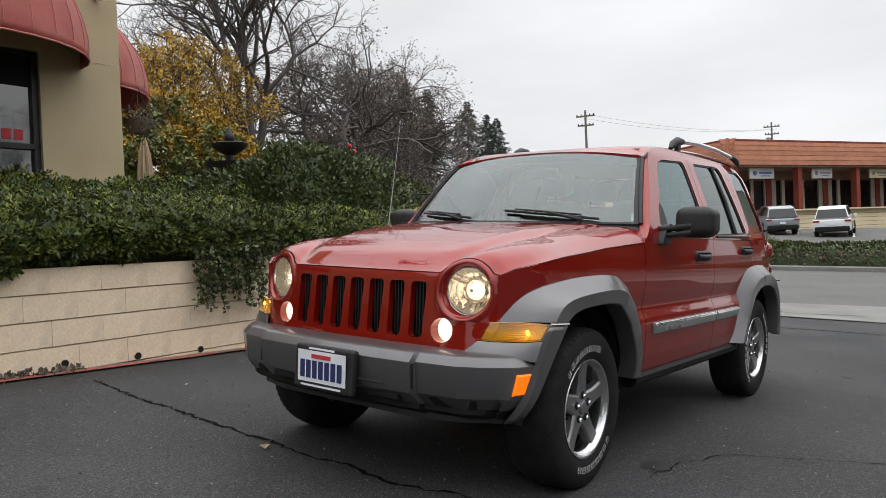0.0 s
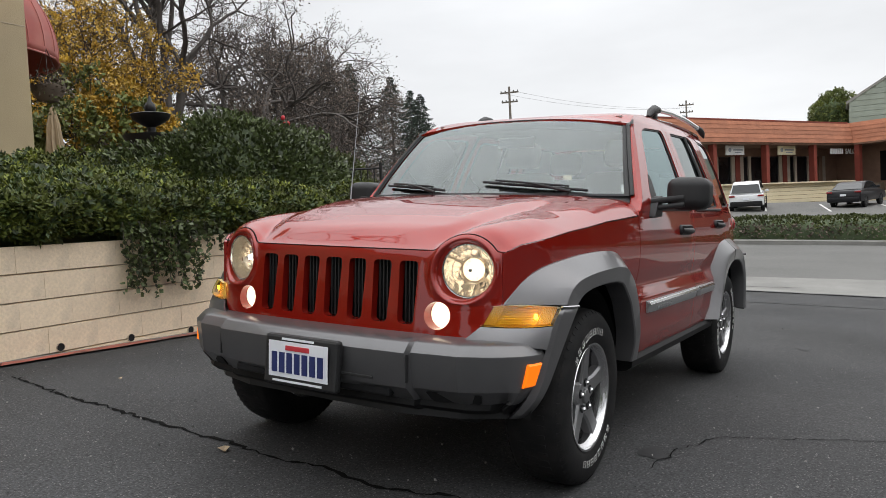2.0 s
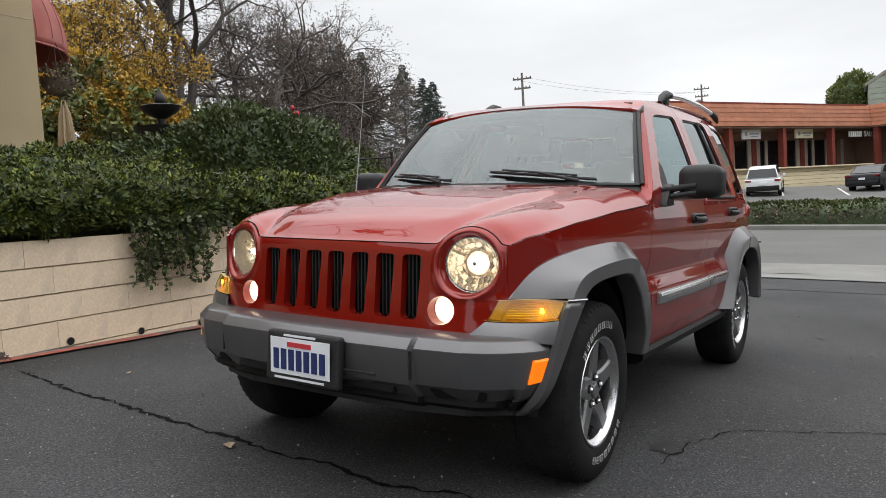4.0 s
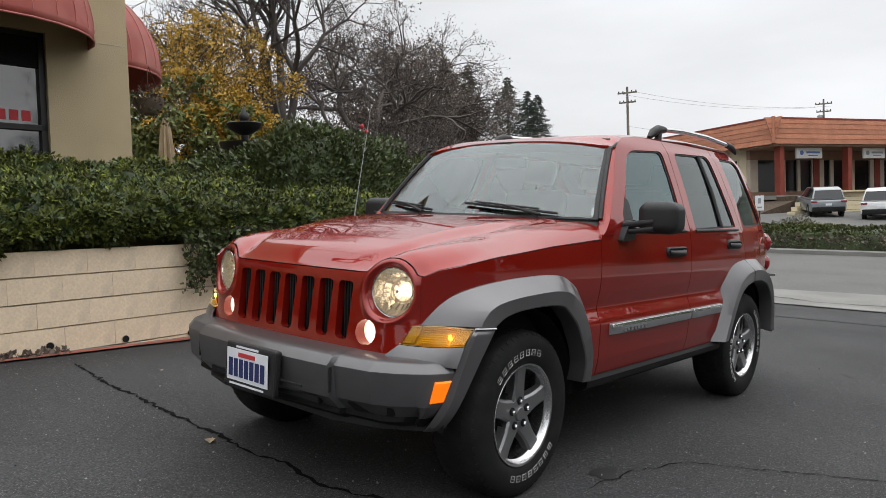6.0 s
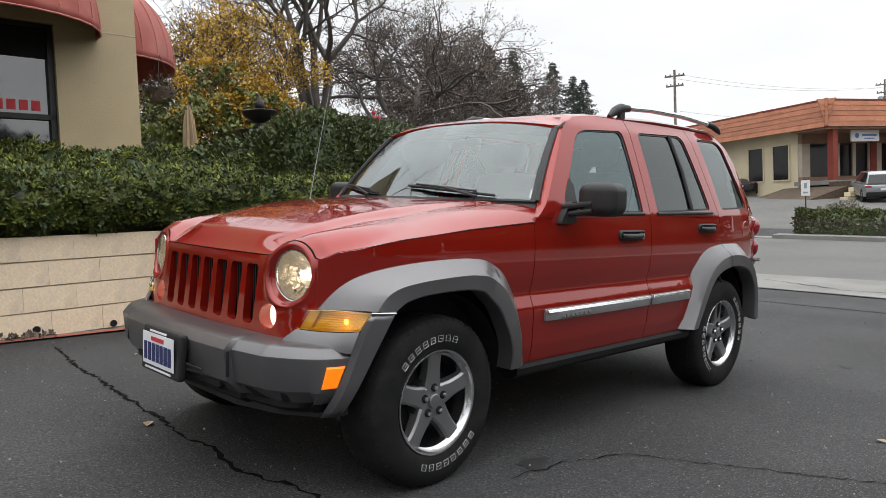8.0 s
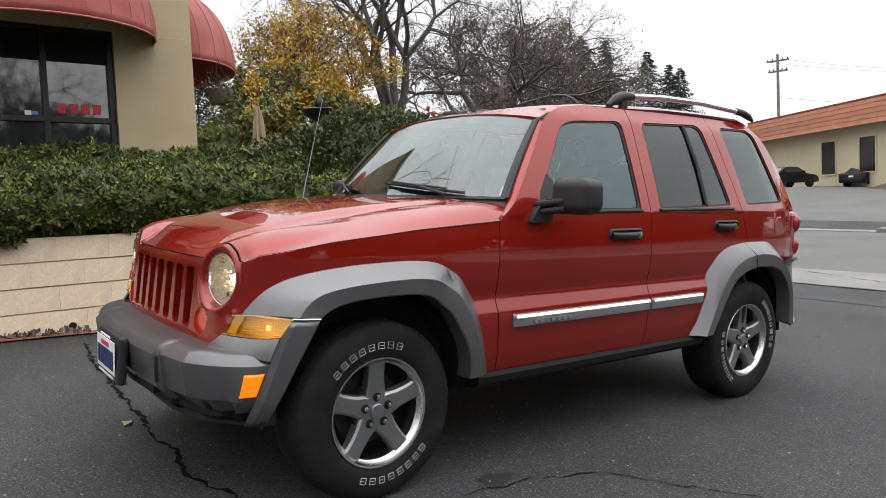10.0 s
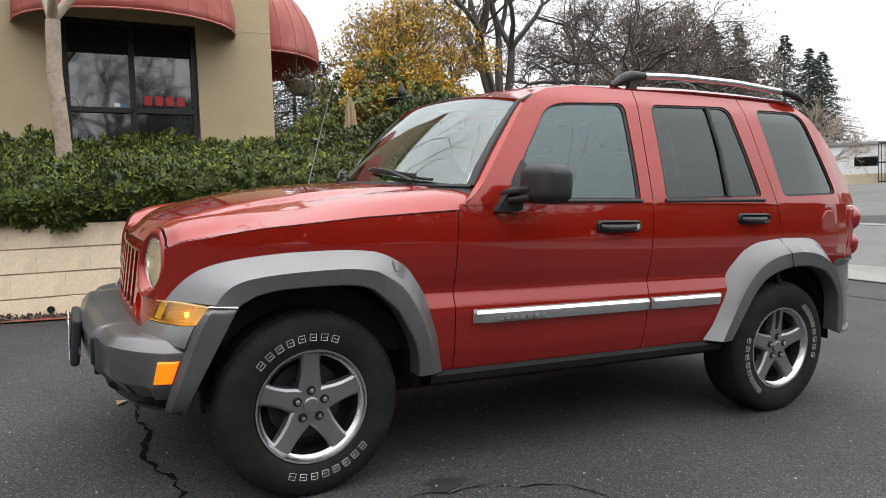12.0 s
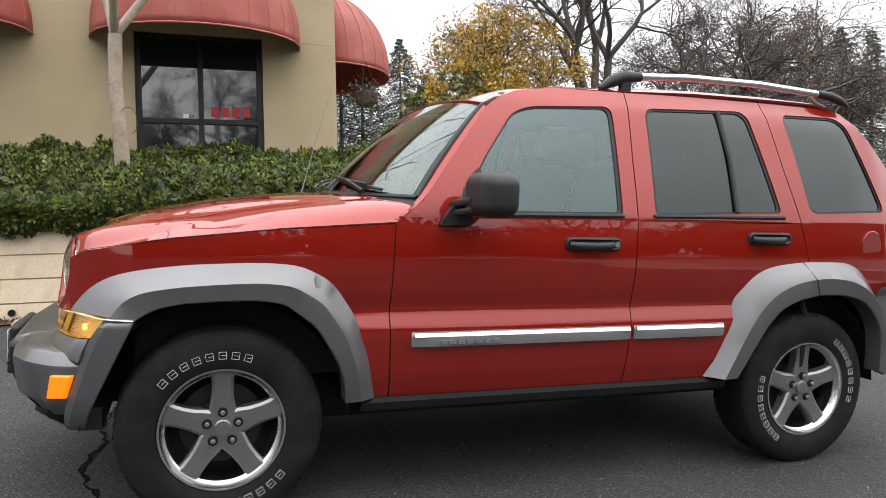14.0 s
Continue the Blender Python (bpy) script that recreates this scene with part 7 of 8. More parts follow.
for b in range(4):
    x0 = 0.3 + BAY * b
    part("column", boxed(x0 - 0.18, x0 + 0.18, -0.05, 0.40, -0.9, 2.95, 0.02), MALL_RED, mall)
    if b:
        part("pier", boxed(x0 - 0.25, x0 + 0.25, 2.5, 2.9, 0.0, 2.95), MALL_RED, mall)
    for a, c, name in ((0.62, 2.35, "shop_window"), (2.9, 3.9, "shop_window"), (4.15, 5.15, "shop_window")) if b == 0 else ((0.7, 1.25, "shop_door"), (1.55, 2.95, "shop_window"), (3.45, 4.85, "shop_window")):
        w = part(name, boxed(x0 + a, x0 + c, 2.72, 2.74, 0.3, 2.35), SHOP_GLASS, mall)
        for k, q in enumerate(((a, a + 0.07, 0.3, 2.35), (c - 0.07, c, 0.3, 2.35), (a + 0.07, c - 0.07, 2.28, 2.35), (a + 0.07, c - 0.07, 0.3, 0.38))):
            part("frame", boxed(x0 + q[0], x0 + q[1], 2.66, 2.76, q[2], q[3]), DARK_BRONZE, w)
    spans = ((-0.0, 0.62), (2.35, 2.9), (3.9, 4.15), (5.15, 5.5)) if b == 0 else ((0.25, 0.7), (1.25, 1.55), (2.95, 3.45), (4.85, 5.25))
    for a, c in spans:
        part("pilaster", boxed(x0 + a, x0 + c, 2.56, 2.86, 0.3, 2.35), MALL_BAND, mall)
for y0, y1 in ((3.6, 5.0), (5.9, 7.3), (9.5, 10.9)):
    w = part("side_window", boxed(0.27, 0.29, y0, y1, 0.2, 2.4), SHOP_GLASS, mall)
    for q in ((y0 - 0.06, y0 + 0.02, 0.14, 2.46), (y1 - 0.02, y1 + 0.06, 0.14, 2.46), (y0 + 0.02, y1 - 0.02, 2.38, 2.46), (y0 + 0.02, y1 - 0.02, 0.14, 0.22)):
        part("frame", boxed(0.22, 0.29, q[0], q[1], q[2], q[3]), MALL_WALL, w)


def shop_sign(x, w, board, ink, label):
    ob = empty("shop_sign", MALL @ Matrix.Translation((x, 0.55, 2.28)), label, "sign", "shop signs")
    part("board", boxed(-w / 2, w / 2, 0, 0.12, 0, 0.66, 0.015), board, ob)
    part("print_bar", boxed(-w * 0.12, w * 0.40, -0.012, 0.001, 0.30, 0.42), ink, ob)
    part("print_bar", boxed(-w * 0.05, w * 0.32, -0.012, 0.001, 0.14, 0.20), ink, ob)
    part("emblem", lathe(bmesh.new(), [(0, 0), (0.15, 0), (0.15, 0.012), (0, 0.012)], 16, Matrix.Translation((-w * 0.30, -0.012, 0.34)) @ Matrix.Rotation(radians(-90), 4, "X")), ink, ob)


shop_sign(3.1, 2.1, SIGN_WHITE, SIGN_BLUE, "white shop sign board with blue print")
shop_sign(8.6, 1.9, SIGN_WHITE, SIGN_GREY, "white shop sign board with grey print")
shop_sign(14.3, 2.0, SIGN_CREAM, SIGN_GREY, "cream shop sign board with grey print")


def raised_sign():
    ob = empty("salon_sign", MALL @ Matrix.Translation((20.9, 0.2, 2.3)) @ Matrix.Scale(1.15, 4), "row of pale raised letters over the salon", "sign", "shop signs")
    for k in range(7):
        part("letter_bar", boxed(-1.6 + 0.21 * k, -1.45 + 0.21 * k, 0, 0.04, 0.0, 0.36), SIGN_WHITE, ob)
    cu = bpy.data.curves.new("word", "FONT")
    cu.body, cu.size, cu.extrude = "SALON", 0.5, 0.02
    tmp = bpy.data.objects.new("word", cu)
    scene.collection.objects.link(tmp)
    me = bpy.data.meshes.new_from_object(tmp.evaluated_get(bpy.context.evaluated_depsgraph_get()))
    bpy.data.objects.remove(tmp)
    me.materials.clear()
    me.materials.append(SIGN_WHITE)
    w = new("word", me)
    w.parent, w.matrix_basis = ob, Matrix.Translation((0.0, -0.03, 0.0)) @ Matrix.Rotation(radians(90), 4, "X")


raised_sign()
# wing that returns towards the street
wing = empty("shop_wing", MALL @ Matrix.Translation((LENGTH, 0, 0)), "wing of the shop row with a dark recessed front", "building")
mansard("mansard_front", (0.0, 0.35, 0), (0.0, -16, 0), (1, 0, 0), wing)
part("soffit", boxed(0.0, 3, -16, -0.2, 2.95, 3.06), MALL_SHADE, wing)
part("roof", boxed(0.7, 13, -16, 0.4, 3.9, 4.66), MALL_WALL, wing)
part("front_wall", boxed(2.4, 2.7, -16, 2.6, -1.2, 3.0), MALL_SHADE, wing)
part("back_wall", boxed(12.7, 13, -16, 2.6, -1.2, 3.9), MALL_WALL, wing)
for k in range(4):
    y = -0.5 - 4.0 * k
    part("column", boxed(0.1, 0.5, y - 0.2, y + 0.2, -1.2, 2.95, 0.02), MALL_RED, wing)
    w = part("shop_window", boxed(2.36, 2.38, y - 3.2, y - 0.5, 0.1, 2.4), SHOP_GLASS, wing)
    part("mullion", boxed(2.30, 2.38, y - 1.9, y - 1.8, 0.1, 2.4), MALL_BAND, w)

# raised block planters before the shops
planter = empty("planter_wall", MALL, "long cream block planter wall before the shops", "wall", kind="structure")
for k in range(7):
    part("block_course", boxed(-2.6 + 0.30 * k, LENGTH - 4.4, -3.4 + 0.12 * k, -2.6, -1.75 + 0.255 * k, -1.75 + 0.255 * (k + 1) - 0.02, 0.015), MALL_WALL, planter)
part("block_course", boxed(LENGTH - 4.4, LENGTH, -3.4, -2.6, -1.9, -0.7, 0.015), MALL_WALL, planter)
part("coping", boxed(-0.2, LENGTH - 4.4, -3.05, -2.55, 0.03, 0.12, 0.015), MALL_WALL, planter)
part("bed", boxed(-0.4, LENGTH, -2.6, -0.25, -1.8, -0.1), SOIL, planter)
bank = bmesh.new()
prism(bank, [(-0.3, -1.9), (-0.3, -0.35), (-2.4, -0.9), (-4.6, -1.55), (-5.5, -2.0)], -1.6, 3.4, "xz")
tagged(part("earth_bank", bank, SOIL, m=MALL), "bare brown earth bank at the corner of the shops", "bank", kind="structure")

# grey two-storey house behind
house = empty("sided_house", Matrix.Translation((76.3, 2.2, 1.0)) @ Matrix.Rotation(radians(-86), 4, "Z"), "grey-green building with lap siding and a gable", "building")
hb = bmesh.new()
prism(hb, [(0, 0), (16, 0), (16, 8.8), (8, 13.8), (0, 8.8)], 0, 12, "xz")
part("wall", hb, SIDING, house)
for k in range(25):
    z = 0.9 + 0.5 * k
    inset = max(0.0, (z + 0.25 - 8.8) * 1.6)
    if inset < 7.6:
        part("siding_board", boxed(inset, 16 - inset, -0.05, 0.0, z, z + 0.46), SIDING, house)
rb = bmesh.new()
prism(rb, [(-0.25, 8.66), (8, 13.82), (16.25, 8.66), (16.25, 8.9), (8, 14.06), (-0.25, 8.9)], -0.12, 12.2, "xz")
part("roof", rb, mat("grey_roof", (0.2, 0.2, 0.2), 0.9, vary=0.2), house)
shrub("round_tree", (84, 3.9, 9.2), (2.4, 2.4, 2.8), 6000, 0.28, LEAF_O, "round olive tree beside the sided house", "tree", 71, low=-1)
shrub("round_tree", (84, 7.6, 7.2), (1.7, 1.7, 1.3), 3000, 0.28, LEAF_O, "low olive tree beside the sided house", "tree", 72, low=-1)


# ---- utility poles and wires ----
def pole(x, y, top, label, arms=((-0.5, 0.8), (-1.3, 0.7)), turn=104, can=False):
    ob = empty("utility_pole", Matrix.Translation((x, y, 0)) @ Matrix.Rotation(radians(turn), 4, "Z"), label, "utility pole", "utility poles")
    part("mast", tube(bmesh.new(), [(0, 0, 0), (0, 0, top / 2), (0, 0, top)], [0.15, 0.125, 0.09], 10), POLE_WOOD, ob, smooth=True)
    for dz, half in arms:
        part("crossarm", boxed(-half, half, -0.06, 0.06, top + dz - 0.06, top + dz + 0.06), POLE_WOOD, ob)
        for s in (-0.9, -0.45, 0.45, 0.9):
            part("insulator", lathe(bmesh.new(), [(0, 0), (0.05, 0.02), (0.04, 0.12), (0, 0.14)], 8, Matrix.Translation((s * half, 0, top + dz + 0.06))), DARK_BRONZE, ob)
    if can:
        part("transformer", lathe(bmesh.new(), [(0, 0), (0.24, 0), (0.26, 0.1), (0.26, 0.7), (0.1, 0.8), (0, 0.8)], 14, Matrix.Translation((0.35, 0, top - 2.4))), SIGN_GREY, ob, smooth=True)
    return ob


pole(54.0, 26.5, 11.9, "weathered wooden utility pole with crossarms")
pole(81.5, 18.4, 12.6, "distant wooden utility pole with a transformer", can=True)


def wire(a, b, sag, label="thin black overhead wire"):
    pts = [Vector(a).lerp(Vector(b), t) - Vector((0, 0, sag * 4 * t * (1 - t))) for t in np.linspace(0, 1, 14)]
    tagged(part("overhead_wire", tube(bmesh.new(), pts, 0.009, 4), WIRE), label, "wire", "overhead wires")


for dz, off in ((11.4, -1.0), (11.4, 1.0), (8.6, 0.0)):
    wire((54.0 - off * 0.16, 26.5 + off * 0.65, dz), (81.5 - off * 0.16, 18.4 + off * 0.65, dz + 0.4), 0.6)


# ---- things of the yard ----
def fountain():
    ob = empty("fountain", Matrix.Translation((4.35, 7.70, 0.97)) @ Matrix.Diagonal((0.80, 0.80, 0.985, 1)), "dark two-tier cast fountain with a finial", "fountain")
    part("pedestal", lathe(bmesh.new(), [(0.34, 0), (0.34, 0.10), (0.20, 0.18), (0.14, 0.5), (0.12, 1.0), (0.16, 1.28), (0.20, 1.32)], 28), IRON, ob, smooth=40)
    part("lower_bowl", lathe(bmesh.new(), [(0.10, 1.28), (0.24, 1.34), (0.42, 1.45), (0.50, 1.55), (0.52, 1.60), (0.49, 1.60), (0.40, 1.50), (0.10, 1.42)], 36, closed=True), IRON, ob, "wide fluted bowl", smooth=40)
    part("stem", lathe(bmesh.new(), [(0.09, 1.40), (0.06, 1.55), (0.08, 1.70), (0.07, 1.80)], 20), IRON, ob, smooth=40)
    part("upper_bowl", lathe(bmesh.new(), [(0.06, 1.72), (0.16, 1.76), (0.32, 1.84), (0.37, 1.92), (0.35, 1.93), (0.22, 1.87), (0.06, 1.84)], 36, closed=True), IRON, ob, "small bowl", smooth=40)
    part("finial", lathe(bmesh.new(), [(0.05, 1.85), (0.04, 1.94), (0.09, 1.97), (0.11, 2.02), (0.09, 2.08), (0.04, 2.13), (0.02, 2.20), (0, 2.22)], 20), IRON, ob, smooth=40)


fountain()


def closed_umbrella():
    ob = empty("patio_umbrella", Matrix.Translation((4.5, 10.6, 0.97)) @ Matrix.Diagonal((0.95, 0.95, 0.95, 1)), "closed tan canvas patio umbrella tied round its pole", "umbrella")
    part("pole", tube(bmesh.new(), [(0, 0, 0), (0, 0, 2.55)], 0.022, 10), POLE_WOOD, ob)
    bm = bmesh.new()
    rings = []
    for r, z in ((0.14, 0.75), (0.15, 1.0), (0.12, 1.3), (0.13, 1.7), (0.09, 2.2), (0.03, 2.5)):
        rings.append([bm.verts.new((r * (1 + 0.28 * math.cos(8 * a)) * math.cos(a), r * (1 + 0.28 * math.cos(8 * a)) * math.sin(a), z)) for a in np.linspace(0, 2 * math.pi, 49)[:-1]])
    for r0, r1 in zip(rings, rings[1:]):
        for k in range(48):
            bm.faces.new((r0[k], r0[(k + 1) % 48], r1[(k + 1) % 48], r1[k]))
    bm.faces.new(rings[-1])
    part("canopy", bm, CANVAS, ob, "folded canvas", smooth=60)
    part("tie", lathe(bmesh.new(), [(0.15, 1.28), (0.16, 1.28), (0.16, 1.33), (0.15, 1.33)], 20, closed=True), CANVAS, ob)


closed_umbrella()


def hanging_basket():
    rng = np.random.default_rng(8)
    ob = empty("hanging_basket", Matrix.Translation((2.37, 6.98, 2.90)), "hanging basket with withered brown plants under the awning", "plant")
    part("basket", lathe(bmesh.new(), [(0.0, -0.16), (0.10, -0.14), (0.18, -0.04), (0.20, 0.05), (0.18, 0.05), (0.0, 0.0)], 24), LEAF_BR, ob, smooth=40)
    for k in range(3):
        a = 2.1 * k
        part("chain", tube(bmesh.new(), [(0.19 * math.cos(a), 0.19 * math.sin(a), 0.05), (0, 0, 0.55)], 0.004, 5), IRON, ob)
    p = rng.normal(0, 1, (500, 3)) * (0.11, 0.11, 0.08)
    tagged(leaves("withered_foliage", p + (0, 0, 0.06), p, 0.05, LEAF_BR, ob, rng), kind="stuff")
    q = rng.normal(0, 1, (260, 3)) * (0.12, 0.12, 0.10)
    tagged(leaves("green_foliage", q + (0.10, 0, -0.1), q, 0.05, LEAF_O, ob, rng), kind="stuff")


hanging_basket()


def iron_fence():
    ob = empty("iron_fence", None, "black iron picket fence at the end of the terrace", "fence")
    x0, y0, x1, y1 = 6.9, 9.6, 8.85, 6.75
    n = 26
    for z in (2.1, 1.1):
        part("rail", tube(bmesh.new(), [(x0, y0, z), (x1, y1, z)], 0.02, 6), IRON, ob)
    for k in range(n + 1):
        t = k / n
        x, y = x0 + (x1 - x0) * t, y0 + (y1 - y0) * t
        post = k % 13 == 0
        part("post" if post else "picket", tube(bmesh.new(), [(x, y, 0.6), (x, y, 2.2 if post else 2.12)], 0.035 if post else 0.011, 6), IRON, ob)


iron_fence()


def red_lantern(x, y, z, r):
    ob = empty("red_ornament", Matrix.Translation((x, y, z)), "small bright red ornament among the bush leaves", "ornament", "red ornaments")
    bm = bmesh.new()
    bmesh.ops.create_uvsphere(bm, u_segments=14, v_segments=8, radius=r, matrix=Matrix.Diagonal((1, 1, 1.25, 1)))
    part("ball", bm, SIGN_RED, ob, smooth=True)
    part("hook", tube(bmesh.new(), [(0, 0, r), (0, 0, r + 0.06)], 0.006, 5), IRON, ob)


red_lantern(5.18, 5.75, 2.66, 0.032)
red_lantern(5.27, 5.75, 2.58, 0.036)
red_lantern(5.15, 5.70, 2.57, 0.025)

# coiled cord on the pale tree
tagged(part("cord_loop", tube(bmesh.new(), [(-0.68 + 0.09 * math.cos(a), 4.64, 2.14 + 0.14 * math.sin(a)) for a in np.linspace(-1.2, 3.4, 20)], 0.004, 6), TWIG), "loop of thin dark cord on the pale trunk", "cord")

# far hedge on the planting strip
def low_hedge():
    rng = np.random.default_rng(19)
    ob = empty("low_hedge", None, "low clipped winter hedge along the far kerb", "hedge")

    def fn(y, v):
        u = 24.0 + 0.25 * noise.noise(Vector((y * 0.5, 3, 0)))
        x = u - 0.15 * y
        a = math.pi * v
        h = 0.72 + 0.12 * noise.noise(Vector((y * 0.9, 0, 1)))
        p = Vector((x - 0.8 * math.cos(a), y, ground_z(x, y) + 0.08 + h * math.sin(a) ** 0.6))
        n = Vector((-math.cos(a), 0, math.sin(a)))
        return p + n * 0.08 * noise.noise(Vector((y * 3, v * 5, 2))), n
    # A dark skin under the leaves colours in the shade behind them.
    core_grid("inner_growth", fn, np.linspace(-40, HEDGE_END - 0.2, 150), np.linspace(0, 1, 12), LEAF_D, ob, 0.08)
    pts, nor = [], []
    for _ in range(16000):
        p, n = fn(HEDGE_END - 0.2 - rng.uniform(0, 1) ** 1.3 * 20, rng.uniform(0, 1))
        pts.append(p)
        nor.append(n)
    pts, nor = np.array(pts), np.array(nor)
    top = (nor[:, 2] > 0.5) | (rng.random(len(pts)) < 0.25)
    tagged(leaves("foliage", pts[top], nor[top], 0.11, LEAF_O, ob, rng), kind="stuff")
    tagged(leaves("dry_foliage", pts[~top], nor[~top], 0.11, LEAF_BR, ob, rng, "brown dry lower twigs"), kind="stuff")


low_hedge()
shrub("pale_shrub", (24.6, 5.0, 0.25), (0.9, 0.8, 0.6), 1500, 0.10, mat("grey_leaf", (0.20, 0.20, 0.16), 0.8, vary=0.3, rand=0.3), "pale grey dry shrub at the end of the hedge", "bush", 29, LEAF_BR)


def small_sign():
    ob = empty("sign_post", Matrix.Translation((26.2, 6.75, ground_z(26.2, 6.75))) @ Matrix.Rotation(radians(-75), 4, "Z"), "small white notice on a thin post by the drive", "sign")
    part("post", boxed(-0.02, 0.02, 0.01, 0.05, 0, 1.75), IRON, ob)
    part("board", boxed(-0.15, 0.15, -0.012, 0.01, 1.15, 1.72, 0.006), SIGN_WHITE, ob)
    part("print_bar", boxed(-0.05, 0.05, -0.016, -0.011, 1.42, 1.62), SIGN_GREY, ob)
    part("print_bar", boxed(-0.08, 0.08, -0.016, -0.011, 1.24, 1.30), SIGN_GREY, ob)


small_sign()

# ---- parked cars across the street ----
CAR_WHITE = mat("white_car_paint", (0.72, 0.73, 0.74), 0.3, coat=1.0, vary=0.02)
CAR_SILVER = mat("silver_car_paint", (0.27, 0.29, 0.31), 0.32, metal=0.6, coat=1.0, vary=0.03)
CAR_BLACK = mat("black_car_paint", (0.008, 0.008, 0.010), 0.4, coat=0.15, spec=0.3, vary=0.1)
CAR_GLASS = mat("parked_car_glass", (0.015, 0.018, 0.02), 0.06, spec=0.9, vary=0.1)


def parked_car(x, y, heading, paint, kind, label):
    """A parked car; its length runs along local x, its tail at -x."""
    sx, sy = math.cos(radians(heading)), math.sin(radians(heading))
    z0 = ground_z(x, y)
    slope = math.atan2(ground_z(x + sx, y + sy) - ground_z(x - sx, y - sy), 2.0)
    ob = empty("parked_car", Matrix.Translation((x, y, z0 + 0.01)) @ Matrix.Rotation(radians(heading), 4, "Z") @ Matrix.Rotation(-slope, 4, "Y") @ Matrix.Scale(0.92, 4), label, "car", "parked cars")
    if kind == "suv":
        w, r = 0.92, 0.35
        low = [(-2.25, 0.32), (-2.28, 0.60), (-2.24, 1.0), (1.05, 1.0), (1.95, 0.92), (2.25, 0.72), (2.28, 0.32)]
        up = [(-2.24, 0.98), (-2.0, 1.58), (-1.5, 1.70), (0.1, 1.68), (1.15, 1.0)]
    else:
        w, r = 0.91, 0.33
        low = [(-2.35, 0.30), (-2.38, 0.62), (-2.28, 0.98), (-1.4, 0.98), (1.1, 0.93), (2.05, 0.80), (2.33, 0.62), (2.35, 0.30)]
        up = [(-1.75, 0.96), (-1.0, 1.38), (-0.3, 1.44), (0.4, 1.38), (1.15, 0.93)]

    def shell(name, prof, wide, top_in, material, zref):
        bm = bmesh.new()
        outline = rounded(prof, 0.12, 4)
        rows = []
        for t, k in ((-1, 0.90), (-0.97, 0.965), (-0.9, 1.0), (0.9, 1.0), (0.97, 0.965), (1, 0.90)):
            row = []
            cx, cz = centre(outline)
            for px, pz in outline:
                lean = 1 - top_in * max(0, pz - zref)
                row.append(bm.verts.new((cx + (px - cx) * k ** 0.3, t * wide * lean, cz + (pz - cz) * k ** 0.5)))
            rows.append(row)
        n = len(outline)
        for r0, r1 in zip(rows, rows[1:]):
            for i in range(n):
                bm.faces.new((r0[i], r0[(i + 1) % n], r1[(i + 1) % n], r1[i]))
        bm.faces.new(rows[0])
        bm.faces.new(rows[-1][::-1])
        bmesh.ops.recalc_face_normals(bm, faces=bm.faces)
        return part(name, bm, material, ob, smooth=40)
    shell("body", low, w, 0.1, paint, 0.9)
    shell("cabin", up, w * 0.93, 0.32, paint, 1.0)
    tail, roof = up[0], up[1]
    rear = bmesh.new()
    dx, dz = roof[0] - tail[0], roof[1] - tail[1]
    for f0, f1 in ((0.12, 0.90),):
        a = (tail[0] + dx * f0 - 0.02, tail[1] + dz * f0 + 0.01)
        b = (tail[0] + dx * f1 - 0.02, tail[1] + dz * f1 + 0.01)
        vs = [rear.verts.new(p) for p in ((a[0], -w * 0.84, a[1]), (a[0], w * 0.84, a[1]), (b[0], w * 0.72, b[1]), (b[0], -w * 0.72, b[1]))]
        rear.faces.new(vs)
    thick(part("rear_window", oriented(rear, (-1, 0, 0.3)), CAR_GLASS, ob, "dark rear glass"), 0.01)
    for s in (-1, 1):
        c = centre(up)
        ga = [tuple(Vector((c.x + (p[0] - c.x) * 0.86, c.y + 0.01 + (p[1] - c.y) * 0.74))) for p in rounded(up, 0.1, 3)]
        part("side_window", fill_mesh(ga, lambda px, pz: (px, s * (w * 0.93 * (1 - 0.32 * max(0, pz - 1.0)) + 0.004), pz), (0, s, 0), 3), CAR_GLASS, ob, "dark side glass")
        tl = boxed(low[1][0] - 0.02, low[1][0] + 0.16, s * (w - 0.16) - 0.17, s * (w - 0.16) + 0.145, 0.84, 0.94, 0.02)
        part("tail_lamp", tl, RED_LENS, ob, "red tail lamp")
        part("door_mirror", boxed(0.55, 0.70, s * (w + 0.08) - 0.09, s * (w + 0.08) + 0.09, 0.98, 1.12, 0.03), paint, ob)
        for xw in (-1.38, 1.38):
            wm = Matrix.Translation((xw, s * (w - 0.10), r)) @ Matrix.Rotation(radians(-90 * s), 4, "X")
            wh = part("wheel", lathe(bmesh.new(), [(r * 0.62, -0.1), (r, -0.09), (r, 0.09), (r * 0.95, 0.11), (r * 0.64, 0.11)], 28, wm, closed=True), RUBBER, ob, smooth=40)
            part("hub", lathe(bmesh.new(), [(0, 0.06), (r * 0.3, 0.09), (r * 0.64, 0.10), (r * 0.64, -0.05), (0, -0.05)], 20, wm), ALLOY_DARK, wh, smooth=30)
            part("wheel_arch", lathe(bmesh.new(), [(0, -0.02), (r + 0.06, -0.02), (r + 0.06, 0.109), (0, 0.109)], 28, Matrix.Translation((xw, s * (w - 0.11), r)) @ Matrix.Rotation(radians(-90 * s), 4, "X")), DARK_PLASTIC, ob)
    part("rear_bumper", boxed(low[0][0] - 0.06, low[0][0] + 0.25, -w * 0.93, w * 0.93, 0.30, 0.60, 0.06), DARK_PLASTIC if kind == "suv" else paint, ob, smooth=40)
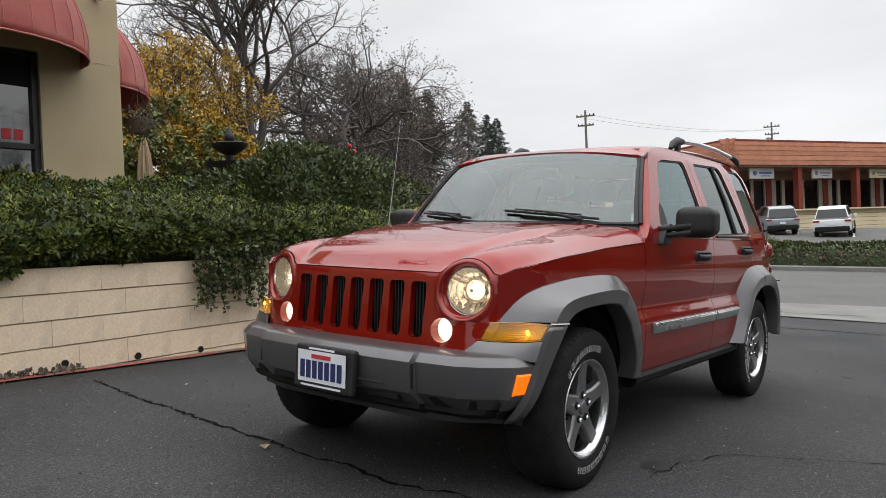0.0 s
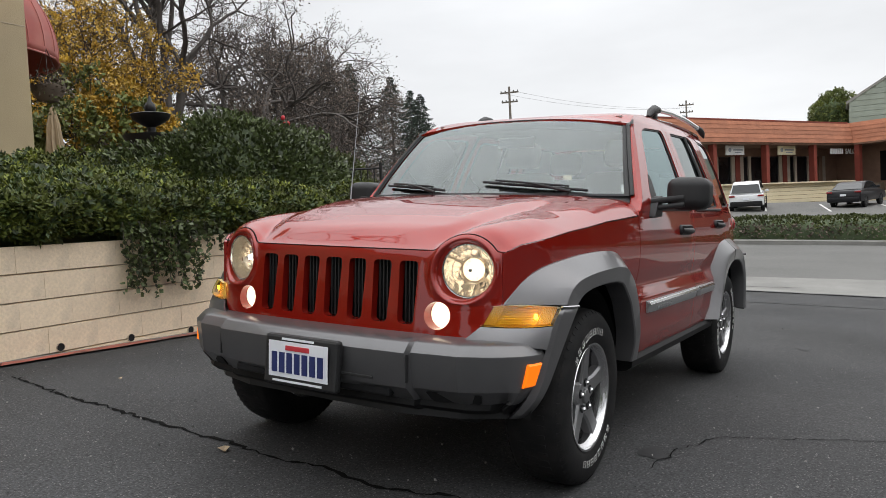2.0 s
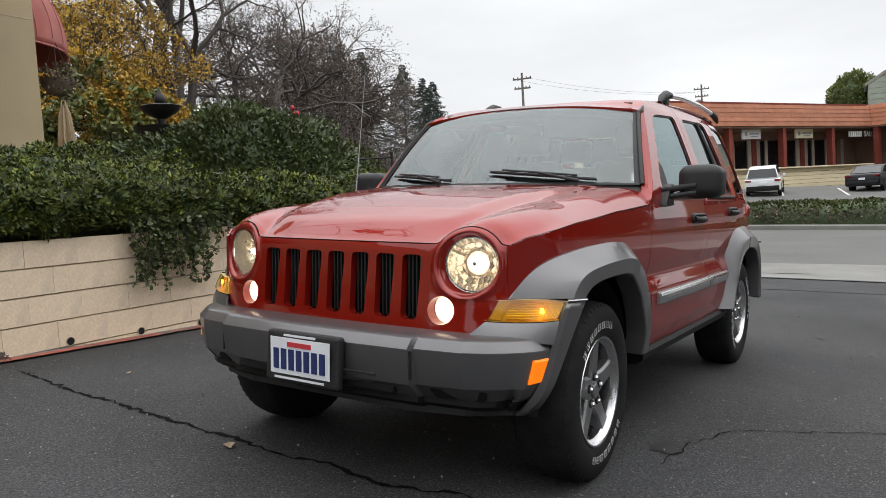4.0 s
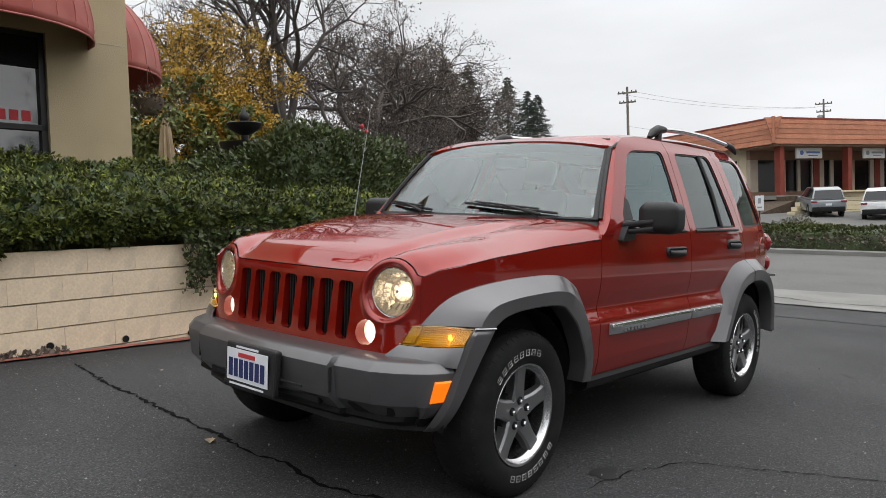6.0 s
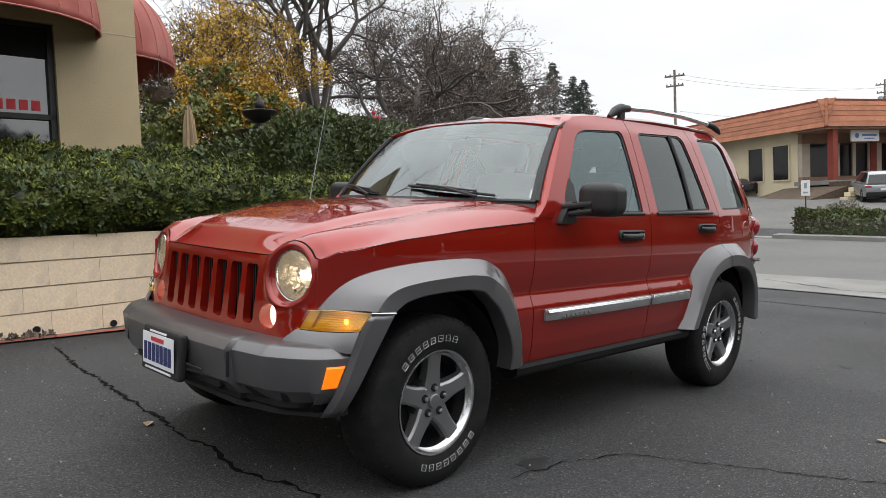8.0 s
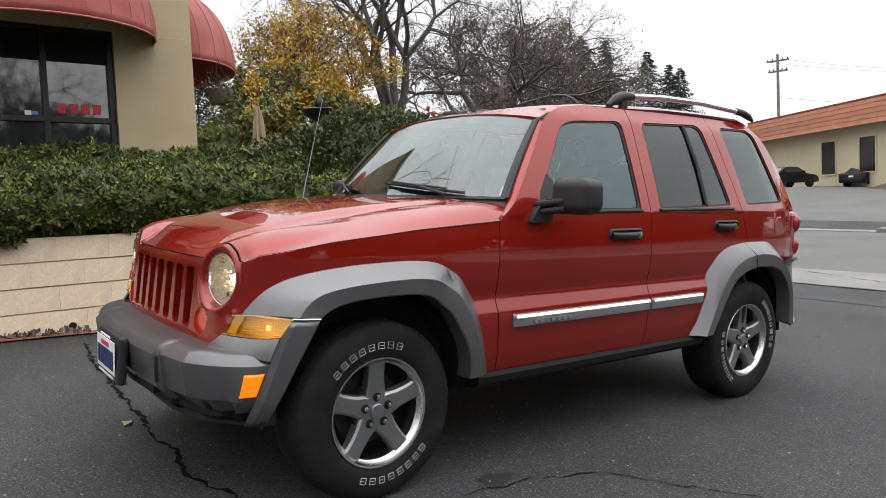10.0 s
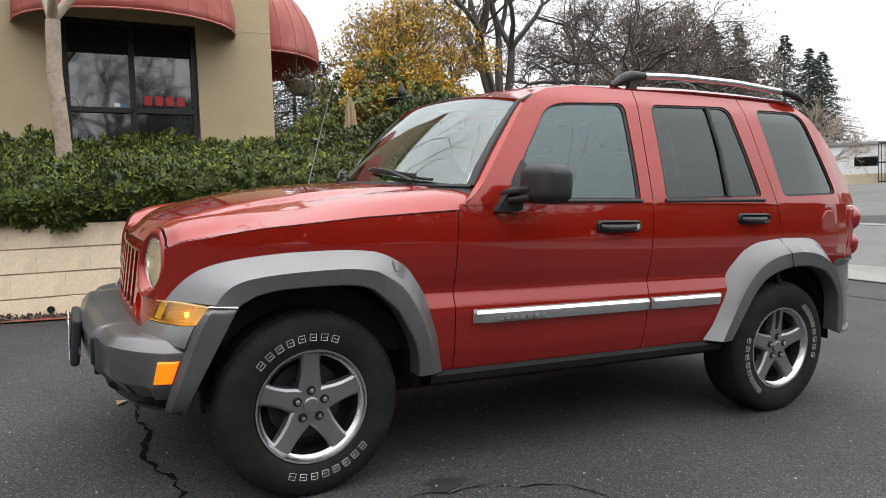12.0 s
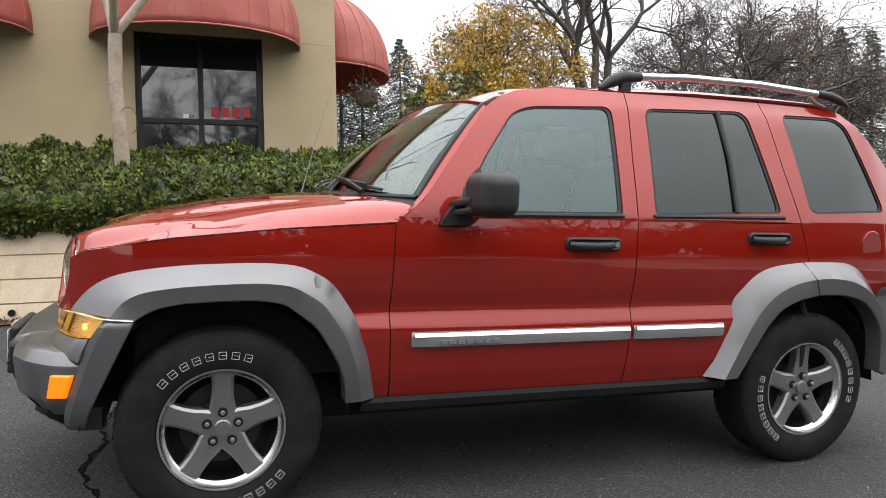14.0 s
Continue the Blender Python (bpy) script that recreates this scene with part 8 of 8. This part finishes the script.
    part("number_plate", boxed(low[1][0] - 0.035, low[1][0] + 0.01, -0.16, 0.16, 0.66, 0.78, 0.005), PLATE_WHITE, ob, "pale plain plate")
    return ob


parked_car(40.0, 5.2, 6, CAR_WHITE, "suv", "white crossover parked nose-in before the shops")
parked_car(41.1, 8.5, 26, CAR_SILVER, "suv", "silver crossover parked nose-in before the shops")
parked_car(43.3, 0.2, -14, CAR_BLACK, "sedan", "black saloon parked nose-in before the shops")
parked_car(45.6, 21.6, -12, CAR_BLACK, "sedan", "dark saloon parked beside the shop row")
parked_car(48.9, 17.8, -5, CAR_BLACK, "sedan", "black saloon parked at the shop's side wall")

# white house, low cream wall and slope beyond the side drive
white_house = empty("white_house", Matrix.Translation((60.0, 35.0, 0.6)) @ Matrix.Rotation(radians(-40), 4, "Z"), "distant low white building with a flat roof", "building")
part("wall", boxed(-4, 6, 0, 6, 0, 4.4), SIGN_WHITE, white_house)
part("roof", boxed(-4.2, 6.2, -0.2, 6.2, 4.4, 4.65, 0.03), SIGN_GREY, white_house)
part("window", boxed(-1.2, 0.6, -0.03, 0.01, 2.6, 3.4), SHOP_GLASS, white_house)
gate = empty("yard_gate", Matrix.Translation((50.6, 27.0, 1.55)) @ Matrix.Rotation(radians(-58), 4, "Z"), "dark iron yard gate behind the shops", "gate")
for z in (0.15, 1.5, 2.85):
    part("rail", boxed(-1.2, 1.2, -0.03, 0.03, z - 0.05, z + 0.05), DARK_BRONZE, gate)
for k in range(13):
    part("gate_bar", boxed(-1.2 + 0.2 * k - 0.025, -1.2 + 0.2 * k + 0.025, -0.02, 0.02, 0.0, 3.0), DARK_BRONZE, gate)
tagged(part("low_wall", boxed(-9, 9, 0, 0.3, 0, 1.4, 0.02, Matrix.Translation((48, 29.5, 0.9)) @ Matrix.Rotation(radians(-28), 4, "Z")), MALL_WALL), "long low cream wall across the side drive", "wall", kind="structure")

# ---- marks on the car park ----
CRACK = [(-0.34, 2.95), (-0.36, 2.74), (-0.42, 2.28), (-0.43, 1.88), (-0.46, 1.40), (-0.47, 1.15), (-0.49, 0.70), (-0.52, 0.40), (-0.50, 0.05), (-0.54, -0.25), (-0.46, -0.48), (-0.44, -0.75), (-0.55, -1.1)]
tagged(strip("crack", wander(CRACK, 0.04, 0.012, 2), 0.019, CRACK_DARK, 0.004, jitter=0.75, seed=2), "long jagged crack in the asphalt", "crack", "asphalt cracks", "structure")
tagged(strip("crack", wander([(0.30, -1.05), (0.74, -1.11), (0.98, -1.22), (1.10, -1.47), (1.20, -1.62), (1.33, -1.85), (1.60, -2.3)], 0.04, 0.012, 6), 0.006, CRACK_DARK, 0.004, jitter=0.75, seed=6), "fine crack in the asphalt", "crack", "asphalt cracks", "structure")
tagged(strip("crack", wander([(10.4, 2.6), (9.9, 1.2), (9.6, 0.4), (9.9, -0.6)], 0.1, 0.03, 7), 0.03, TAR, 0.014, jitter=0.6, seed=7), "crack across the gutter apron", "crack", "asphalt cracks", "structure")


def blot(x, y, rx, ry, turn, seed, label):
    rng = np.random.default_rng(seed)
    verts = [(x, y, ground_z(x, y) + 0.004)]
    for k in range(28):
        a = 2 * math.pi * k / 28
        q = 1 + 0.18 * math.sin(3 * a + seed) + rng.normal(0, 0.05)
        dx, dy = rx * q * math.cos(a), ry * q * math.sin(a)
        px, py = x + dx * math.cos(turn) - dy * math.sin(turn), y + dx * math.sin(turn) + dy * math.cos(turn)
        verts.append((px, py, ground_z(px, py) + 0.004))
    tagged(from_arrays("oil_spot", verts, [(0, k + 1, (k + 1) % 28 + 1) for k in range(28)], TAR), label, "stain", "oil spots", "structure")


blot(0.52, -1.0, 0.09, 0.06, 0.4, 3, "dark oil spot on the asphalt")
blot(4.04, -1.26, 0.09, 0.05, 0.2, 4, "dark oil spot on the asphalt")
blot(2.40, -0.86, 0.07, 0.04, 0.2, 5, "dark oil spot on the asphalt")


def litter():
    """Dead leaves and bits of grit lying on the car park."""
    rng = np.random.default_rng(4)
    for x, y, s in ((-0.60, 0.62, 0.075), (0.02, 2.35, 0.05), (2.15, -2.02, 0.06)):
        bm = bmesh.new()
        vs = [bm.verts.new(Vector(p) * s) for p in ((0, 0, 0.05), (0.35, 0.5, 0.2), (0.1, 1.1, 0.12), (-0.4, 0.55, 0.22), (0, 0.5, 0.06))]
        for f in ((0, 1, 4), (1, 2, 4), (2, 3, 4), (3, 0, 4)):
            bm.faces.new([vs[k] for k in f])
        ob = part("dead_leaf", bm, CANVAS, m=Matrix.Translation((x, y, ground_z(x, y) + 0.004)) @ Matrix.Rotation(rng.uniform(0, 6), 4, "Z"))
        tagged(ob, "curled brown dead leaf on the asphalt", "leaf", "dead leaves")
    n = 1500
    xs = rng.uniform(-4.5, -0.2, n) ** 1.0
    ys = np.array([wall_y(x) for x in xs]) - np.abs(rng.normal(0.05, 0.05, n))
    p = np.stack([xs, ys, [ground_z(x, y) + 0.02 for x, y in zip(xs, ys)]], axis=1)
    ob = leaves("leaf_litter", p, np.tile((0, 0, 0.2), (n, 1)), 0.05, LEAF_BR, None, rng, spread=1.0)
    tagged(ob, "brown leaf litter along the foot of the wall", "litter", kind="stuff")
    m = 2100
    g = np.stack([rng.uniform(-2.5, 7, m), rng.uniform(-3.2, 3.2, m), np.zeros(m)], axis=1)
    g[:, 2] = [ground_z(x, y) + 0.003 for x, y in g[:, :2]]
    ob = leaves("grit", g, np.tile((0, 0, 0.1), (m, 1)), 0.012, CONCRETE, None, rng, spread=1.0, wide=1.6)
    tagged(ob, "pale grit scattered over the asphalt", "grit", kind="stuff")


litter()

# ---- blocks of the retaining wall ----
def block_wall():
    meshes = []
    rng = np.random.default_rng(13)
    for v in range(5):
        bm = boxed(0.0002, 0.4058, -0.010, 0.02, 0.0035, 0.2035)
        for q in bm.verts:
            if q.co.y < 0:
                q.co.x += 0.0004 if q.co.x < 0.2 else -0.0004
                q.co.z += 0.003 if q.co.z < 0.1 else -0.003
                q.co.y += rng.normal(0, 0.0012)
        me = bpy.data.meshes.new("block")
        bm.to_mesh(me)
        bm.free()
        me.materials.append(BLOCK)
        meshes.append(me)
    for row in range(5):
        z = 1.026 - 0.207 * (row + 1)
        off = -0.615 if row % 2 else -0.41
        for k in range(-12, 20):
            x = off + 0.406 * k
            if -9 < x < 8.1 and z + 0.207 > ground_z(x, 3.4) - 0.05:
                ob = new("block", meshes[rng.integers(0, 5)])
                ob.parent = wall
                ob.location = (x, rng.normal(0, 0.0015), z)


block_wall()
